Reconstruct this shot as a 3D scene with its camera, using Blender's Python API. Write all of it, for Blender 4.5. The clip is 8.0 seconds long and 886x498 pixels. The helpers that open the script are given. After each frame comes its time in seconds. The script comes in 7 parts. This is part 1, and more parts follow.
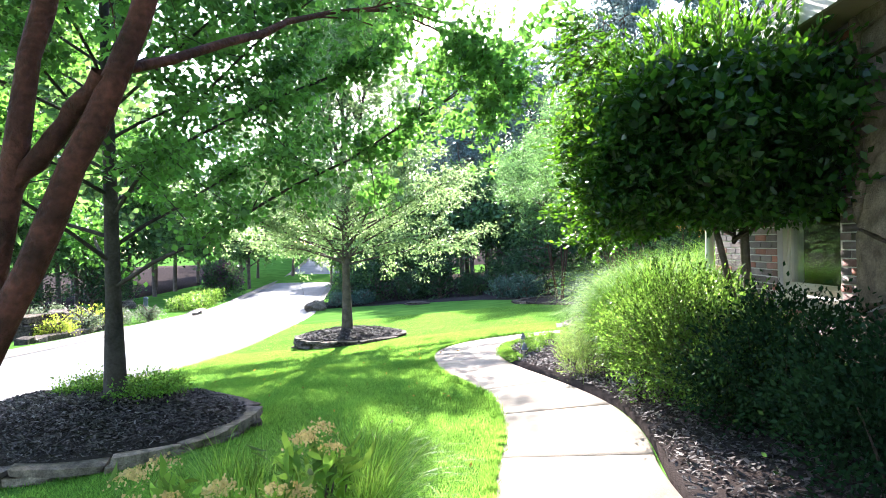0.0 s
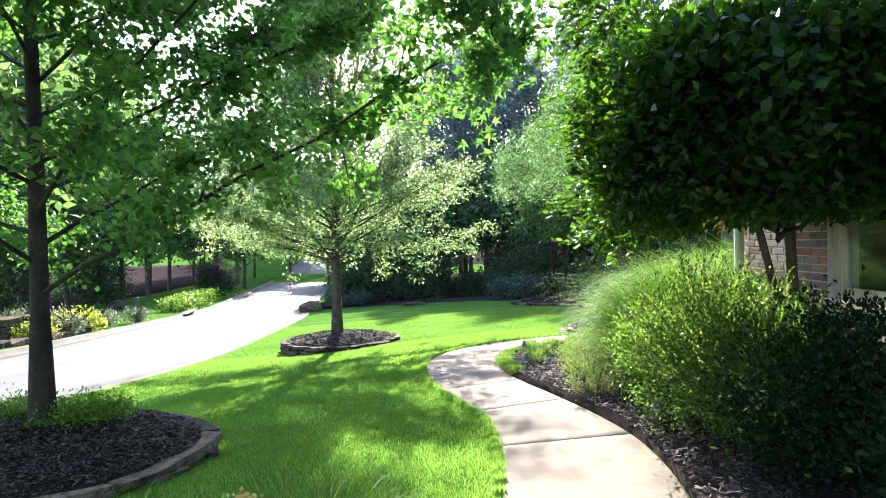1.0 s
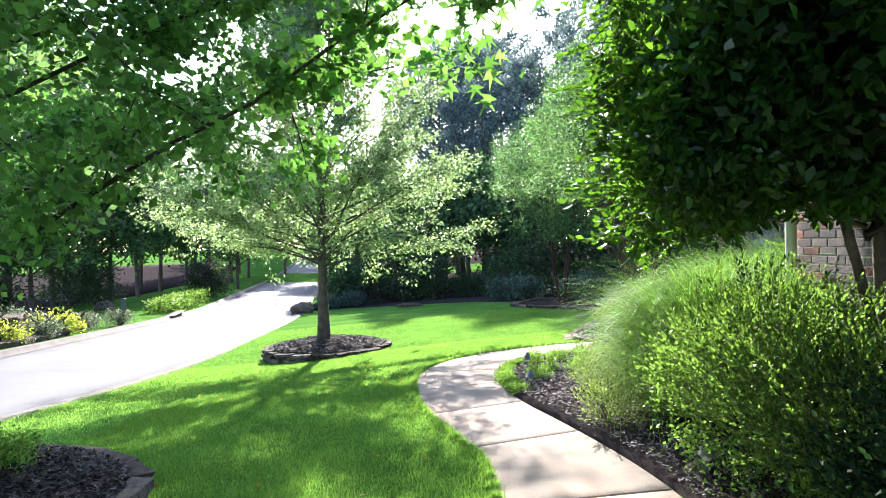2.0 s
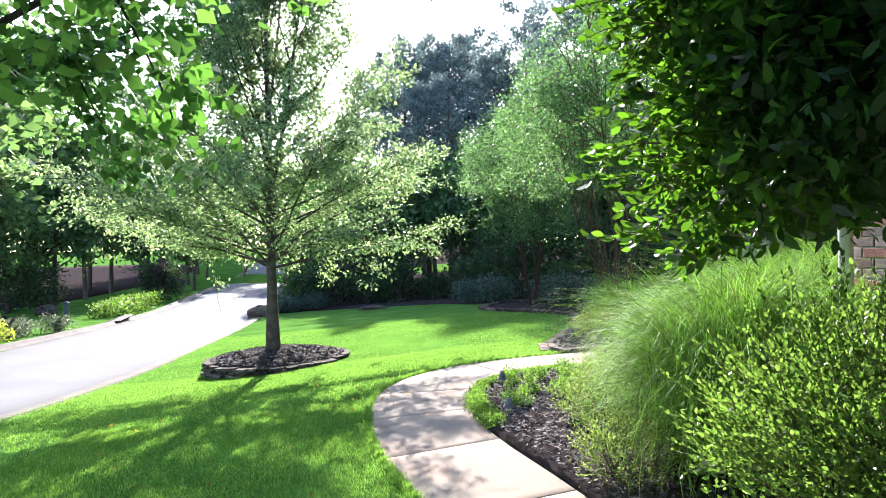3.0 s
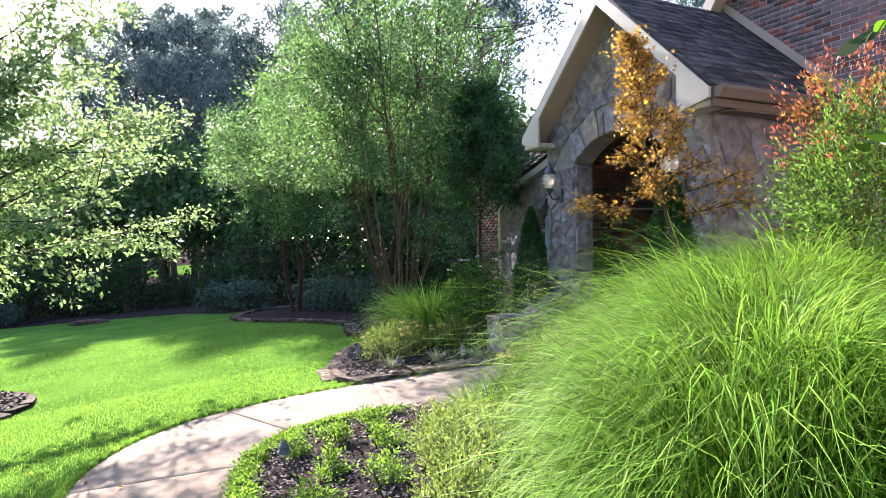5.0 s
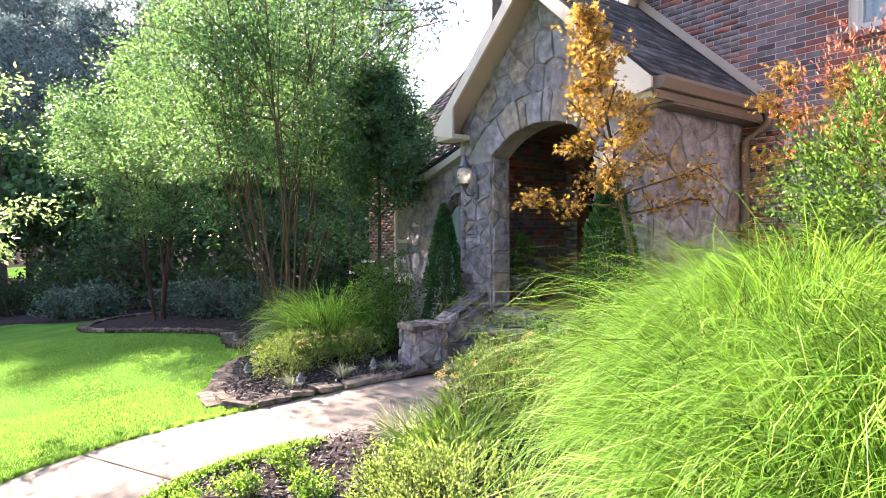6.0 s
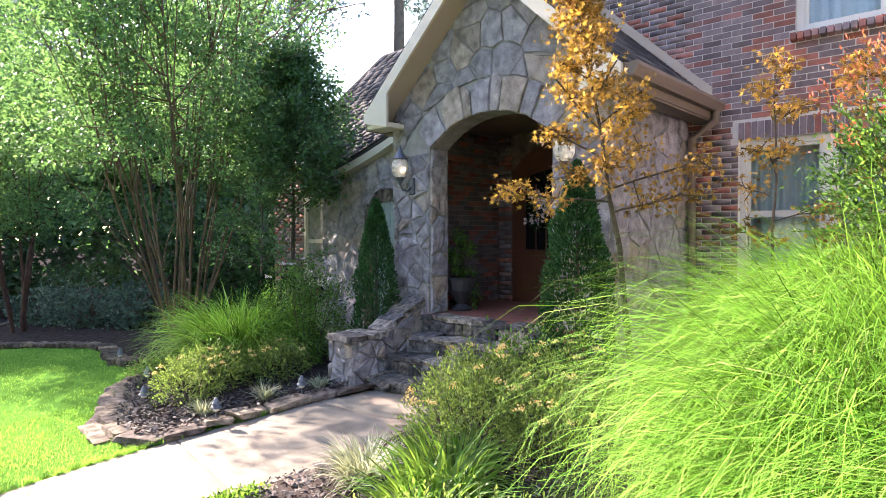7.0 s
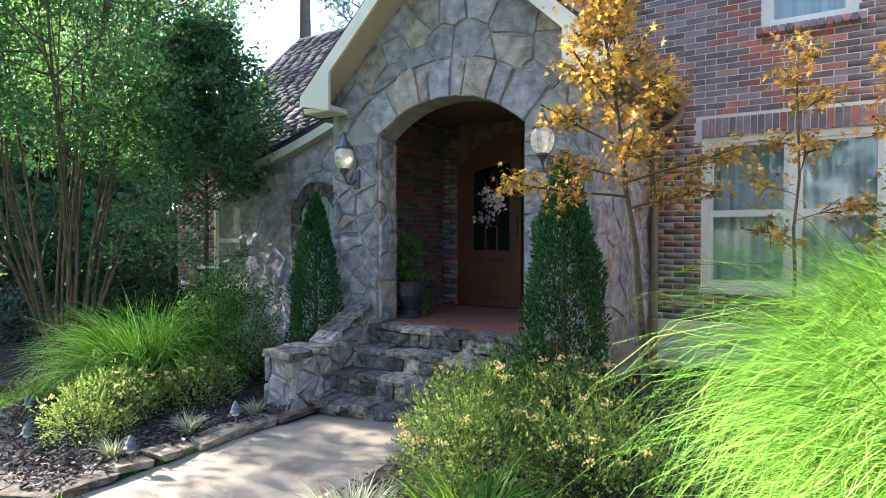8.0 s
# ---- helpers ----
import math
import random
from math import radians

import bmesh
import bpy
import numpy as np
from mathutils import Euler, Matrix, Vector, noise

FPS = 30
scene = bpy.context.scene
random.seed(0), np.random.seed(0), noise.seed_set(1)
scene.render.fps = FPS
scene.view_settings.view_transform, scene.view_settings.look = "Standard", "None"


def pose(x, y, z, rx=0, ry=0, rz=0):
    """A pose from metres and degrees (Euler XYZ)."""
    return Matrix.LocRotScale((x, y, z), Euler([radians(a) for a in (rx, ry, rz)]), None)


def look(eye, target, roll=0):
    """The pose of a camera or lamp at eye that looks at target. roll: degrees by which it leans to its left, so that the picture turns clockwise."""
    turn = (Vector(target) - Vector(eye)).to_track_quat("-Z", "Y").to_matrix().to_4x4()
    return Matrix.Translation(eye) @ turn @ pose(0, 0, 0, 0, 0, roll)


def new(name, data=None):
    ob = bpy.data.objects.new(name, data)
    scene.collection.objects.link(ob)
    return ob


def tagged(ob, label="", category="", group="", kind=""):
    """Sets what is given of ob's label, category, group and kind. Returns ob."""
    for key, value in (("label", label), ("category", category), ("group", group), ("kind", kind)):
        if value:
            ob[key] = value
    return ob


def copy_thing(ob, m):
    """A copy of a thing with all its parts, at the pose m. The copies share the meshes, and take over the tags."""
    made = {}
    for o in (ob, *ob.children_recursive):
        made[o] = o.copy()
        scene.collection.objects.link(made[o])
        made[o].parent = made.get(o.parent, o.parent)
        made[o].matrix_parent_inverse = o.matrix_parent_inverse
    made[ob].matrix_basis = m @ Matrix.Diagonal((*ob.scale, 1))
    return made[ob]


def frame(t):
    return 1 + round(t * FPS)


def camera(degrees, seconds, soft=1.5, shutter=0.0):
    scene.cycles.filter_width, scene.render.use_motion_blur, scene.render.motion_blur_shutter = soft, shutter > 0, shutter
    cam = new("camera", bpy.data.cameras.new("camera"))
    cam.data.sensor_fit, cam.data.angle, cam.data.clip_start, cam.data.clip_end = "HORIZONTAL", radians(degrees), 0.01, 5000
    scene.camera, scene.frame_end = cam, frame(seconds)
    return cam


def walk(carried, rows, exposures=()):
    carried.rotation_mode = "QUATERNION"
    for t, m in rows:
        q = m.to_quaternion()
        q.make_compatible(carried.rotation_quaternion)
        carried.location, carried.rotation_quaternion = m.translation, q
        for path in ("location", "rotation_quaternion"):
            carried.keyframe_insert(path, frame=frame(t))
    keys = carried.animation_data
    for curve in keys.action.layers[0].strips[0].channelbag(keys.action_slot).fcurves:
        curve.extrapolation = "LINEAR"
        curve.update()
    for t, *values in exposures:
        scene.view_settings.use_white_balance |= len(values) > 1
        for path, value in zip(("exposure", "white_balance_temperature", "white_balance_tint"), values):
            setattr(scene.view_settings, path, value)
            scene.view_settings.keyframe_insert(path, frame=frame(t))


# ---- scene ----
cam = camera(72.2, 8.0, soft=0.6)
METRES, EYE, TILT, LEAN, TURN = 8.7, 1.63, 0.0, 0.0, 1.1
ROWS = [
    (0.0, 0.0, 0.0, 0.0, -0.01, -0.52, 1.22),
    (0.5, 0.0058, 0.0497, -0.0001, -0.03, -0.56, 1.21),
    (1.0, 0.0109, 0.1037, -0.0008, -0.05, -0.6, 1.21),
    (2.5, 0.0234, 0.2992, -0.0016, -0.78, -0.7, 1.22),
    (3.0, 0.0285, 0.3745, -0.0021, -3.41, -0.75, 1.18),
    (3.5, 0.0339, 0.4507, -0.0027, -7.67, -0.85, 1.15),
    (4.0, 0.0402, 0.5231, -0.0031, -13.13, -0.95, 1.05),
    (4.5, 0.0454, 0.5939, -0.005, -19.71, -1.03, 0.92),
    (5.0, 0.0466, 0.6591, -0.006, -26.45, -1.17, 0.78),
    (6.5, 0.0535, 0.8314, -0.0088, -43.79, -1.25, 0.27),
    (7.0, 0.0603, 0.8857, -0.0095, -48.83, -1.26, 0.2),
    (7.5, 0.0715, 0.9398, -0.0097, -53.8, -1.28, 0.08),
    (8.0, 0.085, 0.9947, -0.0094, -58.53, -1.34, 0.03),
]
walk(cam, [(t, pose(0, 0, EYE, TILT, LEAN, TURN) @ pose(METRES * x, METRES * y, METRES * z, 90 + pitch, roll, yaw)) for t, x, y, z, yaw, pitch, roll in ROWS],
     exposures=[(0.0, 2.8, 5750, 18), (0.4, 2.36, 5950, 17), (2.5, 2.22, 5750, 19), (4.5, 2.02, 5900, 24), (6.4, 2.8, 6600, 30), (8.0, 2.7, 5950, 12)])

# ---- light ----
SUN_YAW, SUN_EL = 4.0, 26.0
to_sun = Vector((-math.sin(radians(SUN_YAW)) * math.cos(radians(SUN_EL)), math.cos(radians(SUN_YAW)) * math.cos(radians(SUN_EL)), math.sin(radians(SUN_EL))))
world = bpy.data.worlds.new("sky")
scene.world = world
world.use_nodes = True
sky = world.node_tree.nodes.new("ShaderNodeTexSky")
sky.sky_type, sky.sun_disc = "NISHITA", False
sky.sun_elevation, sky.sun_rotation = radians(SUN_EL), radians(-SUN_YAW)
sky.air_density, sky.dust_density = 1.0, 1.2
world.node_tree.nodes["Background"].inputs[1].default_value = 0.15
world.node_tree.links.new(sky.outputs[0], world.node_tree.nodes["Background"].inputs[0])
sun_data = bpy.data.lights.new("sun", "SUN")
sun_data.energy, sun_data.angle, sun_data.color = 5.0, radians(0.6), (1.0, 0.91, 0.74)
sun = new("sun", sun_data)
sun.matrix_world = look(to_sun * 60, (0, 0, 0))


# ---- materials ----
def material(name, base, rough=0.8, spec=0.3, vary=0.25, scale=6.0, fine=60.0, bump=0.3, island=0.0, objvar=0.0, metal=0.0,
             second=None, second_at=0.5, trans=None, trans_mix=0.4):
    """A rough surface with two scales of colour variation and fine relief. second: a colour that comes in by patches;
    island, objvar: brightness spread between loose pieces or objects; trans: the colour of light through a leaf."""
    m = bpy.data.materials.new(name)
    m.use_nodes = True
    nt = m.node_tree
    nd, ln = nt.nodes, nt.links
    b = nd["Principled BSDF"]
    b.inputs["Roughness"].default_value, b.inputs["Metallic"].default_value = rough, metal
    b.inputs["Specular IOR Level"].default_value = spec
    co = nd.new("ShaderNodeTexCoord")
    n1 = nd.new("ShaderNodeTexNoise")
    n1.inputs["Scale"].default_value, n1.inputs["Detail"].default_value = scale, 4
    n2 = nd.new("ShaderNodeTexNoise")
    n2.inputs["Scale"].default_value, n2.inputs["Detail"].default_value = fine, 3
    ge = nd.new("ShaderNodeNewGeometry")
    ln.new(ge.outputs["Position"], n1.inputs["Vector"])
    ln.new(ge.outputs["Position"], n2.inputs["Vector"])
    rgb = nd.new("ShaderNodeRGB")
    rgb.outputs[0].default_value = (*base, 1)
    colour = rgb.outputs[0]
    if second:
        ramp = nd.new("ShaderNodeValToRGB")
        ramp.color_ramp.elements[0].position, ramp.color_ramp.elements[1].position = second_at - 0.08, second_at + 0.08
        src = n1.outputs["Fac"]
        if island or objvar:
            rnd = nd.new("ShaderNodeObjectInfo").outputs["Random"] if objvar else ge.outputs["Random Per Island"]
            wn = nd.new("ShaderNodeTexWhiteNoise")
            wn.noise_dimensions = "1D"
            ln.new(rnd, wn.inputs["W"])
            src = wn.outputs["Value"]
        ln.new(src, ramp.inputs["Fac"])
        mx = nd.new("ShaderNodeMix")
        mx.data_type = "RGBA"
        ln.new(ramp.outputs["Color"], mx.inputs["Factor"])
        ln.new(colour, mx.inputs["A"])
        mx.inputs["B"].default_value = (*second, 1)
        colour = mx.outputs["Result"]
    val = None
    for src, amount in ((n1.outputs["Fac"], vary * 2.2), (n2.outputs["Fac"], vary * 1.2),
                        (ge.outputs["Random Per Island"] if island else None, island),
                        (nd.new("ShaderNodeObjectInfo").outputs["Random"] if objvar else None, objvar)):
        if src is None or not amount:
            continue
        ma = nd.new("ShaderNodeMapRange")
        ma.inputs["To Min"].default_value, ma.inputs["To Max"].default_value = 1 - amount, 1 + amount
        ma.clamp = False
        ln.new(src, ma.inputs["Value"])
        if val is None:
            val = ma.outputs[0]
        else:
            mu = nd.new("ShaderNodeMath")
            mu.operation = "MULTIPLY"
            ln.new(val, mu.inputs[0])
            ln.new(ma.outputs[0], mu.inputs[1])
            val = mu.outputs[0]
    sc = nd.new("ShaderNodeVectorMath")
    sc.operation = "SCALE"
    ln.new(colour, sc.inputs[0])
    if val is not None:
        ln.new(val, sc.inputs["Scale"])
    ln.new(sc.outputs[0], b.inputs["Base Color"])
    if bump:
        bu = nd.new("ShaderNodeBump")
        bu.inputs["Strength"].default_value, bu.inputs["Distance"].default_value = bump, 0.01
        ln.new(n2.outputs["Fac"], bu.inputs["Height"])
        ln.new(bu.outputs[0], b.inputs["Normal"])
    if trans:
        tr = nd.new("ShaderNodeBsdfTranslucent")
        ts = nd.new("ShaderNodeVectorMath")
        ts.operation = "SCALE"
        ts.inputs[0].default_value = trans
        if val is not None:
            ln.new(val, ts.inputs["Scale"])
        ln.new(ts.outputs[0], tr.inputs["Color"])
        mixs = nd.new("ShaderNodeMixShader")
        mixs.inputs[0].default_value = trans_mix
        ln.new(b.outputs[0], mixs.inputs[1])
        ln.new(tr.outputs[0], mixs.inputs[2])
        ln.new(mixs.outputs[0], nd["Material Output"].inputs[0])
    return m


def leaf(name, base, trans, mix=0.45, rough=0.5, spec=0.2, island=0.5, second=None, second_at=0.5):
    base = (base[0] * 1.12, base[1] * 0.95, base[2] * 1.2 + 0.003)
    trans = (trans[0] * 1.14, trans[1] * 0.94, trans[2] * 1.2 + 0.01)
    return material(name, base, rough, spec, 0.12, 1.2, 25, 0.0, island=island, trans=trans, trans_mix=mix, second=second, second_at=second_at)


GRASS = material("lawn_grass", (0.076, 0.168, 0.03), 0.9, 0.0, 0.25, 0.9, 45, 0.5)
BLADE = leaf("lawn_blade", (0.066, 0.185, 0.027), (0.25, 0.56, 0.048), 0.48, 0.6, 0.06)
# stain patches, contrast raised to stand in for leaf-shade dapples on the walk
CONCRETE = material("concrete", (0.25, 0.212, 0.168), 0.9, 0.15, 0.36, 2.6, 120, 0.35, second=(0.225, 0.172, 0.128), second_at=0.55)
ROAD = material("road_concrete", (0.15, 0.152, 0.157), 0.9, 0.15, 0.14, 0.6, 60, 0.2)
KERB = material("kerb_concrete", (0.14, 0.125, 0.11), 0.9, 0.15, 0.2, 2.0, 90, 0.2)
MULCH = material("mulch_bark", (0.042, 0.034, 0.032), 0.95, 0.0, 0.4, 9, 80, 0.9)
CHIP = material("mulch_chip", (0.068, 0.054, 0.050), 0.8, 0.25, 0.2, 9, 80, 0.4, island=0.7, second=(0.14, 0.12, 0.11), second_at=0.82)
STONE = material("ledge_stone", (0.082, 0.065, 0.052), 0.9, 0.12, 0.8, 14, 80, 1.4, objvar=0.45, second=(0.165, 0.125, 0.09), second_at=0.78)
LEDGE = material("tan_ledge_stone", (0.20, 0.155, 0.115), 0.9, 0.12, 0.6, 12, 80, 1.3, objvar=0.35, second=(0.13, 0.10, 0.085), second_at=0.7)
STEPSTONE = material("step_stone", (0.10, 0.088, 0.085), 0.75, 0.35, 0.9, 16, 70, 1.6, objvar=0.45, second=(0.23, 0.19, 0.155), second_at=0.68)
WALLSTONE = material("wall_stone", (0.28, 0.255, 0.27), 0.85, 0.3, 0.46, 9, 85, 1.4, objvar=0.2, second=(0.31, 0.25, 0.21), second_at=0.75)
MORTAR = material("mortar", (0.27, 0.25, 0.235), 0.9, 0.2, 0.25, 8, 120, 0.6)
BRICK_MORTAR = material("brick_mortar", (0.52, 0.48, 0.45), 0.9, 0.2, 0.12, 8, 120, 0.5)
BRICK = material("brick_clay", (0.165, 0.125, 0.128), 0.85, 0.25, 0.25, 9, 110, 0.6, objvar=0.38, second=(0.28, 0.105, 0.08), second_at=0.74)
BRICKS = material("brick_clay_joined", (0.165, 0.125, 0.128), 0.85, 0.25, 0.25, 9, 110, 0.6, island=0.38, second=(0.28, 0.105, 0.08), second_at=0.74)
SHINGLE = material("shingle", (0.078, 0.073, 0.074), 0.9, 0.2, 0.35, 9, 160, 0.7, objvar=0.5)
SHINGLES = material("shingle_joined", (0.066, 0.062, 0.065), 0.95, 0.08, 0.35, 9, 160, 0.7, island=0.45)
TRIM = material("painted_trim", (0.54, 0.48, 0.39), 0.55, 0.4, 0.06, 3, 60, 0.05)
WHITE = material("window_paint", (0.52, 0.50, 0.45), 0.45, 0.4, 0.08, 3, 60, 0.05)
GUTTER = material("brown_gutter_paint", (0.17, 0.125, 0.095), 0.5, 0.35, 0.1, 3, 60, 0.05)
SOFFIT = material("soffit_paint", (0.42, 0.34, 0.27), 0.7, 0.3, 0.06, 3, 60, 0.05)
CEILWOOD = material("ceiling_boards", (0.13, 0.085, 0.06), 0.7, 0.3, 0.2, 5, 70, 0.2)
DOORGLASS = material("door_glass", (0.008, 0.008, 0.009), 0.12, 0.5, 0.1, 4, 40, 0.0)
DOORWOOD = material("door_wood", (0.075, 0.024, 0.013), 0.35, 0.5, 0.25, 4, 90, 0.1)
PORCHTILE = material("porch_brick", (0.27, 0.10, 0.07), 0.7, 0.3, 0.2, 6, 60, 0.3)
CURTAIN = material("curtain_cloth", (0.36, 0.43, 0.44), 0.9, 0.1, 0.08, 4, 60, 0.1)
# near-black stand-in for unlit rooms and the shade in the drain
UNLIT = material("unlit_interior", (0.03, 0.03, 0.03), 0.9, 0.1, 0.1, 3, 30, 0)
IRON = material("lamp_metal", (0.10, 0.11, 0.13), 0.4, 0.5, 0.15, 9, 60, 0.05, metal=0.7)
PEWTER = material("path_lamp_metal", (0.13, 0.14, 0.16), 0.6, 0.4, 0.25, 9, 60, 0.1, metal=0.4)
BARK = material("grey_bark", (0.085, 0.068, 0.052), 0.9, 0.2, 0.45, 7, 45, 1.0)
DARKBARK = material("dark_bark", (0.045, 0.037, 0.031), 0.9, 0.2, 0.45, 7, 45, 1.0)
REDBARK = material("red_bark", (0.058, 0.019, 0.013), 0.8, 0.25, 0.7, 9, 45, 1.4)
ROSEBARK = material("rose_brown_bark", (0.07, 0.035, 0.026), 0.8, 0.2, 0.4, 6, 40, 0.6)
TANBARK = material("tan_bark", (0.115, 0.075, 0.048), 0.75, 0.25, 0.4, 5, 35, 0.5)
PINEBARK = material("pine_bark", (0.10, 0.075, 0.06), 0.9, 0.2, 0.35, 4, 30, 0.8)
POT = material("planter_glaze", (0.035, 0.035, 0.04), 0.4, 0.5, 0.2, 6, 60, 0.1)
FLOWER = leaf("white_petals", (0.75, 0.70, 0.62), (0.5, 0.48, 0.4), 0.3, island=0.2)
CREAM = leaf("cream_flowerheads", (0.60, 0.53, 0.18), (0.6, 0.52, 0.14), 0.35, island=0.2)
MAPLE = leaf("street_maple_leaf", (0.038, 0.10, 0.026), (0.17, 0.49, 0.04), 0.42)
MAPLE_B = leaf("lawn_maple_leaf", (0.08, 0.15, 0.066), (0.28, 0.50, 0.125), 0.5, rough=0.42, spec=0.3)
CRAPE = leaf("crape_leaf", (0.047, 0.122, 0.046), (0.155, 0.36, 0.062), 0.42)
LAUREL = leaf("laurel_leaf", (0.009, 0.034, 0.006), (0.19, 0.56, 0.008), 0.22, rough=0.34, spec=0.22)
SHRUBLEAF = leaf("shrub_leaf", (0.05, 0.128, 0.018), (0.175, 0.38, 0.028), 0.40, rough=0.45, spec=0.22, island=0.65)
# leaf colour taken near black to stand in for the shade around it
SHADED_LEAF = leaf("shade_shrub_leaf", (0.009, 0.027, 0.008), (0.04, 0.11, 0.012), 0.22, rough=0.65, spec=0.04)
TALLGRASS = leaf("silver_grass_blade", (0.125, 0.31, 0.028), (0.26, 0.58, 0.04), 0.22, rough=0.6, spec=0.08, island=0.8, second=(0.34, 0.40, 0.12), second_at=0.92)
CONIFER = leaf("conifer_spray", (0.030, 0.098, 0.026), (0.06, 0.16, 0.03), 0.3, rough=0.7, spec=0.05)
GOLD = leaf("japanese_maple_leaf", (0.26, 0.175, 0.028), (0.50, 0.37, 0.04), 0.44, island=0.65, second=(0.13, 0.068, 0.035), second_at=0.48)
NANDINA = leaf("nandina_leaf", (0.042, 0.115, 0.02), (0.14, 0.33, 0.025), 0.4, island=0.7)
REDTIP = leaf("red_tip_leaf", (0.21, 0.065, 0.035), (0.42, 0.14, 0.05), 0.42, second=(0.24, 0.13, 0.03), second_at=0.55)
SPIREA = leaf("spirea_leaf", (0.08, 0.15, 0.036), (0.24, 0.42, 0.055), 0.42, second=(0.20, 0.22, 0.06), second_at=0.86, island=0.5)
STRIPED = leaf("striped_liriope_blade", (0.30, 0.36, 0.20), (0.35, 0.45, 0.18), 0.4)
LILY = leaf("daylily_blade", (0.08, 0.2, 0.025), (0.26, 0.52, 0.04), 0.5)
# paler and bluer than real needles: distance haze put into the colour
HAZY_PINE = leaf("hazy_pine_needle", (0.085, 0.14, 0.11), (0.16, 0.27, 0.18), 0.4, rough=0.8, spec=0.2)
WOODLEAF = leaf("woodland_leaf", (0.05, 0.115, 0.042), (0.16, 0.36, 0.055), 0.42, rough=0.6, spec=0.25, island=0.6)
COVER = leaf("ground_cover_leaf", (0.06, 0.16, 0.02), (0.2, 0.44, 0.03), 0.45)

LIME = leaf("lime_shrub_leaf", (0.20, 0.30, 0.03), (0.36, 0.52, 0.04), 0.42)
glass = bpy.data.materials.new("window_glass")
glass.use_nodes = True
gb = glass.node_tree.nodes["Principled BSDF"]
gb.inputs["Base Color"].default_value = (0.9, 0.95, 0.95, 1)
gb.inputs["Roughness"].default_value, gb.inputs["Transmission Weight"].default_value, gb.inputs["IOR"].default_value = 0.02, 1.0, 1.45
GLASS = glass

# pale body colour stands in for sun glint inside clear lamp glass
GLINTGLASS = material("seeded_glint_glass", (0.62, 0.60, 0.55), 0.08, 0.9, 0.35, 22, 60, 0.3, trans=(0.85, 0.8, 0.7), trans_mix=0.6)
TEAL = material("gate_paint", (0.22, 0.27, 0.26), 0.6, 0.4, 0.15, 5, 60, 0.1)
UNDER = leaf("understory_leaf", (0.026, 0.062, 0.022), (0.08, 0.19, 0.03), 0.35)
HOLLY = leaf("holly_leaf", (0.035, 0.095, 0.032), (0.12, 0.29, 0.04), 0.4, spec=0.3)
BLUELEAF = leaf("blue_green_leaf", (0.05, 0.10, 0.062), (0.11, 0.22, 0.10), 0.35)
GREYLEAF = leaf("grey_green_leaf", (0.10, 0.14, 0.075), (0.16, 0.25, 0.10), 0.35)
# brown stone, made darker so the colour carries the wall's shade
SHADED_BROWNSTONE = material("shaded_brown_stone", (0.15, 0.11, 0.085), 0.9, 0.15, 0.45, 9, 70, 1.2, objvar=0.3)


# ---- building tools ----
rng = np.random.default_rng(7)


def mesh_of(name, verts, faces):
    """A mesh from arrays of corners and of faces that all have the same number of corners."""
    verts, faces = np.asarray(verts, dtype=np.float32), np.asarray(faces, dtype=np.int32)
    me = bpy.data.meshes.new(name)
    k = faces.shape[1]
    me.vertices.add(len(verts))
    me.vertices.foreach_set("co", verts.ravel())
    me.loops.add(faces.size)
    me.loops.foreach_set("vertex_index", faces.ravel())
    me.polygons.add(len(faces))
    me.polygons.foreach_set("loop_start", np.arange(0, faces.size, k, dtype=np.int32))
    me.update(calc_edges=True)
    return me


def part(name, data, mat, parent=None, label="", smooth=False, kind=""):
    """Links a bmesh or mesh as one object under a thing or part."""
    if isinstance(data, bmesh.types.BMesh):
        bm, data = data, bpy.data.meshes.new(name)
        bm.to_mesh(data)
        bm.free()
    if mat and not data.materials:
        data.materials.append(mat)
    if smooth:
        data.polygons.foreach_set("use_smooth", np.ones(len(data.polygons), dtype=bool))
    ob = new(name, data)
    if parent:
        ob.parent = parent
    return tagged(ob, label=label, kind=kind)


def thing(name, label, category, x=0.0, y=0.0, z=0.0, group="", kind="", turn=0.0):
    ob = new(name)
    ob.matrix_basis = pose(x, y, z, 0, 0, turn)
    ob.empty_display_size = 0.1
    return tagged(ob, label, category, group, kind)


def box(x0, x1, y0, y1, z0, z1, bevel=0.0, bm=None):
    own = bm or bmesh.new()
    r = bmesh.ops.create_cube(own, size=1.0, matrix=Matrix.Translation(((x0 + x1) / 2, (y0 + y1) / 2, (z0 + z1) / 2)) @ Matrix.Diagonal((x1 - x0, y1 - y0, z1 - z0, 1)))
    if bevel:
        es = {e for v in r["verts"] for e in v.link_edges}
        bmesh.ops.bevel(own, geom=list(es), offset=bevel, segments=1, affect="EDGES")
    return own


def lathe(profile, n=14, bm=None, at=(0, 0, 0)):
    """A turned form from (radius, height) pairs."""
    own = bm or bmesh.new()
    rings = []
    for r, z in profile:
        rings.append([own.verts.new((at[0] + r * math.cos(6.28318 * i / n), at[1] + r * math.sin(6.28318 * i / n), at[2] + z)) for i in range(n)])
    for a, b in zip(rings, rings[1:]):
        for i in range(n):
            own.faces.new((a[i], a[(i + 1) % n], b[(i + 1) % n], b[i]))
    own.faces.new(rings[0][::-1])
    own.faces.new(rings[-1])
    return own


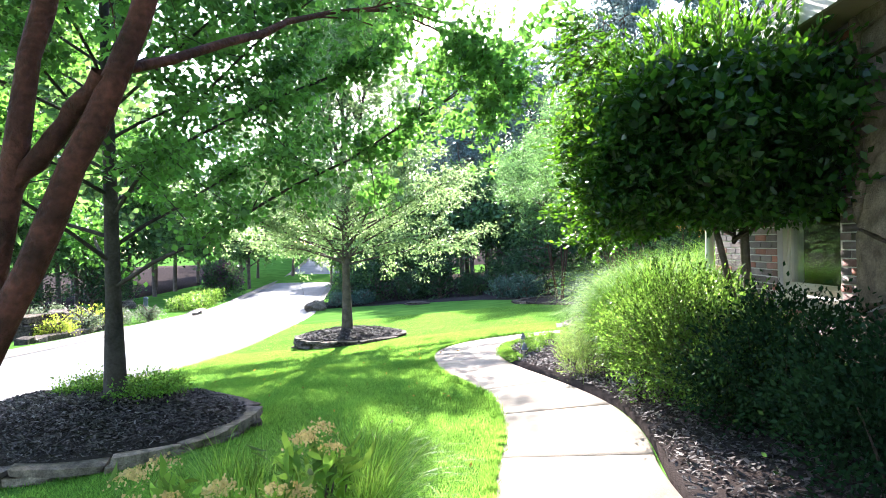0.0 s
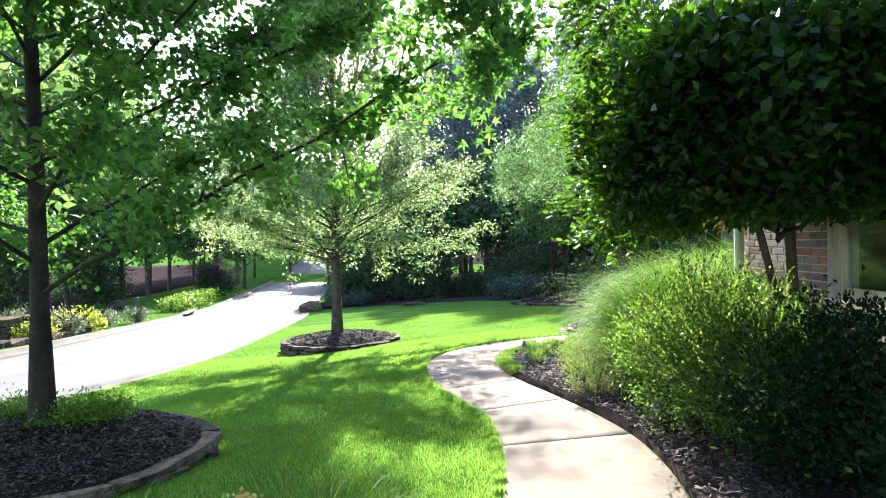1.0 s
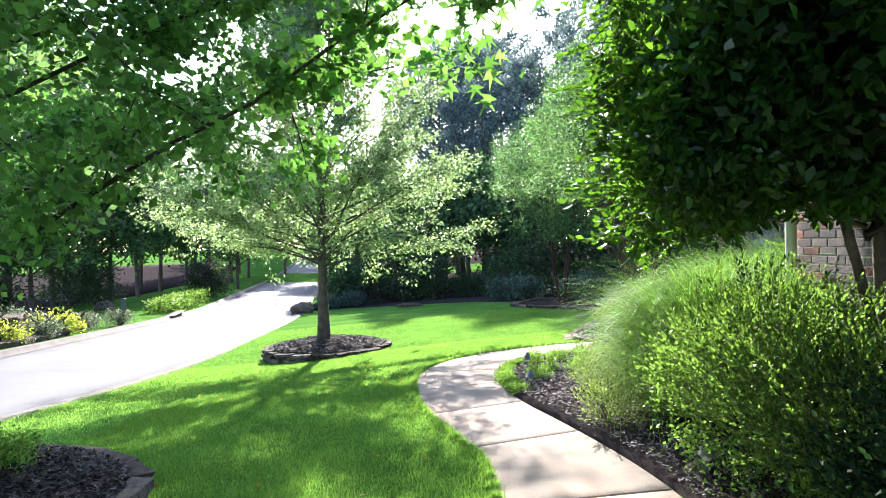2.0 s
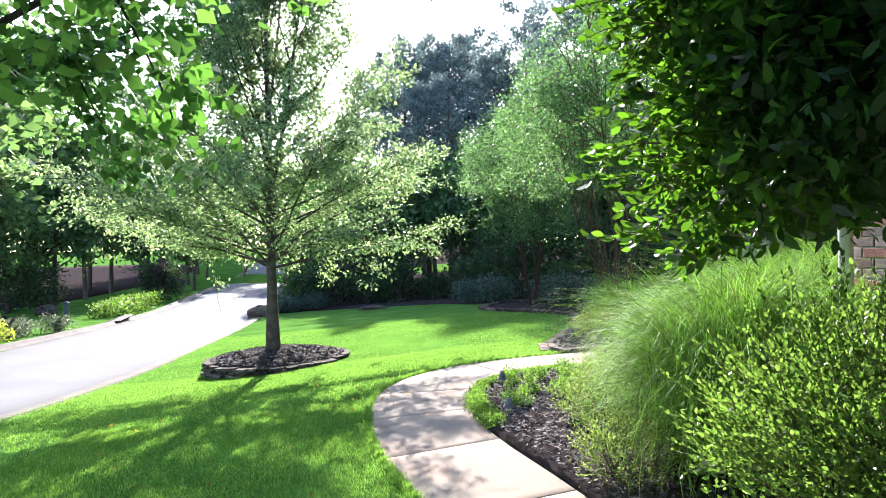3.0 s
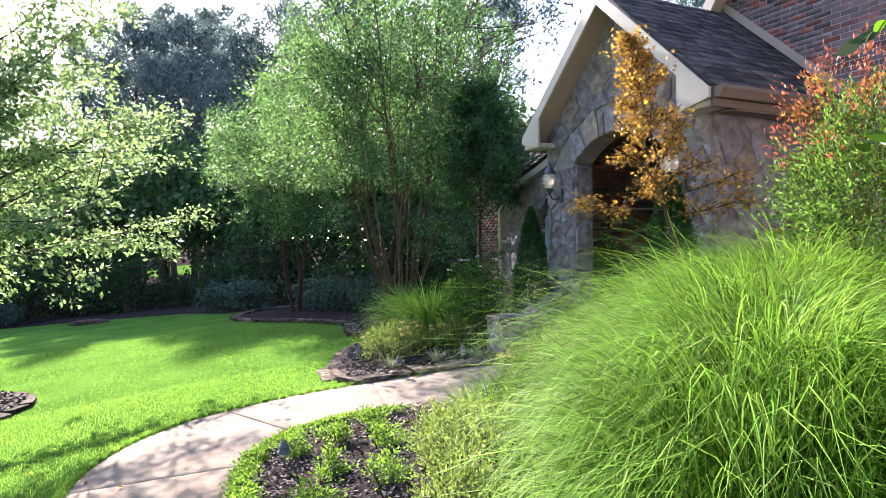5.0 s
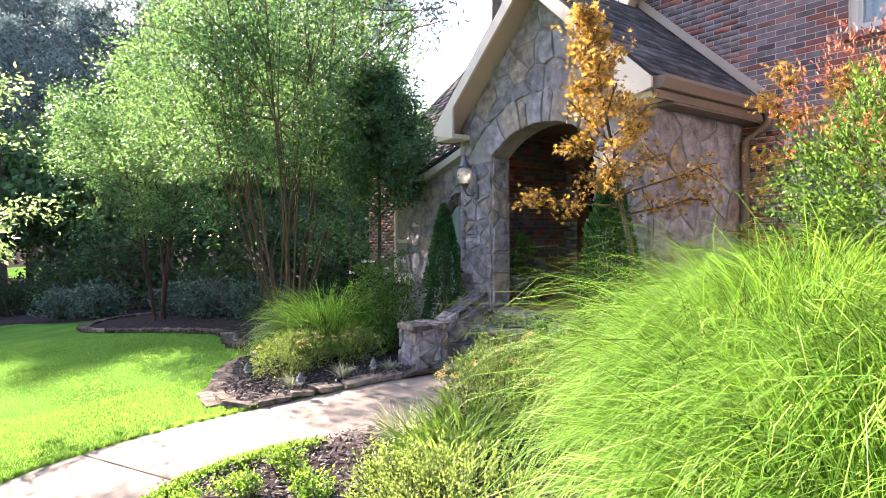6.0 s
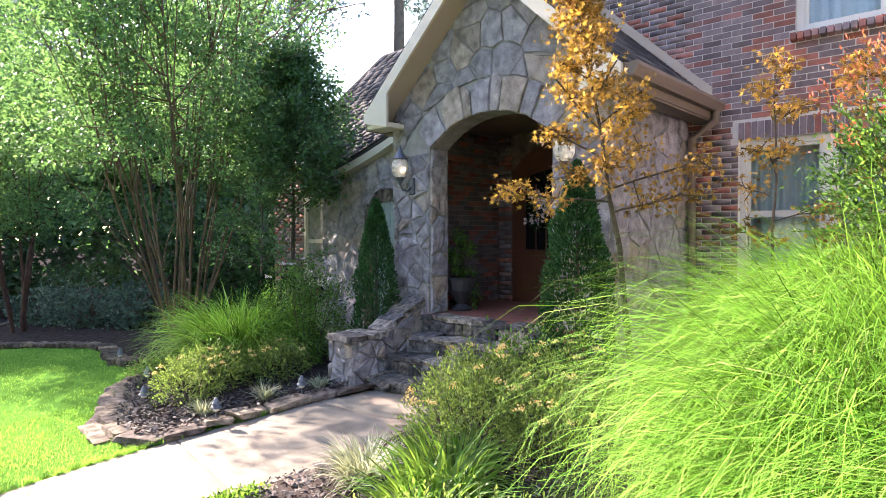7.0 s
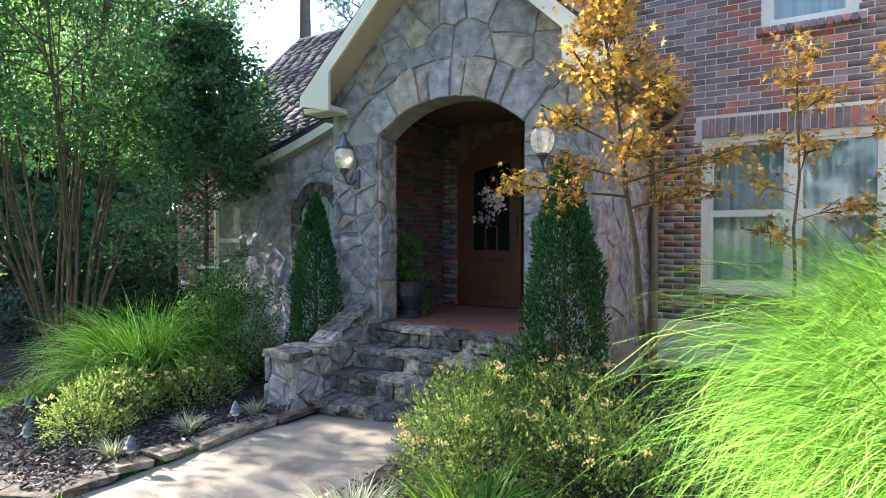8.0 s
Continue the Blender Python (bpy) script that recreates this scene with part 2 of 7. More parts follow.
def prism(outline, depth, to_world, bm=None):
    """A plate: an outline in a plane, given depth; to_world(u, v, w) places it."""
    own = bm or bmesh.new()
    a = [own.verts.new(to_world(u, v, 0)) for u, v in outline]
    b = [own.verts.new(to_world(u, v, depth)) for u, v in outline]
    own.faces.new(a[::-1])
    own.faces.new(b)
    for i in range(len(a)):
        j = (i + 1) % len(a)
        own.faces.new((a[i], a[j], b[j], b[i]))
    return own


class Soup:
    """Collects tubes and ribbons of quads, to become one mesh."""

    def __init__(self):
        self.v, self.f, self.n = [], [], 0

    def tube(self, pts, radii, sides=6):
        pts = np.asarray(pts, dtype=float)
        radii = np.asarray(radii, dtype=float)
        d = np.gradient(pts, axis=0)
        d /= np.linalg.norm(d, axis=1)[:, None] + 1e-9
        ref = np.array([0.31, 0.95, 0.05])
        u = np.cross(d, ref)
        u /= np.linalg.norm(u, axis=1)[:, None] + 1e-9
        w = np.cross(d, u)
        a = np.arange(sides) * 2 * np.pi / sides
        ring = pts[:, None, :] + radii[:, None, None] * (np.cos(a)[None, :, None] * u[:, None, :] + np.sin(a)[None, :, None] * w[:, None, :])
        k = len(pts)
        self.v.append(ring.reshape(-1, 3))
        i, j = np.meshgrid(np.arange(k - 1), np.arange(sides), indexing="ij")
        q = np.stack([i * sides + j, i * sides + (j + 1) % sides, (i + 1) * sides + (j + 1) % sides, (i + 1) * sides + j], -1).reshape(-1, 4)
        self.f.append(q + self.n)
        self.n += k * sides

    def add(self, v, f):
        self.v.append(v)
        self.f.append(f + self.n)
        self.n += len(v)

    def mesh(self, name):
        return mesh_of(name, np.concatenate(self.v), np.concatenate(self.f))


PALM = [(0.0, 0.0)]
for k_, (deg_, len_) in enumerate(((-112, 0.55), (-82, 0.22), (-58, 0.88), (-30, 0.26), (0, 1.0), (30, 0.26), (58, 0.88), (82, 0.22), (112, 0.55))):
    PALM.append((0.22 + 0.78 * len_ * math.cos(radians(deg_)), 0.78 * len_ * math.sin(radians(deg_))))
OVAL = ((0.0, 0.0), (0.14, 0.30), (0.36, 0.5), (0.62, 0.47), (0.85, 0.25), (1.0, 0.0), (0.85, -0.25), (0.62, -0.47), (0.36, -0.5), (0.14, -0.30))


def leaf_quads(p, size, out=None, wide=0.55, spread=1.0, droop=0.0, full=False, palmate=False, level=0.0, oval_leaf=False):
    """Pointed, folded leaves at the places p. out: the way that each grows; spread: how far it strays from it; level: how flat it lies."""
    n = len(p)
    a = rng.normal(size=(n, 3)) * spread
    if out is not None:
        a = a + out
    a[:, 2] -= droop
    a /= np.linalg.norm(a, axis=1)[:, None] + 1e-9
    b = np.cross(a, rng.normal(size=(n, 3)) + np.array([0, 0, level]))
    b /= np.linalg.norm(b, axis=1)[:, None] + 1e-9
    c = np.cross(a, b)
    s = (size * rng.uniform(0.65, 1.3, n))[:, None]
    if oval_leaf:
        v = np.stack([p + a * s * u + b * s * w * wide + c * s * (0.35 * abs(w) * wide - 0.16 * u * u) for u, w in OVAL], 1)
        return v.reshape(-1, 3), np.arange(10 * n).reshape(n, 10)
    if palmate:
        v = np.stack([p + a * s * u + b * s * w + c * s * (0.25 * w * w - 0.12 * u * u) for u, w in PALM], 1)
        return v.reshape(-1, 3), np.arange(10 * n).reshape(n, 10)
    if full:
        h = b * s * wide * 0.5
        v = np.stack([p, p + a * s * 0.25 + h * 0.85 + c * s * 0.07, p + a * s * 0.65 + h * 0.9 + c * s * 0.06, p + a * s - c * s * 0.08, p + a * s * 0.65 - h * 0.9 + c * s * 0.06, p + a * s * 0.25 - h * 0.85 + c * s * 0.07], 1)
        return v.reshape(-1, 3), np.arange(6 * n).reshape(n, 6)
    v = np.stack([p, p + a * s * 0.45 + b * s * wide * 0.5 + c * s * 0.08, p + a * s, p + a * s * 0.45 - b * s * wide * 0.5 + c * s * 0.08], 1)
    return v.reshape(-1, 3), np.arange(4 * n).reshape(n, 4)


def leaf_mesh(name, p, size, **kw):
    return mesh_of(name, *leaf_quads(np.asarray(p), size, **kw))


def bend(start, way, length, lift=0.0, wander=0.1, k=7):
    """A branch's line: it starts one way and bends up (lift > 0) or down."""
    pts = [np.array(start, dtype=float)]
    d = np.array(way, dtype=float)
    d /= np.linalg.norm(d)
    for i in range(k - 1):
        d = d + np.array([0, 0, lift / k]) + rng.normal(size=3) * wander / 2
        d /= np.linalg.norm(d)
        pts.append(pts[-1] + d * length / (k - 1))
    return np.array(pts)


def tree(name, label, x, y, z, height, girth, limbs, reach, first, mat, leafmat, n_leaves, leaf_size, rise=0.7, lift=0.3, lean=(0, 0), top_taper=0.25,
         flat=1.0, group="", jitter=0.16, droop=0.3, shape=1.0, clump=5, reach_bias=(0, 0), twigs=6, leaf_floor=0.4, low_heavy=0.0, rise_top=None, crowd=1.0, wide=0.55, palmate=False, level=0.0, lift_low=None, tier=1.0, leaders=()):
    """A tree with one leader: limbs leave it all round from the height first, shorter towards the top, with twigs and leaves along them."""
    t = thing(name, label, "tree", x, y, z, group)
    wood = Soup()
    k = 10
    s = np.linspace(0, 1, k)
    line = np.stack([lean[0] * s ** 1.3 + rng.normal(size=k) * 0.02 * s, lean[1] * s ** 1.3 + rng.normal(size=k) * 0.02 * s, height * s], 1)
    rad = girth * (1 - s * 0.95) ** 1.15 + 0.004
    rad[0] *= 1.35
    wood.tube(line, rad, 10)
    part("trunk", wood.mesh("trunk"), mat, t, smooth=True)
    pts, outs = [], []
    stems = [(0.0, line)]
    for f0, dx_, dy_ in leaders:
        g = np.clip((s - f0) / (0.94 - f0), 0, 1)
        fork = line + np.stack([dx_ * g ** 0.8, dy_ * g ** 0.8, -0.05 * height * g], 1)
        use = s >= f0 - 0.08
        wood = Soup()
        wood.tube(fork[use], rad[use] * 0.62, 8)
        part("leader", wood.mesh("leader"), mat, t, smooth=True)
        stems.append((f0 + 0.02, fork))
    for i in range(limbs):
        wood = Soup()
        f = first / height + (1 - first / height) * ((i + rng.uniform(0, 0.9)) / limbs) ** crowd
        f = min(f, 0.97)
        a = i * 2.39996 + rng.normal() * 0.25
        at_f = [w for g, w in stems if f >= g]
        base = np.array([np.interp(f, s, at_f[i % len(at_f)][:, j]) for j in range(3)])
        q = (f - first / height) / (1 - first / height)
        env = (1 - q ** shape) * (1 - top_taper) + top_taper * (1 - q) + 0.12
        L = reach * env * rng.uniform(0.8, 1.15)
        up = (rise * (0.7 + 0.6 * q) if rise_top is None else rise + (rise_top - rise) * q) + rng.normal() * 0.1
        way = np.array([math.cos(a), math.sin(a) * flat, up])
        way[:2] += np.array(reach_bias) * (1 - q)
        b = bend(base, way, L, lift if lift_low is None else lift_low + (lift - lift_low) * min(1.0, q * 2.5), 0.12, 8)
        r0 = girth * 0.28 * (1 - 0.75 * q) * min(1, L / reach + 0.3)
        wood.tube(b, np.linspace(r0, 0.006, 8), 5)
        for w in range(twigs):
            g = rng.uniform(0.25, 0.98)
            st = np.array([np.interp(g, np.linspace(0, 1, 8), b[:, j]) for j in range(3)])
            dirn = (b[-1] - b[0]) / (np.linalg.norm(b[-1] - b[0]) + 1e-6) * 0.8 + rng.normal(size=3) * np.array([0.8, 0.8, 0.45])
            tw = bend(st, dirn, L * rng.uniform(0.2, 0.42) * (1.15 - 0.4 * g), 0.1, 0.2, 5)
            wood.tube(tw, np.linspace(max(r0 * 0.3, 0.006), 0.003, 5), 3)
            pts.append(tw)
            outs.append(np.repeat([tw[-1] - tw[0]], 5, 0))
        pts.append(b[3:])
        outs.append(np.repeat([b[-1] - b[0]], 5, 0))
        part("limb", wood.mesh("limb"), mat, t)
    P, O = np.concatenate(pts), np.concatenate(outs)
    wt = 1 - low_heavy * np.clip(P[:, 2] / height, 0, 1)
    idx = rng.choice(len(P), n_leaves // clump, p=wt / wt.sum())
    c = P[idx] + rng.normal(size=(len(idx), 3)) * jitter * np.array([1, 1, tier])
    o = O[idx] / (np.linalg.norm(O[idx], axis=1)[:, None] + 1e-6)
    p = np.repeat(c, clump, 0) + rng.normal(size=(len(c) * clump, 3)) * leaf_size * 0.8
    ok = p[:, 2] > leaf_floor
    part("crown", leaf_mesh("crown", p[ok], leaf_size, out=(np.repeat(o, clump, 0) * 0.8)[ok], spread=0.7, droop=droop, wide=wide, palmate=palmate, level=level), leafmat, t)
    return t


def cloud(center, radii, n, clumps, clump_size, shell=0.75, floor=None):
    """Places for leaves: clumps that sit mostly in the outer part of a rounded form, with gaps between."""
    c = rng.normal(size=(clumps, 3))
    c /= np.linalg.norm(c, axis=1)[:, None]
    rr = rng.uniform(0, 1, clumps) ** 0.5
    rr = shell * 0.35 + (1 - shell * 0.35) * rr
    c = c * (rr * rng.uniform(0.82, 1.12, clumps))[:, None] * np.array(radii) + np.array(center)
    i = rng.integers(0, clumps, n)
    p = c[i] + rng.normal(size=(n, 3)) * clump_size
    o = p - np.array(center)
    if floor is not None:
        p[:, 2] = np.maximum(p[:, 2], floor + rng.uniform(0, 0.06, n))
    return p, o / (np.linalg.norm(o, axis=1)[:, None] + 1e-6)


def shrub(name, label, x, y, z, rx, ry, h, leafmat, n, size, clumps=60, wood=BARK, stems=9, group="", wide=0.55, clump_size=0.09, category="shrub", low=0.0, droop=0.0,
          spread=0.7, floor=0.02, full=False):
    """Stems from one base under a rounded, uneven mass of leaves."""
    t = thing(name, label, category, x, y, z, group)
    soup = Soup()
    for i in range(stems):
        a = i * 2.4 + rng.normal() * 0.3
        r = rng.uniform(0.2, 0.75)
        soup.tube(bend((0.05 * math.cos(a), 0.05 * math.sin(a), -0.05), (r * rx * math.cos(a), r * ry * math.sin(a), h * 0.8), h * 0.85, 0.2, 0.15, 6), np.linspace(0.014, 0.003, 6), 4)
    part("stemwork", soup.mesh("stemwork"), wood, t, kind="stuff")
    mid = (low + h) / 2
    p, o = cloud((0, 0, mid), (rx, ry, (h - low) / 2), n, clumps, clump_size, floor=floor)
    part("foliage", leaf_mesh("foliage", p, size, out=o * 0.7 + np.array([0, 0, 0.4]), wide=wide, spread=spread, droop=droop, full=full), leafmat, t)
    return t


def sprig_leaves(foot, way, length, leaves, size, wide=0.4, sag=0.3, wander=0.12, girth=0.004):
    """Leafy shoots: each starts at a foot, bends along its way, and carries leaves to both sides and at its tip. Returns the wood and the leaves."""
    wood, P_, O_ = Soup(), [], []
    for f_, w_ in zip(foot, way):
        L_ = length * rng.uniform(0.55, 1.25)
        b_ = bend(f_, w_, L_, -sag, wander, 7)
        wood.tube(b_, np.linspace(girth, girth * 0.3, 7), 3)
        u_ = np.linspace(0.15, 1.0, leaves)
        q_ = np.stack([np.interp(u_, np.linspace(0, 1, 7), b_[:, j]) for j in range(3)], 1)
        d_ = (b_[-1] - b_[0]) / (np.linalg.norm(b_[-1] - b_[0]) + 1e-6)
        s_ = np.cross(d_, np.array([0, 0, 1.0]) + rng.normal(size=3) * 0.4)
        s_ /= np.linalg.norm(s_) + 1e-6
        turn_ = np.where(np.arange(leaves) % 2 == 0, 1.0, -1.0)[:, None] * (1.05 - 0.75 * u_)[:, None]
        P_.append(q_)
        O_.append(d_[None] * 0.85 + s_[None] * turn_ + rng.normal(size=(leaves, 3)) * 0.22 + np.array([0, 0, 0.1]))
    P_, O_ = np.concatenate(P_), np.concatenate(O_)
    return wood.mesh("shoot"), leaf_mesh("leaves", P_, size, out=O_, spread=0.08, wide=wide, oval_leaf=True, level=1.2)


def shoots_on(center, radii, n, low=-0.5, facing=None, inset=0.8):
    """Feet and ways of n shoots that grow out of a rounded crown; facing: the side that carries them."""
    d_ = rng.normal(size=(n * 12, 3))
    d_ /= np.linalg.norm(d_, axis=1)[:, None]
    ok_ = d_[:, 2] > low
    if facing is not None:
        f_ = np.array(facing, dtype=float)
        ok_ &= d_ @ (f_ / np.linalg.norm(f_)) > 0.15
    d_ = d_[ok_][:n]
    return np.array(center) + d_ * np.array(radii) * inset * rng.uniform(0.75, 1.1, len(d_))[:, None], d_ + rng.normal(size=d_.shape) * 0.3 + np.array([0, 0, 0.15])


def blades(n, r_root, length, width, tilt, sag, seg=6, squash=1.0, even=0.5, droop=1.9, curl=0.25, short=0.72):
    """Arching blades of a grass clump, as vertices and quads. curl: how far each strays sideways; short: the shortest, as a share of length."""
    a = rng.uniform(0, 2 * np.pi, n)
    rr = r_root * np.sqrt(rng.uniform(0, 1, n))
    root = np.stack([rr * np.cos(a), rr * np.sin(a) * squash, np.zeros(n)], 1)
    a2 = a + rng.normal(size=n) * 0.7
    th = np.minimum(np.abs(rng.normal(size=n)), 1.6) * tilt * 0.5 + tilt * even * (rr / r_root)
    L = length * rng.uniform(short, 1.06, n)
    s = np.linspace(0, 1, seg + 1)
    az = a2[:, None] + (curl * rng.normal(size=n))[:, None] * s[None, :] ** 1.6 * 2.2
    ang = th[:, None] + sag * rng.uniform(0.5, 1.4, n)[:, None] * s[None, :] ** (droop * rng.uniform(0.75, 1.3, n)[:, None])
    step = np.stack([np.sin(ang) * np.cos(az), np.sin(ang) * np.sin(az) * squash, np.cos(ang)], 2)
    way = np.concatenate([np.zeros((n, 1, 3)), np.cumsum((step[:, 1:] + step[:, :-1]) / 2, 1)], 1) / seg
    mid = root[:, None, :] + way * L[:, None, None]
    side = np.stack([-np.sin(az), np.cos(az), np.repeat(rng.normal(size=(n, 1)) * 0.3, seg + 1, 1)], 2)
    w = width * (1 - s ** 2.2 * 0.92) * (0.6 + 0.4 * np.minimum(1, s * 5))
    off = side * w[None, :, None] * rng.uniform(0.6, 1.3, n)[:, None, None]
    v = np.stack([mid - off, mid + off], 2).reshape(-1, 3)
    m = 2 * (seg + 1)
    q = np.array([[2 * i, 2 * i + 1, 2 * i + 3, 2 * i + 2] for i in range(seg)])
    f = (np.arange(n)[:, None, None] * m + q[None]).reshape(-1, 4)
    return v, f


def grass_clump(name, label, x, y, z, n, r_root, length, width, tilt, sag, mat, group="", category="ornamental grass", seg=6, droop=1.9, curl=0.25, short=0.72):
    t = thing(name, label, category, x, y, z, group)
    part("leaf_tuft", mesh_of("leaf_tuft", *blades(n, r_root, length, width, tilt, sag, seg, droop=droop, curl=curl, short=short)), mat, t)
    return t


def spline(pts, n):
    """A smooth line through a few plan points, as n even steps."""
    pts = np.array(pts, dtype=float)
    p = np.concatenate([[2 * pts[0] - pts[1]], pts, [2 * pts[-1] - pts[-2]]])
    out = []
    for i in range(1, len(p) - 2):
        for u in np.linspace(0, 1, 24, endpoint=False):
            out.append(0.5 * (2 * p[i] + (p[i + 1] - p[i - 1]) * u + (2 * p[i - 1] - 5 * p[i] + 4 * p[i + 1] - p[i + 2]) * u * u
                              + (3 * p[i] - p[i - 1] - 3 * p[i + 1] + p[i + 2]) * u ** 3))
    out.append(p[-2])
    out = np.array(out)
    d = np.concatenate([[0], np.cumsum(np.linalg.norm(np.diff(out, axis=0), axis=1))])
    s = np.linspace(0, d[-1], n)
    return np.stack([np.interp(s, d, out[:, j]) for j in range(out.shape[1])], 1)


def ease(v, a, b, soft):
    """v held softly between a and b."""
    return a + soft * np.log1p(np.exp(np.clip((v - a) / soft, -40, 40))) - soft * np.log1p(np.exp(np.clip((v - b) / soft, -40, 40)))


def ground_z(x, y):
    """The lie of the land: it falls gently to the road and away from the house."""
    x, y = np.asarray(x, dtype=float), np.asarray(y, dtype=float)
    return 0.342 + 0.0705 * ease(x, -6.5, 4.0, 0.6) - 0.058 * ease(y, -5.0, 40.0, 2.0) - 0.16 * np.exp(-((x + 4.5) ** 2 + (y - 15) ** 2) / 30)


def gz(x, y):
    return float(ground_z(x, y))


# ---- ground, road, path ----
LEFT_EDGE = spline([(0.12, -3.0), (0.12, 0.5), (0.2, 3.5), (0.34, 4.6), (0.385, 5.6), (0.33, 6.5), (0.12, 7.3), (-0.2, 8.5), (-0.38, 9.8), (-0.4, 11.1), (-0.15, 12.15), (0.4, 12.85),
                    (1.2, 13.12), (2.0, 13.13), (2.6, 13.05), (3.6, 12.9), (4.75, 12.76)], 200)
RIGHT_EDGE = spline([(1.15, -3.0), (1.15, 0.5), (1.2, 3.3), (1.38, 4.5), (1.42, 5.4), (1.33, 6.2), (1.13, 7.2), (0.88, 8.3), (0.74, 9.2), (0.72, 10.0), (0.9, 10.75), (1.25, 11.2),
                     (1.8, 11.4), (2.4, 11.32), (3.0, 11.2), (4.0, 11.25), (4.75, 11.25)], 200)
ROAD_NEAR = spline([(-6.9, -25), (-6.7, 0), (-6.4, 8.4), (-6.15, 13), (-6.15, 18), (-6.6, 24), (-7.7, 32), (-9.2, 40), (-12.1, 58), (-15, 76), (-22, 130)], 120)
ROAD_FAR = spline([(-11.2, -25), (-11.2, 0), (-11.4, 8.4), (-11.6, 13), (-12.1, 18), (-12.9, 23.5), (-14.2, 31), (-15.7, 39), (-18.6, 56), (-21.4, 75), (-29, 130)], 120)

axis_x = np.concatenate([np.linspace(-260, -30, 14), np.linspace(-28, -8, 18), np.linspace(-7.5, 8, 60), np.linspace(9, 30, 14), np.linspace(40, 260, 10)])
axis_y = np.concatenate([np.linspace(-120, -6, 10), np.linspace(-5, 22, 100), np.linspace(22.5, 46, 34), np.linspace(50, 300, 16)])
gx, gy = np.meshgrid(axis_x, axis_y)
gzz = ground_z(gx, gy)


def inside(px, py, poly):
    """Whether points lie inside a closed outline."""
    px, py = np.asarray(px, dtype=float), np.asarray(py, dtype=float)
    hit = np.zeros(px.shape, dtype=bool)
    for (x0, y0), (x1, y1) in zip(poly, np.roll(poly, -1, axis=0)):
        c = ((y0 > py) != (y1 > py)) & (px < (x1 - x0) * (py - y0) / (y1 - y0 + 1e-12) + x0)
        hit ^= c
    return hit


ROAD_POLY = np.concatenate([ROAD_NEAR, ROAD_FAR[::-1]])
PATH_POLY = np.concatenate([LEFT_EDGE, RIGHT_EDGE[::-1]])
gzz = gzz - 0.10 * inside(gx, gy, ROAD_POLY) - 0.06 * inside(gx, gy, PATH_POLY)
nx, ny = len(axis_x), len(axis_y)
ii, jj = np.meshgrid(np.arange(ny - 1), np.arange(nx - 1), indexing="ij")
quads = np.stack([ii * nx + jj, ii * nx + jj + 1, (ii + 1) * nx + jj + 1, (ii + 1) * nx + jj], -1).reshape(-1, 4)
ground = part("ground", mesh_of("ground", np.stack([gx, gy, gzz], -1).reshape(-1, 3), quads), GRASS, smooth=True)
tagged(ground, "bright green mown lawn that falls gently to the road", "lawn", kind="structure")


def strip(a, b, lift, skirt):
    """A sheet between two edge lines, a little above the ground, with sides that go down."""
    cols = 5
    rows = []
    for k in range(cols):
        p = a + (b - a) * k / (cols - 1)
        rows.append(np.column_stack([p, ground_z(p[:, 0], p[:, 1]) + lift]))
    low_a, low_b = rows[0].copy(), rows[-1].copy()
    low_a[:, 2] -= skirt
    low_b[:, 2] -= skirt
    v = np.stack([low_a] + rows + [low_b], 1)
    n, c = v.shape[:2]
    i, j = np.meshgrid(np.arange(n - 1), np.arange(c - 1), indexing="ij")
    q = np.stack([i * c + j, i * c + j + 1, (i + 1) * c + j + 1, (i + 1) * c + j], -1).reshape(-1, 4)
    return v.reshape(-1, 3), q


road = part("road", mesh_of("road", *strip(ROAD_NEAR, ROAD_FAR, -0.035, 0.1)), ROAD, smooth=False)
tagged(road, "pale sunlit concrete street curving away uphill", "road", kind="structure")


def kerb_line(line, side, name, label, top=0.105):
    """A kerb of separate cast lengths with a sloping gutter face, along a road's edge."""
    k = tagged(new(name), label, "kerb", kind="structure")
    d = np.gradient(line, axis=0)
    d /= np.linalg.norm(d, axis=1)[:, None]
    nrm = np.stack([-d[:, 1], d[:, 0]], 1) * side
    step = 3
    for i in range(0, len(line) - step, step):
        seg, nn = line[i:i + step + 1].copy(), nrm[i:i + step + 1]
        cut = d[i] * 0.012
        seg[0] += cut
        prof = ((-0.30, -0.028), (-0.05, -0.012), (0.0, top * 0.8), (0.03, top), (0.15, top), (0.16, -0.05))
        v = np.stack([np.column_stack([seg + nn * o, ground_z(seg[:, 0], seg[:, 1]) + h]) for o, h in prof], 1)
        m, c = v.shape[:2]
        a, b = np.meshgrid(np.arange(m - 1), np.arange(c - 1), indexing="ij")
        q = np.stack([a * c + b, a * c + b + 1, (a + 1) * c + b + 1, (a + 1) * c + b], -1).reshape(-1, 4)
        part("kerb_length", mesh_of("kerb_length", v.reshape(-1, 3), q), KERB, k)
    return k


kerb_line(ROAD_FAR, 1, "kerb_far", "weathered pale concrete kerb along the street")
kerb_line(ROAD_NEAR, -1, "kerb_near", "low concrete kerb between lawn and street", 0.012)

# the walk to the door, cast in bays with open joints
path = tagged(new("path"), "curving tan concrete garden walk cast in bays", "garden path", kind="structure")
mid_line = (LEFT_EDGE + RIGHT_EDGE) / 2
run = np.concatenate([[0], np.cumsum(np.linalg.norm(np.diff(mid_line, axis=0), axis=1))])
fine_l, fine_r = spline(LEFT_EDGE[::4], 1600), spline(RIGHT_EDGE[::4], 1600)
first_cut = np.interp(4.55, mid_line[:60, 1], run[:60])
cuts = np.concatenate([[first_cut - 2.84, first_cut - 1.42], np.arange(first_cut, run[-1] - 0.5, 1.42)])


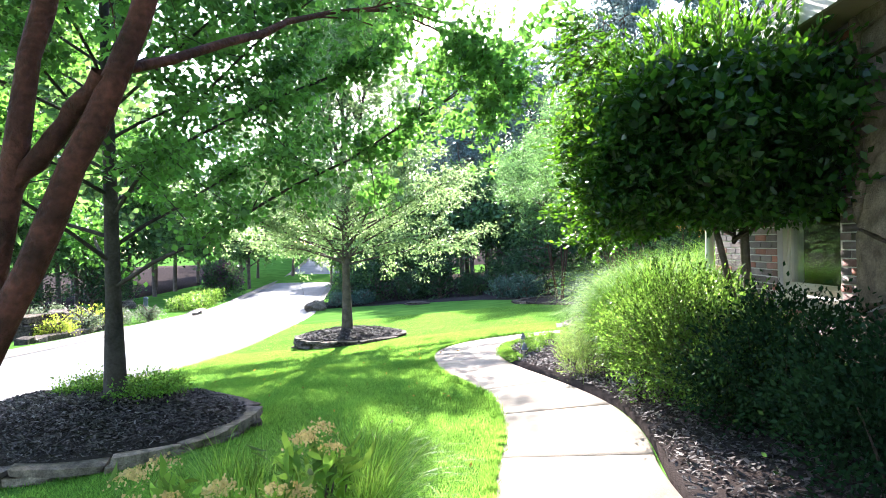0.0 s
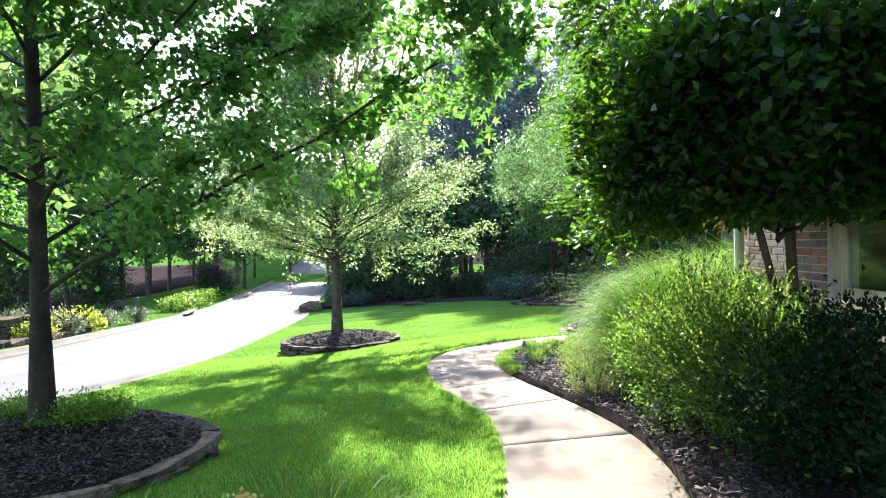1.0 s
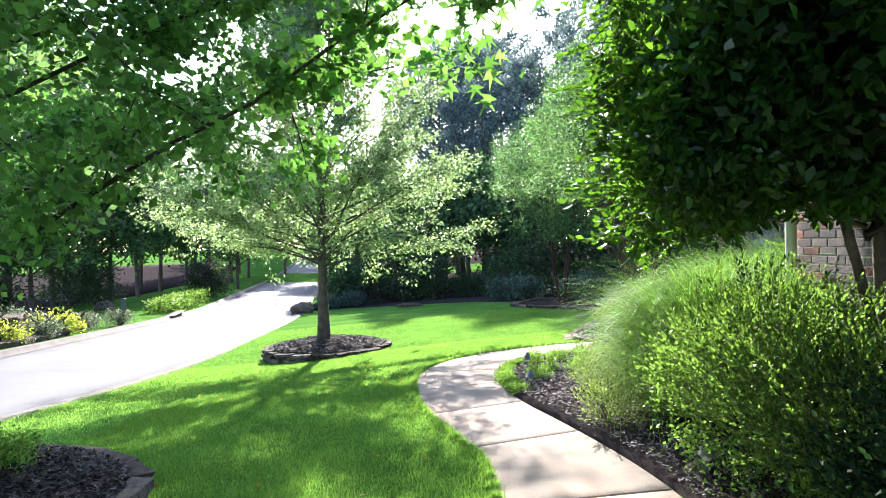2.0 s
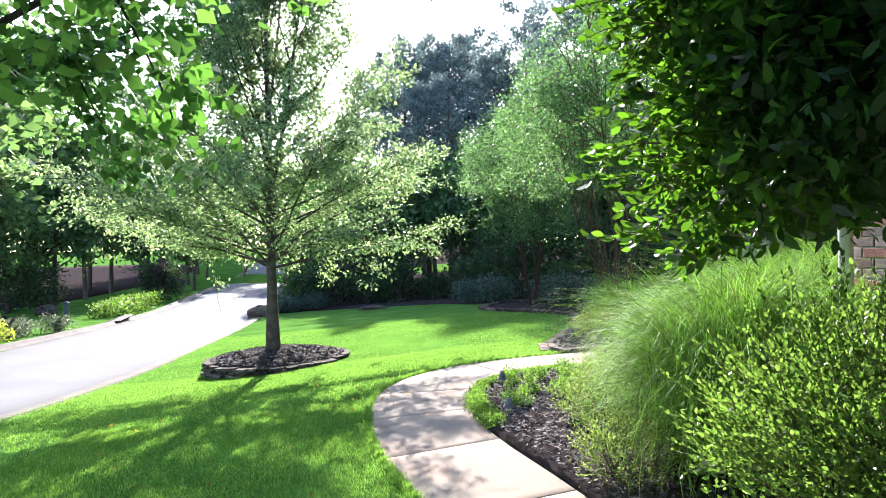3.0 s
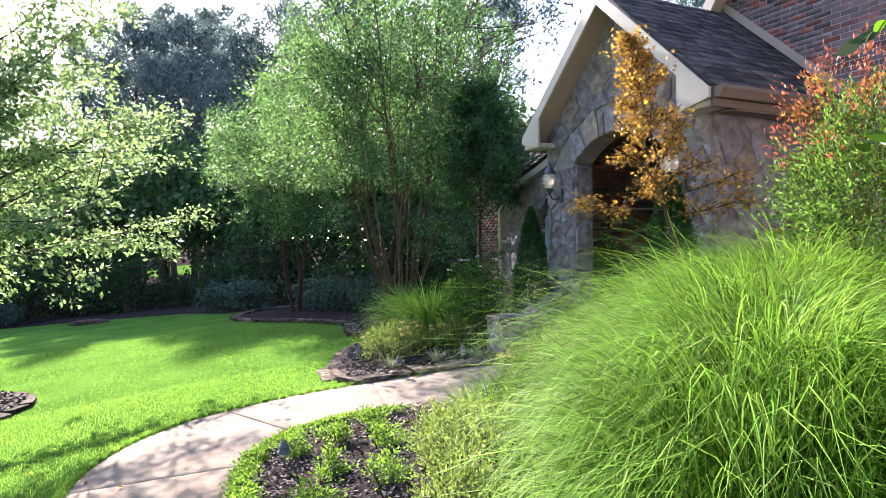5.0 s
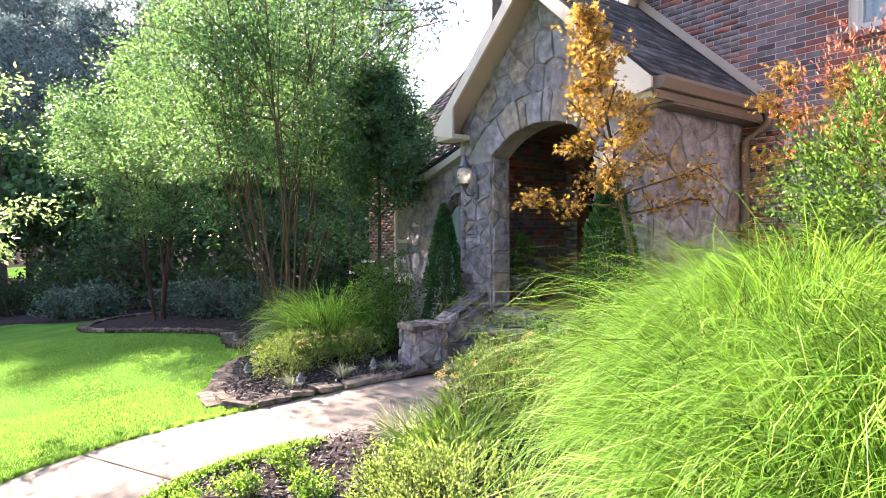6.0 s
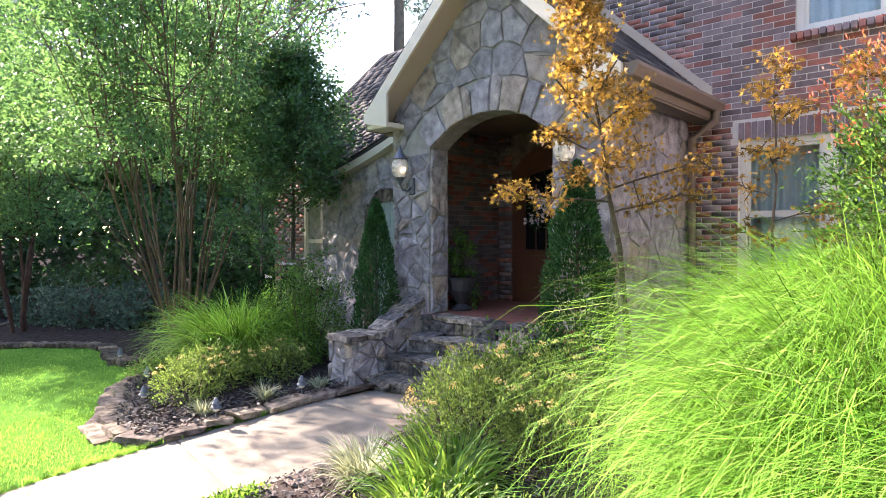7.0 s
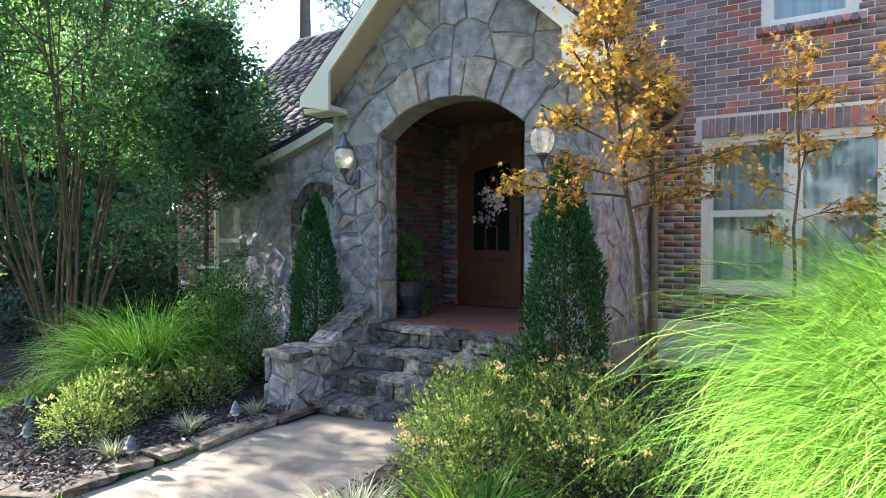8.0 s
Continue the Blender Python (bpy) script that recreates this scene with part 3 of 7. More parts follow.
def nearest(edge, p):
    return edge[np.argmin(((edge[None] - p[:, None]) ** 2).sum(2), axis=1)]


for s0, s1 in zip(np.concatenate([[0], cuts]), np.concatenate([cuts, [run[-1]]])):
    s = np.concatenate([[s0 + 0.004, s0 + 0.012], np.linspace(s0 + 0.1, s1 - 0.1, 11), [s1 - 0.012, s1 - 0.004]])
    m = np.stack([np.interp(s, run, mid_line[:, j]) for j in range(2)], 1)
    a, b = nearest(fine_l, m), nearest(fine_r, m)
    if s0 == 0:
        a[:2], b[:2] = LEFT_EDGE[0], RIGHT_EDGE[0]
    if s1 == run[-1]:
        a[-2:], b[-2:] = LEFT_EDGE[-1], RIGHT_EDGE[-1]
    for e in (0, -1):
        k = 1 if e == 0 else -2
        way = (m[e] - m[k]) / (np.linalg.norm(m[e] - m[k]) + 1e-9) * 0.008
        a[e], b[e] = a[k] + way, b[k] + way
    cols = (0.0, 0.012, 0.25, 0.5, 0.75, 0.988, 1.0)
    rows = []
    for c in cols:
        p = a + (b - a) * c
        drop = 0.010 if c in (0.0, 1.0) else 0.0
        z = ground_z(p[:, 0], p[:, 1]) + 0.012 - drop
        z[0] -= 0.006
        z[-1] -= 0.006
        rows.append(np.column_stack([p, z]))
    low_a, low_b = rows[0].copy(), rows[-1].copy()
    low_a[:, 2] -= 0.1
    low_b[:, 2] -= 0.1
    v = np.stack([low_a] + rows + [low_b], 1)
    ends = [v[0].copy(), v[-1].copy()]
    for e in ends:
        e[:, 2] -= 0.09
    v = np.concatenate([ends[0][None], v, ends[1][None]])
    m, c = v.shape[:2]
    p, q = np.meshgrid(np.arange(m - 1), np.arange(c - 1), indexing="ij")
    f = np.stack([p * c + q, p * c + q + 1, (p + 1) * c + q + 1, (p + 1) * c + q], -1).reshape(-1, 4)
    part("slab", mesh_of("slab", v.reshape(-1, 3), f), CONCRETE, path)


# ---- planting beds: mulch mounds with edging stones ----
def dome(name, label, outline, rise, lift=0.03, category="planting bed", zfix=None):
    """A mulch mound over a closed outline, highest in the middle."""
    c = outline.mean(0)
    rings = np.linspace(0, 1, 9)
    v = []
    for r in rings:
        p = c + (outline - c) * r
        z = (ground_z(p[:, 0], p[:, 1]) if zfix is None else np.full(len(p), zfix)) + lift + rise * (1 - r ** 2) + (noise_at(p) * 0.02)
        v.append(np.column_stack([p, z]))
    v.append(v[-1] - np.array([0, 0, 0.15]))
    v = np.concatenate(v)
    n = len(outline)
    f = [[r * n + i, r * n + (i + 1) % n, (r + 1) * n + (i + 1) % n, (r + 1) * n + i] for r in range(9) for i in range(n)]
    return tagged(part(name, mesh_of(name, v, np.array(f)), MULCH, smooth=True), label, category, kind="structure")


def noise_at(p):
    return np.array([noise.noise(Vector((float(a) * 3.1, float(b) * 3.1, 0.3))) for a, b in p])


def stone_mesh(seed, mat):
    """An irregular split stone of unit size."""
    r = random.Random(seed)
    bm = bmesh.new()
    bmesh.ops.create_cube(bm, size=1.0)
    bmesh.ops.subdivide_edges(bm, edges=[e for e in bm.edges if abs((e.verts[0].co - e.verts[1].co).x) > 0.5], cuts=1)
    for v in bm.verts:
        v.co += Vector((r.uniform(-0.10, 0.10), r.uniform(-0.14, 0.10), r.uniform(-0.10, 0.10)))
    bmesh.ops.bevel(bm, geom=list(bm.edges), offset=0.06, segments=1, affect="EDGES")
    me = bpy.data.meshes.new("edging_stone")
    bm.to_mesh(me)
    bm.free()
    me.materials.append(mat)
    return me


STONES = [stone_mesh(i, STONE) for i in range(9)]
LEDGES = [stone_mesh(i + 20, LEDGE) for i in range(9)]
TREADS = [stone_mesh(i + 40, STEPSTONE) for i in range(9)]


def stone_row(parent, line, length, depth, height, base, courses=1, seed=1, kinds=STONES):
    """Stones laid end to end along a line of plan points, in courses; base(x, y) is the level of their foot."""
    r = random.Random(seed)
    d = np.concatenate([[0], np.cumsum(np.linalg.norm(np.diff(line, axis=0), axis=1))])
    for c in range(courses):
        s = r.uniform(0, 0.15)
        while s < d[-1] - 0.05:
            L = length * r.uniform(0.6, 1.45)
            m = min(s + L / 2, d[-1])
            x, y = np.interp(m, d, line[:, 0]), np.interp(m, d, line[:, 1])
            x2, y2 = np.interp(min(m + 0.05, d[-1]), d, line[:, 0]), np.interp(min(m + 0.05, d[-1]), d, line[:, 1])
            x1, y1 = np.interp(m - 0.05, d, line[:, 0]), np.interp(m - 0.05, d, line[:, 1])
            ang = math.degrees(math.atan2(y2 - y1, x2 - x1))
            h = height * r.uniform(0.8, 1.15)
            ob = new("edging_stone", r.choice(kinds))
            ob.parent = parent
            ob.matrix_basis = pose(x, y, base(x, y) + height * (c + 0.42), r.uniform(-5, 5), r.uniform(-4, 4), ang + r.uniform(-13, 13)) @ Matrix.Diagonal((L * 0.98, depth * r.uniform(0.8, 1.2), h, 1))
            s += L


def oval(cx, cy, rx, ry, n=48, turn=0.0, wob=0.06):
    a = np.linspace(0, 2 * np.pi, n, endpoint=False)
    w = 1 + wob * np.sin(2 * a + 1) + wob * 0.6 * np.sin(3 * a)
    x, y = rx * w * np.cos(a), ry * w * np.sin(a)
    c, s = math.cos(radians(turn)), math.sin(radians(turn))
    return np.stack([cx + x * c - y * s, cy + x * s + y * c], 1)


def chips(parent, poly, n, level, size=0.045):
    """Bark chips lying about on a bed, as loose flakes in one mesh."""
    lo, hi = poly.min(0), poly.max(0)
    p = rng.uniform(lo, hi, (n * 3, 2))
    p = p[inside(p[:, 0], p[:, 1], poly)][:n]
    z = level(p)
    q = np.column_stack([p, z + 0.008])
    k = len(q)
    a = rng.normal(size=(k, 3)) * np.array([1, 1, 0.35])
    a /= np.linalg.norm(a, axis=1)[:, None]
    b = np.cross(a, np.array([0, 0, 1.0]) + rng.normal(size=(k, 3)) * 0.35)
    b /= np.linalg.norm(b, axis=1)[:, None]
    s = (size * rng.uniform(0.4, 1.4, k))[:, None]
    w = s * rng.uniform(0.25, 0.5, k)[:, None]
    v = np.stack([q - a * s - b * w, q + a * s - b * w * 0.7, q + a * s * 0.9 + b * w, q - a * s * 0.8 + b * w], 1).reshape(-1, 3)
    part("bark_chips", mesh_of("bark_chips", v, np.arange(4 * k).reshape(k, 4)), CHIP, parent, kind="stuff")


RING_A = oval(-3.58, 5.84, 1.40, 1.19, wob=0.03)
RING_B = oval(-2.80, 16.13, 1.29, 1.09, turn=12)
A_TOP, B_TOP = 0.02, -0.74


def mound_level(outline, rise, base):
    c = outline.mean(0)
    q = outline - c
    ang = np.arctan2(q[:, 1], q[:, 0])
    o = np.argsort(ang)
    rad = lambda p: np.interp(np.arctan2(p[:, 1] - c[1], p[:, 0] - c[0]), ang[o], np.linalg.norm(q, axis=1)[o], period=2 * np.pi)
    return lambda p: base + rise * (1 - np.minimum(1, np.linalg.norm(p - c, axis=1) / rad(p)) ** 2) + noise_at(p) * 0.02 + 0.004


bed_a = dome("tree_bed", "dark bark mulch mound round a street tree", RING_A, 0.30, 0.0, zfix=A_TOP - 0.05)
chips(bed_a, RING_A, 22000, mound_level(RING_A, 0.30, A_TOP - 0.05), 0.018)
ring_closed = np.concatenate([RING_A, RING_A[:1]])
edge_a = tagged(new("stone_edging"), "low ring of flat ledge stones round a mulch mound", "stone edging", kind="structure")
stone_row(edge_a, ring_closed, 0.46, 0.24, 0.07, lambda x, y: -0.10, 1, seed=3, kinds=LEDGES)
stone_row(edge_a, ring_closed * 1.0, 0.34, 0.22, 0.10, lambda x, y: max(-0.2, gz(x, y) - 0.04), 1, seed=5, kinds=LEDGES)

bed_b = dome("tree_bed", "bark mulch mound inside a dry stone ring", RING_B, 0.18, 0.0, zfix=B_TOP + 0.0)
chips(bed_b, RING_B, 7000, mound_level(RING_B, 0.18, B_TOP), 0.03)
ring_closed = np.concatenate([RING_B, RING_B[:1]])
edge_b = tagged(new("stone_edging"), "low dry-laid ring wall of flat ledge stones", "stone edging", kind="structure")
for c in range(5):
    stone_row(edge_b, ring_closed, 0.38, 0.24, 0.066, lambda x, y: B_TOP - 0.33 + 0.068 * c, 1, seed=11 + c)

BED_1 = spline([(4.75, 12.80), (4.0, 12.92), (3.2, 13.05), (2.62, 13.12), (2.5, 13.5), (2.62, 14.25), (3.0, 15.0), (3.4, 15.9), (4.4, 16.6), (5.6, 16.4), (6.6, 15.5), (6.6, 13.5), (5.5, 13.2), (4.9, 13.0)], 90)
bed_1 = dome("door_bed", "dark mulch bed of shrubs beside the door steps", BED_1, 0.10, 0.04)
chips(bed_1, BED_1, 12000, lambda p: ground_z(p[:, 0], p[:, 1]) + 0.075 + rng.uniform(0, 0.03, len(p)), 0.024)
edge_1 = tagged(new("stone_edging"), "border of irregular flat tan ledge stones", "stone edging", kind="structure")
stone_row(edge_1, BED_1[:58], 0.36, 0.24, 0.05, lambda x, y: gz(x, y) + 0.035, 1, seed=21, kinds=LEDGES)
stone_row(edge_1, BED_1[18:52] + np.array([-0.10, -0.02]), 0.34, 0.30, 0.05, lambda x, y: gz(x, y) - 0.01, 1, seed=22, kinds=LEDGES)
stone_row(edge_1, BED_1[:20] + np.array([0.0, 0.03]), 0.30, 0.2, 0.05, lambda x, y: gz(x, y) - 0.01, 1, seed=23, kinds=LEDGES)

BED_2 = spline([(6.8, 16.6), (4.7, 16.9), (4.0, 17.6), (4.2, 18.8), (4.5, 20.3), (3.9, 22.2), (3.0, 24.2), (2.6, 26.4), (4.0, 29.0), (9, 30), (13, 26), (12, 18), (8, 16.8)], 90)
dome("wood_edge_bed", "shaded mulch bed under the crape myrtles", BED_2, 0.12, 0.03)
edge_2 = tagged(new("stone_edging"), "low border of dark ledge stones along the lawn", "stone edging", kind="structure")
stone_row(edge_2, BED_2[3:52], 0.36, 0.26, 0.09, lambda x, y: gz(x, y) + 0.01, 1, seed=31)

BED_3 = spline([(1.17, 0.5), (1.18, 2.4), (1.21, 3.3), (1.39, 4.5), (1.43, 5.4), (1.34, 6.22), (1.14, 7.22), (0.89, 8.32), (0.75, 9.2), (0.73, 10.0), (0.91, 10.74), (1.26, 11.18), (1.8, 11.38), (2.4, 11.3), (3.0, 11.18),
                (4.0, 11.23), (4.7, 11.23), (5.4, 10.6), (7.4, 10.3), (7.5, 7.5), (3.0, 7.4), (2.9, 1.0)], 140)
bed_3 = dome("house_bed", "dark mulch bed between the walk and the house", BED_3, 0.06, 0.05)
chips(bed_3, BED_3, 34000, lambda p: ground_z(p[:, 0], p[:, 1]) + 0.075 + rng.uniform(0, 0.025, len(p)), 0.018)
edge_3 = tagged(new("stone_edging"), "few flat edging stones along the walk", "stone edging", kind="structure")
stone_row(edge_3, spline([(2.35, 11.2), (2.75, 11.12), (3.2, 11.15)], 12), 0.26, 0.2, 0.07, lambda x, y: gz(x, y), 1, seed=41, kinds=LEDGES)

# wood floor under the trees beyond the lawn
WOOD_FLOOR = spline([(-9, 36.5), (-6.4, 38.6), (-2.3, 36.2), (1.2, 33.2), (2.9, 29.6), (6, 30), (16, 22), (60, 20), (80, 70), (40, 110), (-8, 110), (-8, 60)], 90)
dome("wood_floor", "brown leaf litter under the far trees", WOOD_FLOOR, 0.1, 0.05, "leaf litter")
BANK = spline([(-24, 40), (-21, 34), (-19, 27), (-16.5, 22), (-16, 15), (-18, 6), (-32, 4), (-60, 30), (-60, 90), (-34, 95), (-28, 62), (-27, 50), (-29, 44)], 90)
dome("wood_floor", "shaded leaf litter across the street", BANK, 0.6, 0.03, "leaf litter")


# ---- house ----
PX, PY0, PY1, PMID = 5.72, 10.42, 13.42, 11.92      # porch front, its two corners and its middle
PORCH_Z, SPRING, APEX = 0.60, 2.60, 2.93            # porch floor, arch's springing and crown
OPEN0, OPEN1 = 11.06, 12.78
EAVE_Z, SLOPE = 3.08, 0.93
RMID = 11.86
MAIN_X = 7.68


def clip(poly, nx_, ny_, d):
    """Keeps the side of a convex outline where nx*u + ny*v <= d."""
    out = []
    for (a, b), (c, e) in zip(poly, poly[1:] + poly[:1]):
        s, t = nx_ * a + ny_ * b - d, nx_ * c + ny_ * e - d
        if s <= 0:
            out.append((a, b))
        if (s < 0 < t) or (t < 0 < s):
            k = s / (s - t)
            out.append((a + (c - a) * k, b + (e - b) * k))
    return out


def area(poly):
    return 0.5 * abs(sum(a * e - c * b for (a, b), (c, e) in zip(poly, poly[1:] + poly[:1])))


def stone_plate(poly, depth, to_world, joint=0.008):
    """One wall stone: an outline drawn in by the joint, with rounded shoulders and an uneven face."""
    cx, cy = sum(p[0] for p in poly) / len(poly), sum(p[1] for p in poly) / len(poly)
    size = max(0.08, math.sqrt(area(poly)))
    rough = []
    for (a, b), (c, e) in zip(poly, poly[1:] + poly[:1]):
        rough.append((a, b))
        if math.hypot(c - a, e - b) > 0.10:
            k = random.uniform(0.35, 0.65)
            s = random.uniform(0.0, 0.09)
            mu, mv = a + (c - a) * k, b + (e - b) * k
            rough.append((mu + (cx - mu) * s, mv + (cy - mv) * s))
    poly = rough
    k0, k1 = 1 - joint / size * 2, 1 - (joint + 0.011) / size * 2
    bm = bmesh.new()
    rings = []
    for k, w in ((k0, -0.03), (k0, depth * 0.55), (k1, depth), (0.55, depth * 1.12)):
        rings.append([bm.verts.new(to_world(cx + (u - cx) * k, cy + (v - cy) * k, w + (random.uniform(-0.011, 0.011) if w > 0 else 0))) for u, v in poly])
    n = len(poly)
    for a, b in zip(rings, rings[1:]):
        for i in range(n):
            bm.faces.new((a[i], a[(i + 1) % n], b[(i + 1) % n], b[i]))
    mid = bm.verts.new(to_world(cx, cy, depth + random.uniform(0.0, 0.012)))
    for i in range(n):
        bm.faces.new((rings[-1][i], rings[-1][(i + 1) % n], mid))
    bmesh.ops.recalc_face_normals(bm, faces=bm.faces)
    return bm


def stone_field(parent, u0, u1, v0, v1, size, to_world, halves=(), avoid=None, depth=0.017, flat=1.0, seed=1, mat=WALLSTONE):
    """Random fieldstones that fill a rectangle, cut by half planes; avoid(u, v) gives a cutting line near an opening or 'out'."""
    r = random.Random(seed)
    seeds = []
    nu, nv = max(1, round((u1 - u0) / size)), max(1, round((v1 - v0) / (size * flat)))
    for i in range(-1, nu + 1):
        for j in range(-1, nv + 1):
            seeds.append((u0 + (i + 0.5 + (0.5 if j % 2 else 0) + r.uniform(-0.42, 0.42)) * (u1 - u0) / nu, v0 + (j + 0.5 + r.uniform(-0.42, 0.42)) * (v1 - v0) / nv))
    seeds = [q for q in seeds if r.random() > 0.34]
    for k, (a, b) in enumerate(seeds):
        poly = [(u0, v0), (u1, v0), (u1, v1), (u0, v1)]
        for m, (c, e) in enumerate(seeds):
            if m != k and abs(c - a) < size * 3.6 and abs(e - b) < size * 3.6:
                poly = clip(poly, c - a, e - b, ((c * c - a * a) + (e * e - b * b)) / 2)
                if len(poly) < 3:
                    break
        for h in halves:
            if len(poly) >= 3:
                poly = clip(poly, *h)
        if avoid and len(poly) >= 3:
            cu, cv = sum(p[0] for p in poly) / len(poly), sum(p[1] for p in poly) / len(poly)
            for h in avoid(cu, cv):
                if len(poly) >= 3:
                    poly = clip(poly, *h)
        if len(poly) < 3 or area(poly) < 0.0025:
            continue
        clean = [p for i, p in enumerate(poly) if (p[0] - poly[i - 1][0]) ** 2 + (p[1] - poly[i - 1][1]) ** 2 > 1e-5]
        if len(clean) >= 3:
            part("stone", stone_plate(clean, depth * r.uniform(0.6, 1.5), to_world, r.uniform(0.003, 0.009)), mat, parent)


def front(x):
    return lambda u, v, w: (x - w, u, v)


def gable_top(u):
    return EAVE_Z + SLOPE * (1.72 - abs(u - RMID)) - 0.12


ARC_R = ((OPEN1 - OPEN0) ** 2 / 4 + (APEX - SPRING) ** 2) / (2 * (APEX - SPRING))
ARC_Z = APEX - ARC_R


def arc_z(u, extra=0.0):
    q = (ARC_R + extra) ** 2 - (u - PMID) ** 2
    return ARC_Z + math.sqrt(q) if q > 0 else SPRING


porch = tagged(new("entry_porch"), "grey fieldstone entry porch with arched opening and gable", "porch", kind="structure")


# the mortar body of the front wall: two piers and the part over the arch
def wall_slice(us, bottom, top):
    bm = bmesh.new()
    cols = []
    for u in us:
        cols.append([bm.verts.new((x, u, z)) for x in (PX, PX + 0.32) for z in (bottom(u), top(u))])
    for a, b in zip(cols, cols[1:]):
        bm.faces.new((a[0], b[0], b[1], a[1]))
        bm.faces.new((a[2], a[3], b[3], b[2]))
        bm.faces.new((a[1], b[1], b[3], a[3]))
        bm.faces.new((a[0], a[2], b[2], b[0]))
    for c in (cols[0], cols[-1]):
        bm.faces.new((c[0], c[1], c[3], c[2]))
    bmesh.ops.recalc_face_normals(bm, faces=bm.faces)
    return bm


part("pier_body", wall_slice(np.linspace(PY0, OPEN0, 6), lambda u: -0.3, gable_top), MORTAR, porch)
part("pier_body", wall_slice(np.linspace(OPEN1, PY1, 6), lambda u: -0.3, gable_top), MORTAR, porch)
part("gable_body", wall_slice(np.linspace(OPEN0, OPEN1, 21), lambda u: arc_z(u), gable_top), MORTAR, porch)

rake = lambda s: (s * SLOPE, 1.0, EAVE_Z + SLOPE * 1.72 - 0.12 + s * SLOPE * RMID)
VOUSS = 0.40


def off_arch(cu, cv):
    """Cuts stones back from the ring of arch stones."""
    du, dv = cu - PMID, cv - ARC_Z
    d = math.hypot(du, dv)
    if abs(du) > (OPEN1 - OPEN0) / 2 + 0.5 or dv < 0.3 * ARC_R:
        return []
    nu, nv = du / d, dv / d
    return [(-nu, -nv, -(nu * PMID + nv * ARC_Z) - (ARC_R + VOUSS * 0.9))]


stone_field(porch, PY0, OPEN0, 0.35, SPRING - 0.05, 0.26, front(PX), flat=0.36, seed=2)
stone_field(porch, OPEN1, PY1, 0.35, SPRING - 0.05, 0.26, front(PX), flat=0.36, seed=3)
stone_field(porch, PY0, PY1, SPRING - 0.05, 5.4, 0.30, front(PX), halves=[rake(1), rake(-1)], avoid=lambda u, v: off_arch(u, v), flat=0.85, seed=6)
# arch stones, set on edge round the opening
span = math.asin((OPEN1 - OPEN0) / 2 / ARC_R)
angles = [-span + 2 * span * f for f in (0, 0.16, 0.25, 0.40, 0.47, 0.60, 0.66, 0.82, 1.0)]
for a0, a1 in zip(angles, angles[1:]):
    g = 0.006 / ARC_R
    k, k2, sk = random.uniform(0.66, 1.0), random.uniform(0.66, 1.0), random.uniform(-0.03, 0.03)
    outline = [(PMID + (ARC_R + h) * math.sin(a), ARC_Z + (ARC_R + h) * math.cos(a)) for a, h in ((a0 + g, -0.015), (a1 - g, -0.015), (a1 - g + sk * 0.3, VOUSS * k), ((a0 + a1) / 2, VOUSS * max(k, k2) * 1.04), (a0 + g + sk * 0.3, VOUSS * k2))]
    part("arch_stone", stone_plate(outline, random.uniform(0.024, 0.036), front(PX), 0.004), WALLSTONE, porch)
# side wall of the porch, towards the walk, and inner brick walls
part("side_body", box(PX + 0.32, MAIN_X, PY0, PY0 + 0.25, -0.3, EAVE_Z - 0.05), MORTAR, porch)
stone_field(porch, PX + 0.0, MAIN_X - 0.02, 0.35, EAVE_Z - 0.15, 0.33, lambda u, v, w: (u, PY0 - w, v), flat=0.7, seed=8)
part("side_body", box(PX + 0.32, MAIN_X, PY1 - 0.25, PY1, -0.3, EAVE_Z - 0.05), MORTAR, porch)
stone_field(porch, PX, MAIN_X, 0.3, EAVE_Z - 0.15, 0.36, lambda u, v, w: (u, PY1 + w, v), flat=0.7, seed=9)
stone_field(porch, PX, PX + 0.30, PORCH_Z, SPRING, 0.26, lambda u, v, w: (u, OPEN1 - w, v), flat=0.6, depth=0.02, seed=12)
part("porch_floor", box(PX - 0.05, MAIN_X, PY0 + 0.25, PY1 - 0.25, 0.3, PORCH_Z), PORCHTILE, porch)
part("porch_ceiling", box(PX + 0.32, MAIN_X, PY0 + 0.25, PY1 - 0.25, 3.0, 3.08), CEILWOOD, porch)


def brick_run(u0, u1, v0, v1, holes=(), course=0.0675, length=0.213, seed=1):
    """Centres and lengths of bricks in running bond over a rectangle, with openings left out."""
    out = []
    j = 0
    v = v0
    while v + course <= v1 + 1e-6:
        u = u0 - (length / 2 if j % 2 else 0)
        while u < u1:
            a, b = max(u, u0), min(u + length, u1)
            spans = [(a, b)]
            for h0, h1, w0, w1 in holes:
                if v + course > w0 + 0.01 and v < w1 - 0.01:
                    nxt = []
                    for s, t in spans:
                        if t <= h0 or s >= h1:
                            nxt.append((s, t))
                        else:
                            if s < h0:
                                nxt.append((s, h0))
                            if t > h1:
                                nxt.append((h1, t))
                    spans = nxt
            out += [((s + t) / 2, v + course / 2, t - s - 0.010) for s, t in spans if t - s > 0.03]
            u += length
        v += course
        j += 1
    return out


BRICK_MESH = bpy.data.meshes.new("brick")
_b = bmesh.new()
bmesh.ops.create_cube(_b, size=1.0)
bmesh.ops.bevel(_b, geom=list(_b.edges), offset=0.045, segments=1, affect="EDGES")
_b.to_mesh(BRICK_MESH)
_b.free()
BRICK_MESH.materials.append(BRICK)
CUBE_V = np.array([(x, y, z) for x in (-0.5, 0.5) for y in (-0.5, 0.5) for z in (-0.5, 0.5)])
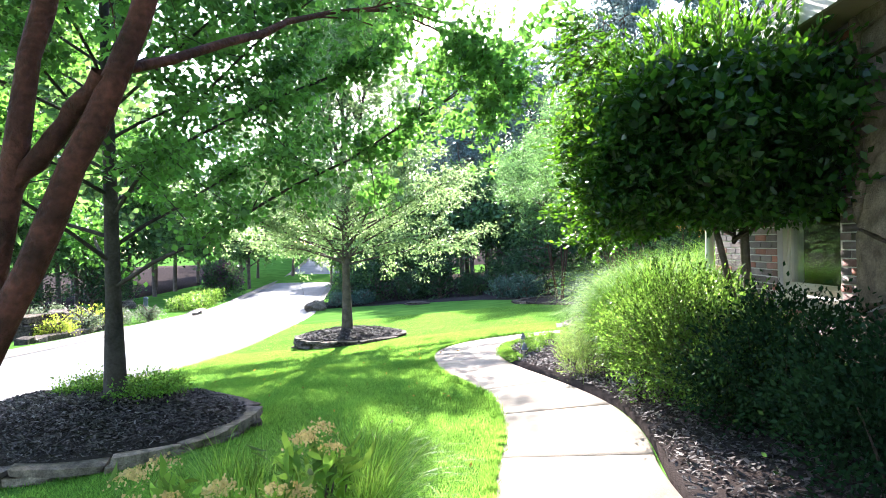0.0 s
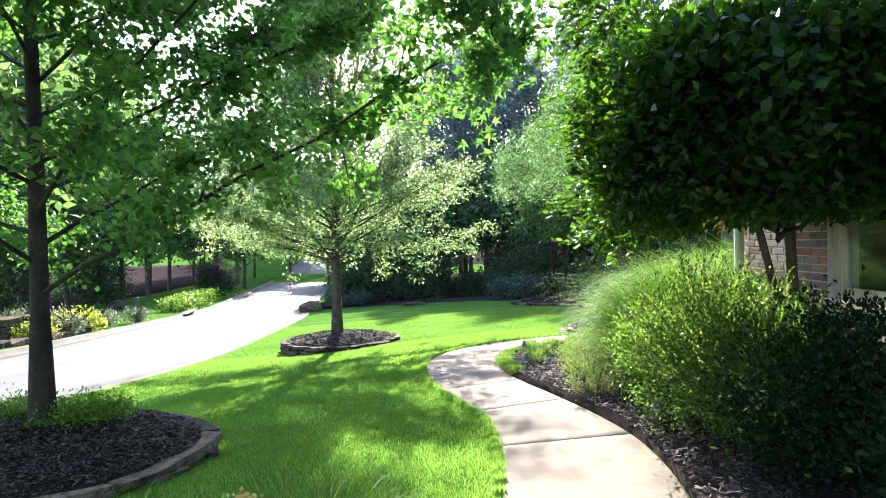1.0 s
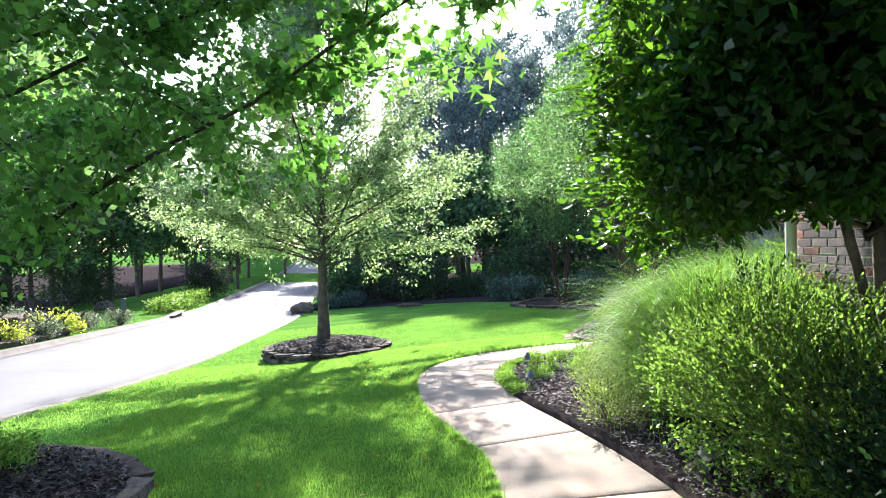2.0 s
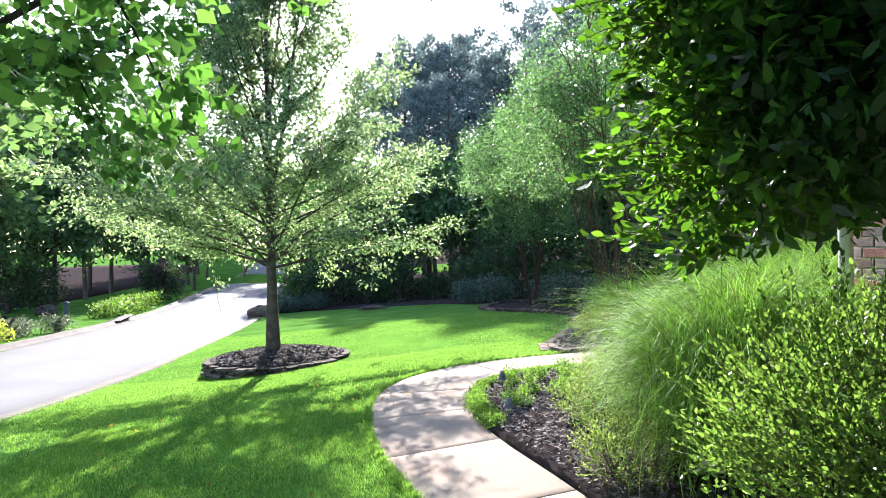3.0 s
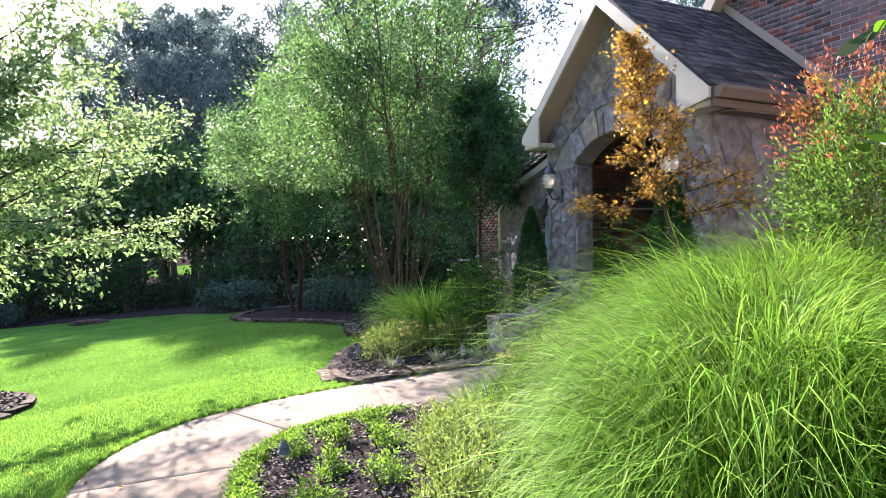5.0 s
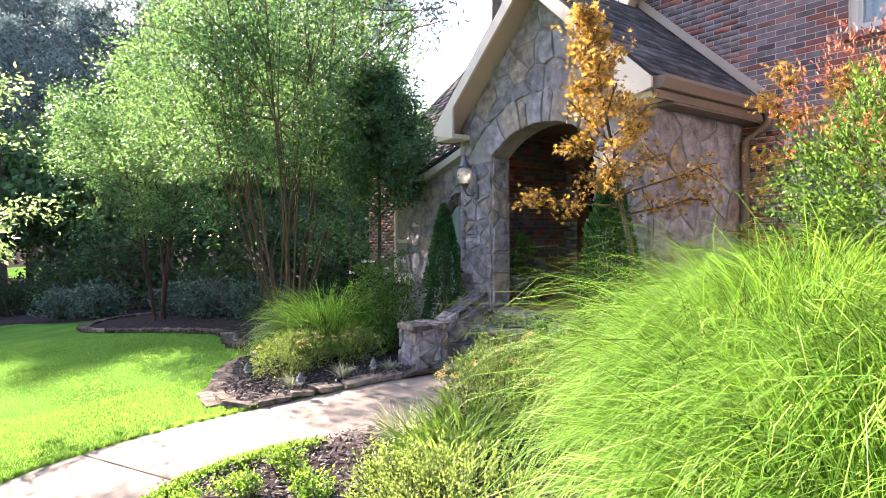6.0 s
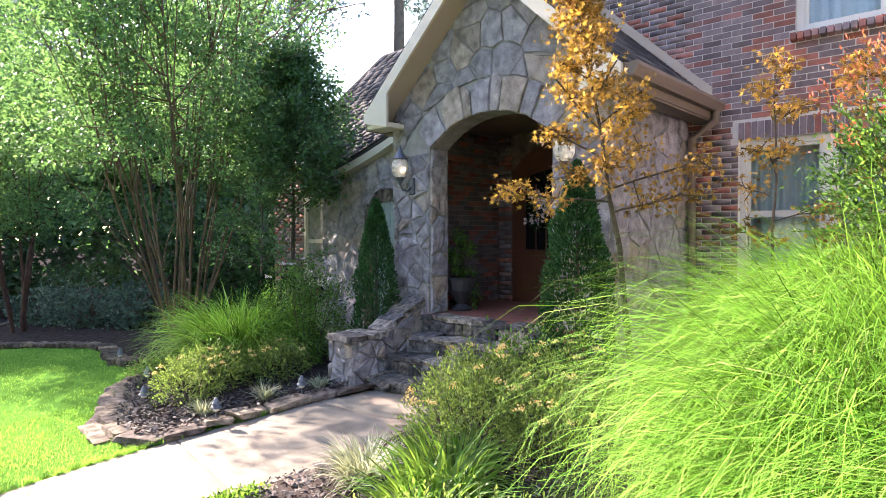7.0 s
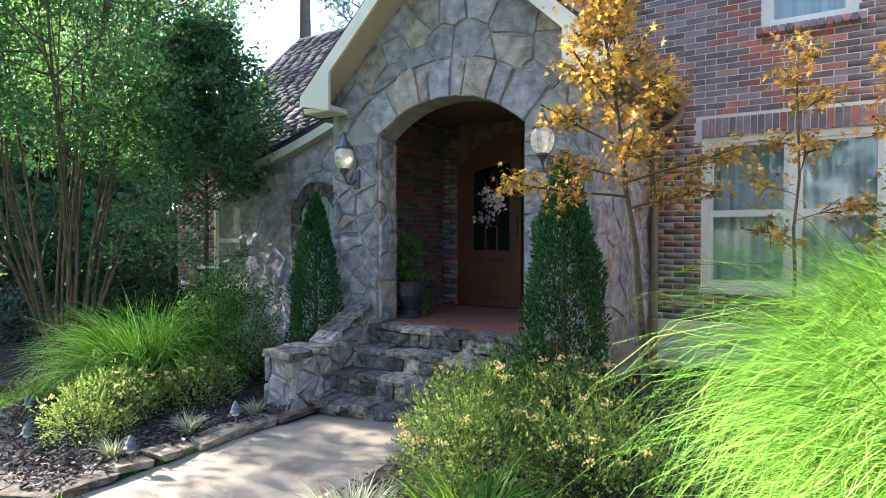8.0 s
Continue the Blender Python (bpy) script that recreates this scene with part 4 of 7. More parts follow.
CUBE_F = np.array([(0, 1, 3, 2), (4, 6, 7, 5), (0, 4, 5, 1), (2, 3, 7, 6), (0, 2, 6, 4), (1, 5, 7, 3)])


def lay_bricks(parent, bricks, place, size, singles):
    """Bricks on a wall: those for which singles(u, v) holds are objects of their own (300 at most), the rest are joined."""
    count, soup = 0, Soup()
    for u, v, L in bricks:
        m = place(u, v)
        dims = size(L)
        if singles(u, v) and count < 300:
            ob = new("brick", BRICK_MESH)
            ob.parent = parent
            ob.matrix_basis = pose(*m) @ Matrix.Diagonal((*dims, 1))
            count += 1
        else:
            soup.add(CUBE_V * np.array(dims) * rng.uniform(0.985, 1.0) + np.array(m), CUBE_F)
    if soup.n:
        part("brickwork", soup.mesh("brickwork"), BRICKS, parent, kind="stuff")


# main brick front, two storeys
wall_main = tagged(new("wall_main"), "two-storey wall of mixed red and grey brick", "brick wall", kind="structure")
LOW_W, UP_W = (7.35, 9.86, 0.95, 2.60), (8.47, 9.30, 3.66, 5.1)
main_holes = [LOW_W, UP_W]
for y0, y1, z0, z1 in ((4.0, 7.35, -0.3, 6.6), (9.86, 12.2, -0.3, 6.6), (7.35, 9.86, -0.3, 0.95), (7.35, 9.86, 2.60, 3.66), (7.35, 8.47, 3.66, 6.6), (9.30, 9.86, 3.66, 6.6), (8.47, 9.30, 5.1, 6.6)):
    part("wall_body", box(MAIN_X, MAIN_X + 0.24, y0, y1, z0, z1), BRICK_MORTAR, wall_main)
SOLDIER = (7.30, 9.92, 2.60, 2.80)
UP_SILL = (8.40, 9.36, 3.58, 3.66)
lay_bricks(wall_main, brick_run(6.0, 12.1, 0.6, 6.5, main_holes + [SOLDIER, UP_SILL]), lambda u, v: (MAIN_X + 0.009, u, v), lambda L: (0.03, L, 0.0575),
           lambda u, v: 8.5 < u < 10.45 and 2.75 < v < 4.3)
for k in range(int((SOLDIER[1] - SOLDIER[0]) / 0.0675)):
    ob = new("brick", BRICK_MESH)
    ob.parent = wall_main
    ob.matrix_basis = pose(MAIN_X + 0.010, SOLDIER[0] + 0.034 + k * 0.0675, 2.70) @ Matrix.Diagonal((0.04, 0.0575, 0.19, 1))
for k in range(int((UP_SILL[1] - UP_SILL[0]) / 0.0675)):
    ob = new("brick", BRICK_MESH)
    ob.parent = wall_main
    ob.matrix_basis = pose(MAIN_X - 0.035, UP_SILL[0] + 0.034 + k * 0.0675, 3.62, 0, 8, 0) @ Matrix.Diagonal((0.11, 0.0575, 0.075, 1))


def window(name, label, x, y0, y1, z0, z1, lights, frame_mat=WHITE, rails=1, curtain=True):
    """A timber window facing the garden: casing, posts, sashes with panes, sill, and drawn curtains behind."""
    w = tagged(new(name), label, "window", kind="structure")
    cas = 0.07
    bm = box(x + 0.05, x + 0.17, y0, y0 + cas, z0, z1)
    box(x + 0.05, x + 0.17, y1 - cas, y1, z0, z1, bm=bm)
    box(x + 0.05, x + 0.17, y0 + cas, y1 - cas, z1 - cas, z1, bm=bm)
    box(x + 0.05, x + 0.17, y0 + cas, y1 - cas, z0, z0 + cas, bm=bm)
    part("window_frame", bm, frame_mat, w)
    part("window_sill", box(x - 0.03, x + 0.05, y0 - 0.02, y1 + 0.02, z0 - 0.04, z0 + 0.015, 0.008), frame_mat, w)
    step = (y1 - y0 - 2 * cas) / lights
    for i in range(lights):
        a, b = y0 + cas + i * step, y0 + cas + (i + 1) * step
        if i:
            part("mullion", box(x + 0.055, x + 0.165, a - 0.05, a + 0.05, z0 + cas, z1 - cas), frame_mat, w)
            a += 0.05
        if i < lights - 1:
            b -= 0.05
        zs = np.linspace(z0 + cas, z1 - cas, rails + 2)
        for c, d in zip(zs, zs[1:]):
            bm = box(x + 0.07, x + 0.12, a, a + 0.035, c, d)
            box(x + 0.07, x + 0.12, b - 0.035, b, c, d, bm=bm)
            box(x + 0.07, x + 0.12, a + 0.035, b - 0.035, c, c + 0.035, bm=bm)
            box(x + 0.07, x + 0.12, a + 0.035, b - 0.035, d - 0.035, d, bm=bm)
            part("sash", bm, frame_mat, w)
            p = part("pane", box(x + 0.092, x + 0.098, a + 0.03, b - 0.03, c + 0.03, d - 0.03), GLASS, w)
            p.visible_shadow = False
    if curtain:
        n = int((y1 - y0) / 0.02)
        v = []
        for i in range(n + 1):
            yy = y0 + (y1 - y0) * i / n
            xx = x + 0.24 + 0.022 * math.sin(yy * 55) + 0.012 * math.sin(yy * 23)
            v += [(xx, yy, z0), (xx, yy, z1)]
        f = [(2 * i, 2 * i + 1, 2 * i + 3, 2 * i + 2) for i in range(n)]
        part("curtain", mesh_of("curtain", np.array(v), np.array(f)), CURTAIN, w, smooth=True)
    # dark box added behind the glass, keeps stray light out and reads unlit
    part("unlit_back", box(x + 1.6, x + 1.65, y0 - 0.6, y1 + 0.6, z0 - 0.4, z1 + 0.4), UNLIT, w)
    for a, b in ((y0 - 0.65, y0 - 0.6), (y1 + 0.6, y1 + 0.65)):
        part("unlit_side", box(x + 0.26, x + 1.65, a, b, z0 - 0.4, z1 + 0.4), UNLIT, w)
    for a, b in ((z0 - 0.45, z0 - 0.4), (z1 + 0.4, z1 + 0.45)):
        part("unlit_level", box(x + 0.26, x + 1.65, y0 - 0.65, y1 + 0.65, a, b), UNLIT, w)
    return w


window("window_1", "wide white triple window with sheer curtains", MAIN_X, *LOW_W, 3)
window("window_2", "white upstairs window with pale curtains", MAIN_X, *UP_W, 1, rails=0)


# ---- roofs ----
def roof_plane(name, p0, along, up, L, H, parent, singles=False, exposure=0.13, tab=0.30):
    """A shingled slope: a deck with courses of tabs. p0: the low corner; along, up: unit ways; L, H: its sides."""
    p0, along, up = np.array(p0), np.array(along, dtype=float), np.array(up, dtype=float)
    along, up = along / np.linalg.norm(along), up / np.linalg.norm(up)
    nrm = np.cross(along, up)
    if nrm[2] < 0:
        nrm = -nrm
    m = np.stack([along, up, nrm], 1)
    deck = (CUBE_V + 0.5) * np.array([L, H, -0.06])
    part("deck", mesh_of("deck", deck @ m.T + p0, CUBE_F), SHINGLES, parent)
    soup = Soup()
    tilt = math.atan2(0.005, exposure)
    shape = CUBE_V * np.array([tab - 0.002, exposure * 1.25, 0.004])
    c, s = math.cos(-tilt), math.sin(-tilt)
    shape = shape @ np.array([[1, 0, 0], [0, c, -s], [0, s, c]]).T
    rot = Matrix(m.tolist()).to_4x4()
    one = None
    for j in range(int(H / exposure)):
        off = random.uniform(0, tab)
        i = -1
        while off + i * tab < L:
            a, b = max(off + i * tab, 0), min(off + (i + 1) * tab, L)
            i += 1
            if b - a < 0.03:
                continue
            at = np.array([(a + b) / 2, (j + 0.5) * exposure, 0.008 + random.uniform(0, 0.002)])
            sh = shape * np.array([(b - a) / tab, 1, 1])
            if singles:
                if one is None:
                    one = mesh_of("shingle", shape, CUBE_F)
                    one.materials.append(SHINGLE)
                ob = new("shingle", one)
                ob.parent = parent
                ob.matrix_basis = Matrix.Translation(p0 + m @ at) @ rot @ Matrix.Diagonal(((b - a) / tab, 1, 1, 1))
            else:
                soup.add((sh + at) @ m.T + p0, CUBE_F)
    if soup.n:
        part("shingles", soup.mesh("shingles"), SHINGLES, parent, kind="stuff")


OVER = 0.34                                    # how far the gable hangs forward
porch_roof = tagged(new("porch_roof"), "steep grey shingled gable roof with cream barge boards", "roof", kind="structure")
half = 1.72
RUN = math.hypot(half, half * SLOPE)
up_r, up_l = (0, 1, SLOPE), (0, -1, SLOPE)
roof_plane("slope", (PX - OVER, RMID - half, EAVE_Z), (1, 0, 0), up_r, MAIN_X - PX + OVER, RUN, porch_roof, singles=True)
roof_plane("slope", (PX - OVER, RMID + half, EAVE_Z), (1, 0, 0), up_l, MAIN_X - PX + OVER + 2.0, RUN, porch_roof)
for side in (-1, 1):
    e = RMID + side * half
    board = [(e, EAVE_Z - 0.03), (e - side * half, EAVE_Z - 0.03 + half * SLOPE), (e - side * half, EAVE_Z - 0.21 + half * SLOPE), (e - side * 0.42, EAVE_Z - 0.21 + 0.42 * SLOPE), (e - side * 0.42, EAVE_Z - 0.22), (e, EAVE_Z - 0.13)]
    if side < 0:
        board = board[::-1]
    part("barge_board", prism(board, 0.035, lambda u, v, w: (PX - OVER - 0.02 + w, u, v)), TRIM, porch_roof)
    soff = [(e, EAVE_Z - 0.16), (e - side * half, EAVE_Z - 0.16 + half * SLOPE), (e - side * half, EAVE_Z - 0.19 + half * SLOPE), (e, EAVE_Z - 0.19)]
    part("soffit", prism(soff, OVER, lambda u, v, w: (PX - OVER + 0.02 + w, u, v)), SOFFIT, porch_roof)
    part("eave_return", box(PX - OVER + 0.017, PX - 0.05, min(e - side * 0.02, e - side * 0.42), max(e - side * 0.02, e - side * 0.42), EAVE_Z - 0.215, EAVE_Z - 0.15, 0.01), TRIM, porch_roof)
    part("fascia", box(PX - OVER + 0.02, MAIN_X, e - 0.015, e + 0.015, EAVE_Z - 0.22, EAVE_Z - 0.02), GUTTER, porch_roof)
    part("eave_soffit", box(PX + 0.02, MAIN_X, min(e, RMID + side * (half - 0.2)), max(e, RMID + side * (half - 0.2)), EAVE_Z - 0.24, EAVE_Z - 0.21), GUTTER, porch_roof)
gutter = thing("gutter", "tan painted metal gutter and downpipe on the porch eave", "gutter")
gy_ = RMID - half - 0.02
gut = [(gy_, EAVE_Z - 0.03), (gy_ - 0.11, EAVE_Z - 0.02), (gy_ - 0.12, EAVE_Z - 0.06), (gy_ - 0.08, EAVE_Z - 0.12), (gy_ - 0.07, EAVE_Z - 0.14), (gy_, EAVE_Z - 0.14)]
part("trough", prism(gut[::-1], MAIN_X - PX + OVER - 0.03, lambda u, v, w: (PX - OVER + 0.02 + w, u, v)), GUTTER, gutter)
soup = Soup()
soup.tube([(MAIN_X - 0.12, gy_ - 0.05, EAVE_Z - 0.14), (MAIN_X - 0.12, gy_ - 0.05, EAVE_Z - 0.24), (MAIN_X - 0.12, PY0 - 0.09, EAVE_Z - 0.42), (MAIN_X - 0.12, PY0 - 0.09, 0.15)], [0.045] * 4, 8)
part("downpipe", soup.mesh("downpipe"), GUTTER, gutter)
part("flashing", prism([(RMID - half, EAVE_Z + 0.03), (RMID, EAVE_Z + 0.03 + half * SLOPE), (RMID, EAVE_Z + 0.16 + half * SLOPE), (RMID - half, EAVE_Z + 0.16)][::-1], 0.02, lambda u, v, w: (MAIN_X - 0.04 + w, u, v)), SOFFIT, porch_roof)

# upper gable over the brick front, its barge board and roof
upper_roof = tagged(new("upper_roof"), "grey shingled upper roof with cream barge board", "roof", kind="structure")
roof_plane("slope", (MAIN_X - 0.3, 12.25, 4.45), (1, 0, 0), (0, -1, 1.3), 6.0, 5.2, upper_roof)
part("barge_board", prism([(12.25, 4.42), (8.9, 8.77), (8.9, 8.5), (12.25, 4.16)], 0.035, lambda u, v, w: (MAIN_X - 0.32 + w, u, v)), TRIM, upper_roof)
part("soffit", prism([(12.25, 4.36), (8.9, 8.7), (8.9, 8.66), (12.25, 4.32)], 0.3, lambda u, v, w: (MAIN_X - 0.28 + w, u, v)), SOFFIT, upper_roof)

wing_roof = tagged(new("wing_roof"), "dark grey hipped shingle roof of the side wing", "roof", kind="structure")
roof_plane("slope", (7.3, 13.45, 2.95), (0, 1, 0), (1, 0, 0.95), 5.4, 4.4, wing_roof)
roof_plane("slope", (6.72, 13.45, 3.46), (0, 1, -0.31), (1, 0, 0.55), 3.3, 1.5, wing_roof)
wing = tagged(new("wall_wing"), "fieldstone wing wall with a sweeping cream coping", "stone wall", kind="structure")
WX = 6.75


def swoop(u):
    q = (16.55 - u) / (16.55 - 13.42)
    return 2.36 + 0.98 * (0.55 * q + 0.45 * q * q)


GATE_Y = 14.62


def off_gate(cu, cv):
    """Cuts stones back from the surround of the gate."""
    du, dv = cu - GATE_Y, cv - 1.75
    if dv < 0.05:
        s = 1 if du > 0 else -1
        return [(-s, 0.0, -s * GATE_Y - 0.5)]
    d = math.hypot(du, dv)
    return [(-du / d, -dv / d, -(du * GATE_Y + dv * 1.75) / d - 0.5)] if d < 1.2 else []


us = np.linspace(13.42, 16.3, 14)
bm = bmesh.new()
cols = [[bm.verts.new((x, u, z)) for x in (WX, WX + 0.3) for z in (-0.5, swoop(u))] for u in us]
for a, b in zip(cols, cols[1:]):
    bm.faces.new((a[0], b[0], b[1], a[1]))
    bm.faces.new((a[2], a[3], b[3], b[2]))
    bm.faces.new((a[1], b[1], b[3], a[3]))
bm.faces.new((cols[0][0], cols[0][1], cols[0][3], cols[0][2]))
bm.faces.new((cols[-1][0], cols[-1][2], cols[-1][3], cols[-1][1]))
bmesh.ops.recalc_face_normals(bm, faces=bm.faces)
part("wall_body", bm, MORTAR, wing)
tan_s = (swoop(13.42) - swoop(16.3)) / (16.3 - 13.42)
stone_field(wing, 13.42, 16.3, 0.0, 3.3, 0.38, front(WX), avoid=off_gate, halves=[(tan_s, 1.0, swoop(16.3) + tan_s * 16.3 - 0.12)], flat=0.8, seed=15)
for a, b in zip(np.linspace(13.45, 16.6, 9)[:-1], np.linspace(13.45, 16.6, 9)[1:]):
    part("coping", prism([(a, swoop(a) - 0.02), (b, swoop(b) - 0.02), (b, swoop(b) + 0.10), (a, swoop(a) + 0.10)], 0.35, lambda u, v, w: (WX - 0.16 + w, u, v)), TRIM, wing)
gate = thing("arched_gate", "pale grey-green arched garden gate in the wing wall", "gate", WX - 0.03, GATE_Y, 0)
arch_gate = lambda q: [(-q, -0.1)] + [(q * math.cos(a), 1.75 + q * math.sin(a)) for a in np.linspace(0, math.pi, 11)][::-1] + [(q, -0.1)]
part("panel", prism(arch_gate(0.34), 0.025, lambda u, v, w: (w, u, v)), TEAL, gate)
for k in range(-2, 3):
    part("board", box(-0.018, 0.0, 0.128 * k - 0.06, 0.128 * k + 0.06, -0.1, 1.75 + math.sqrt(0.1156 - (0.128 * k) ** 2) - 0.05, 0.004), TEAL, gate)
part("latch", box(-0.04, -0.018, 0.2, 0.24, 0.95, 1.08, 0.006), IRON, gate)
for k, a in enumerate(np.linspace(0.08, math.pi - 0.08, 9)):
    ob = new("arch_stone", STONES[k])
    ob.parent = wing
    ob.matrix_basis = Matrix.Translation((WX - 0.02, GATE_Y + 0.43 * math.cos(a), 1.75 + 0.43 * math.sin(a))) @ Matrix.Rotation(a, 4, "X") @ Matrix.Diagonal((0.09, 0.19, 0.17, 1))
for s in (-1, 1):
    for k in range(5):
        ob = new("jamb_stone", STONES[(k * 2 + s) % 9])
        ob.parent = wing
        ob.matrix_basis = pose(WX - 0.02, GATE_Y + s * 0.43, 0.02 + 0.36 * k) @ Matrix.Diagonal((0.09, 0.19, 0.37, 1))
wall_side = tagged(new("wall_side"), "brick wall of the side wing with a green-trimmed window", "brick wall", kind="structure")
# darker mortar than the brick front's, stands in for shade on this wall
part("wall_body", box(7.5, 7.7, 16.4, 19.0, -0.5, 3.0), MORTAR, wall_side)
lay_bricks(wall_side, brick_run(16.4, 19.0, 0.3, 2.95, [(16.9, 17.9, 0.6, 2.3)]), lambda u, v: (7.513, u, v), lambda L: (0.03, L, 0.0575), lambda u, v: False)
window("window_3", "small window with pale trim in the side wing", 7.42, 16.9, 17.9, 0.6, 2.3, 1, TRIM, 1, False)

# inner porch: brick side wall, back wall, double door
inner = tagged(new("wall_inner"), "dark brick walls inside the entry porch", "brick wall", kind="structure")
lay_bricks(inner, brick_run(PX + 0.33, MAIN_X - 0.1, PORCH_Z + 0.01, 2.98), lambda u, v: (u, PY1 - 0.256, v), lambda L: (L, 0.03, 0.0575), lambda u, v: True)
back_x = MAIN_X - 0.1
lay_bricks(inner, brick_run(PY0 + 0.27, PY1 - 0.27, PORCH_Z + 0.01, 2.98, [(PMID - 0.98, PMID + 0.98, 0, 2.93)]), lambda u, v: (back_x, u, v), lambda L: (0.03, L, 0.0575), lambda u, v: False)
# dark body, stands in for dim brick round the door
part("wall_body", box(back_x + 0.01, MAIN_X, PY0 + 0.25, PY1 - 0.25, PORCH_Z, 3.0), SHADED_BROWNSTONE, inner)

door = tagged(new("door_1"), "arched double front door of dark red wood with glass", "door", kind="structure")
dx = back_x - 0.06


def arch_panel(y0, y1, z0, zs, rise, depth, x, n=9):
    """A plate with an arched head, part of a wide arch about the door's middle."""
    W = 0.98
    top = lambda u: zs + rise * math.sqrt(max(0.0, 1 - ((u - PMID) / W) ** 2))
    us_ = np.linspace(y0, y1, n)
    return prism([(y0, z0)] + [(u, top(u)) for u in us_] + [(y1, z0)], depth, lambda u, v, w: (x + depth - w, u, v))


part("door_case", arch_panel(PMID - 0.96, PMID + 0.96, PORCH_Z, 2.35, 0.5, 0.04, dx + 0.03), DOORWOOD, door)
for s in (-1, 1):
    y0, y1 = (PMID + 0.012, PMID + 0.84) if s > 0 else (PMID - 0.84, PMID - 0.012)
    leafo = part("door_leaf", arch_panel(y0, y1, PORCH_Z + 0.03, 2.3, 0.42, 0.045, dx - 0.02), DOORWOOD, door)
    gl = part("door_glass", arch_panel(y0 + 0.16, y1 - 0.16, PORCH_Z + 0.75, 2.1, 0.36, 0.012, dx - 0.032), DOORGLASS, leafo, "dark glass")
    part("panel_mould", box(dx - 0.04, dx - 0.02, y0 + 0.14, y1 - 0.14, PORCH_Z + 0.15, PORCH_Z + 0.62, 0.008), DOORWOOD, leafo)
    for k in (1, 2):
        yy = y0 + 0.16 + (y1 - y0 - 0.32) * k / 3
        part("glazing_bar", box(dx - 0.045, dx - 0.032, yy - 0.01, yy + 0.01, PORCH_Z + 0.75, 2.25), DOORWOOD, leafo)
    part("door_handle", box(dx - 0.08, dx - 0.02, PMID + s * 0.06 - 0.012, PMID + s * 0.06 + 0.012, PORCH_Z + 0.95, PORCH_Z + 1.2, 0.008), IRON, leafo, "dark iron pull handle")
wreath = thing("wreath", "wreath of white and cream flowers on the front door", "wreath", dx - 0.07, PMID + 0.43, 1.88)
p, o = cloud((0, 0, 0), (0.05, 0.22, 0.30), 420, 16, 0.05)
part("greenery", leaf_mesh("greenery", p, 0.06, out=o), SHADED_LEAF, wreath, kind="stuff")
p, o = cloud((-0.04, 0, 0), (0.04, 0.19, 0.27), 260, 9, 0.035)
part("blossom", leaf_mesh("blossom", p, 0.05, out=o, wide=0.9), FLOWER, wreath, kind="stuff")

# stone steps, cheek wall with pier
steps = tagged(new("steps"), "four dark ledge-stone entry steps with rough edges", "steps", kind="structure")
for i, (x0, z1) in enumerate(((4.68, 0.02), (4.98, 0.21), (5.27, 0.405))):
    part("step_body", box(x0 + 0.05, PX - 0.02, 11.05, 12.78, -0.25, z1 - 0.045), MORTAR, steps)
part("step_body", box(PX - 0.06, PX + 0.1, 10.95, 12.80, -0.2, PORCH_Z - 0.045), MORTAR, steps)
r = random.Random(5)
for i, (x0, z1, d) in enumerate(((4.68, 0.02, 0.34), (4.98, 0.21, 0.34), (5.27, 0.405, 0.34), (5.54, PORCH_Z + 0.004, 0.26))):
    y = 11.0
    while y < 12.74:
        w = min(r.uniform(0.15, 0.32), 12.78 - y)
        ob = new("tread_stone", r.choice(TREADS))
        ob.parent = steps
        ob.matrix_basis = pose(x0 + d / 2 + r.uniform(-0.035, 0.025), y + w / 2, z1 - 0.026 + r.uniform(-0.009, 0.009), r.uniform(-3, 3), r.uniform(-3, 3), 90 + r.uniform(-11, 11)) @ Matrix.Diagonal((w * 1.02, d, 0.055, 1))
        y += w
    y = 11.0
    while y < 12.74:
        w = min(r.uniform(0.10, 0.24), 12.78 - y)
        ob = new("riser_stone", r.choice(TREADS))
        ob.parent = steps
        ob.matrix_basis = pose(x0 + 0.075 + r.uniform(-0.025, 0.015), y + w / 2, z1 - 0.125, 0, r.uniform(-6, 6), 90 + r.uniform(-9, 9)) @ Matrix.Diagonal((w * 1.0, 0.10, 0.125, 1))
        y += w
cheek = tagged(new("cheek_wall"), "stone pier and sloping side wall beside the steps", "stone wall", kind="structure")
CZ = 0.47
part("pier_body", box(4.52, 4.94, 12.80, 13.16, -0.3, CZ - 0.06), MORTAR, cheek)
stone_field(cheek, 12.78, 13.18, -0.16, CZ - 0.06, 0.2, front(4.52), flat=0.6, depth=0.03, seed=31)
stone_field(cheek, 4.50, 4.96, -0.16, CZ - 0.06, 0.2, lambda u, v, w: (u, 12.80 - w, v), flat=0.6, depth=0.03, seed=32)
for k, (a, b) in enumerate(((4.46, 4.74), (4.75, 4.99))):
    ob = new("cap_stone", TREADS[k + 3])
    ob.parent = cheek
    ob.matrix_basis = pose((a + b) / 2, 12.98, CZ - 0.03, 0, 0, 0) @ Matrix.Diagonal((b - a, 0.44, 0.06, 1))
slope_line = lambda x: CZ - 0.03 + max(0.0, (x - 4.95)) * 0.48
part("wall_body", prism([(4.94, -0.3), (PX, -0.3), (PX, slope_line(PX) - 0.05), (4.94, slope_line(4.94) - 0.05)], 0.28, lambda u, v, w: (u, 12.84 + w, v)), MORTAR, cheek)
stone_field(cheek, 4.96, PX, -0.2, 0.85, 0.22, lambda u, v, w: (u, 12.84 - w, v), halves=[(-0.48, 1.0, CZ - 0.10 - 4.95 * 0.48)], flat=0.6, depth=0.03, seed=33)
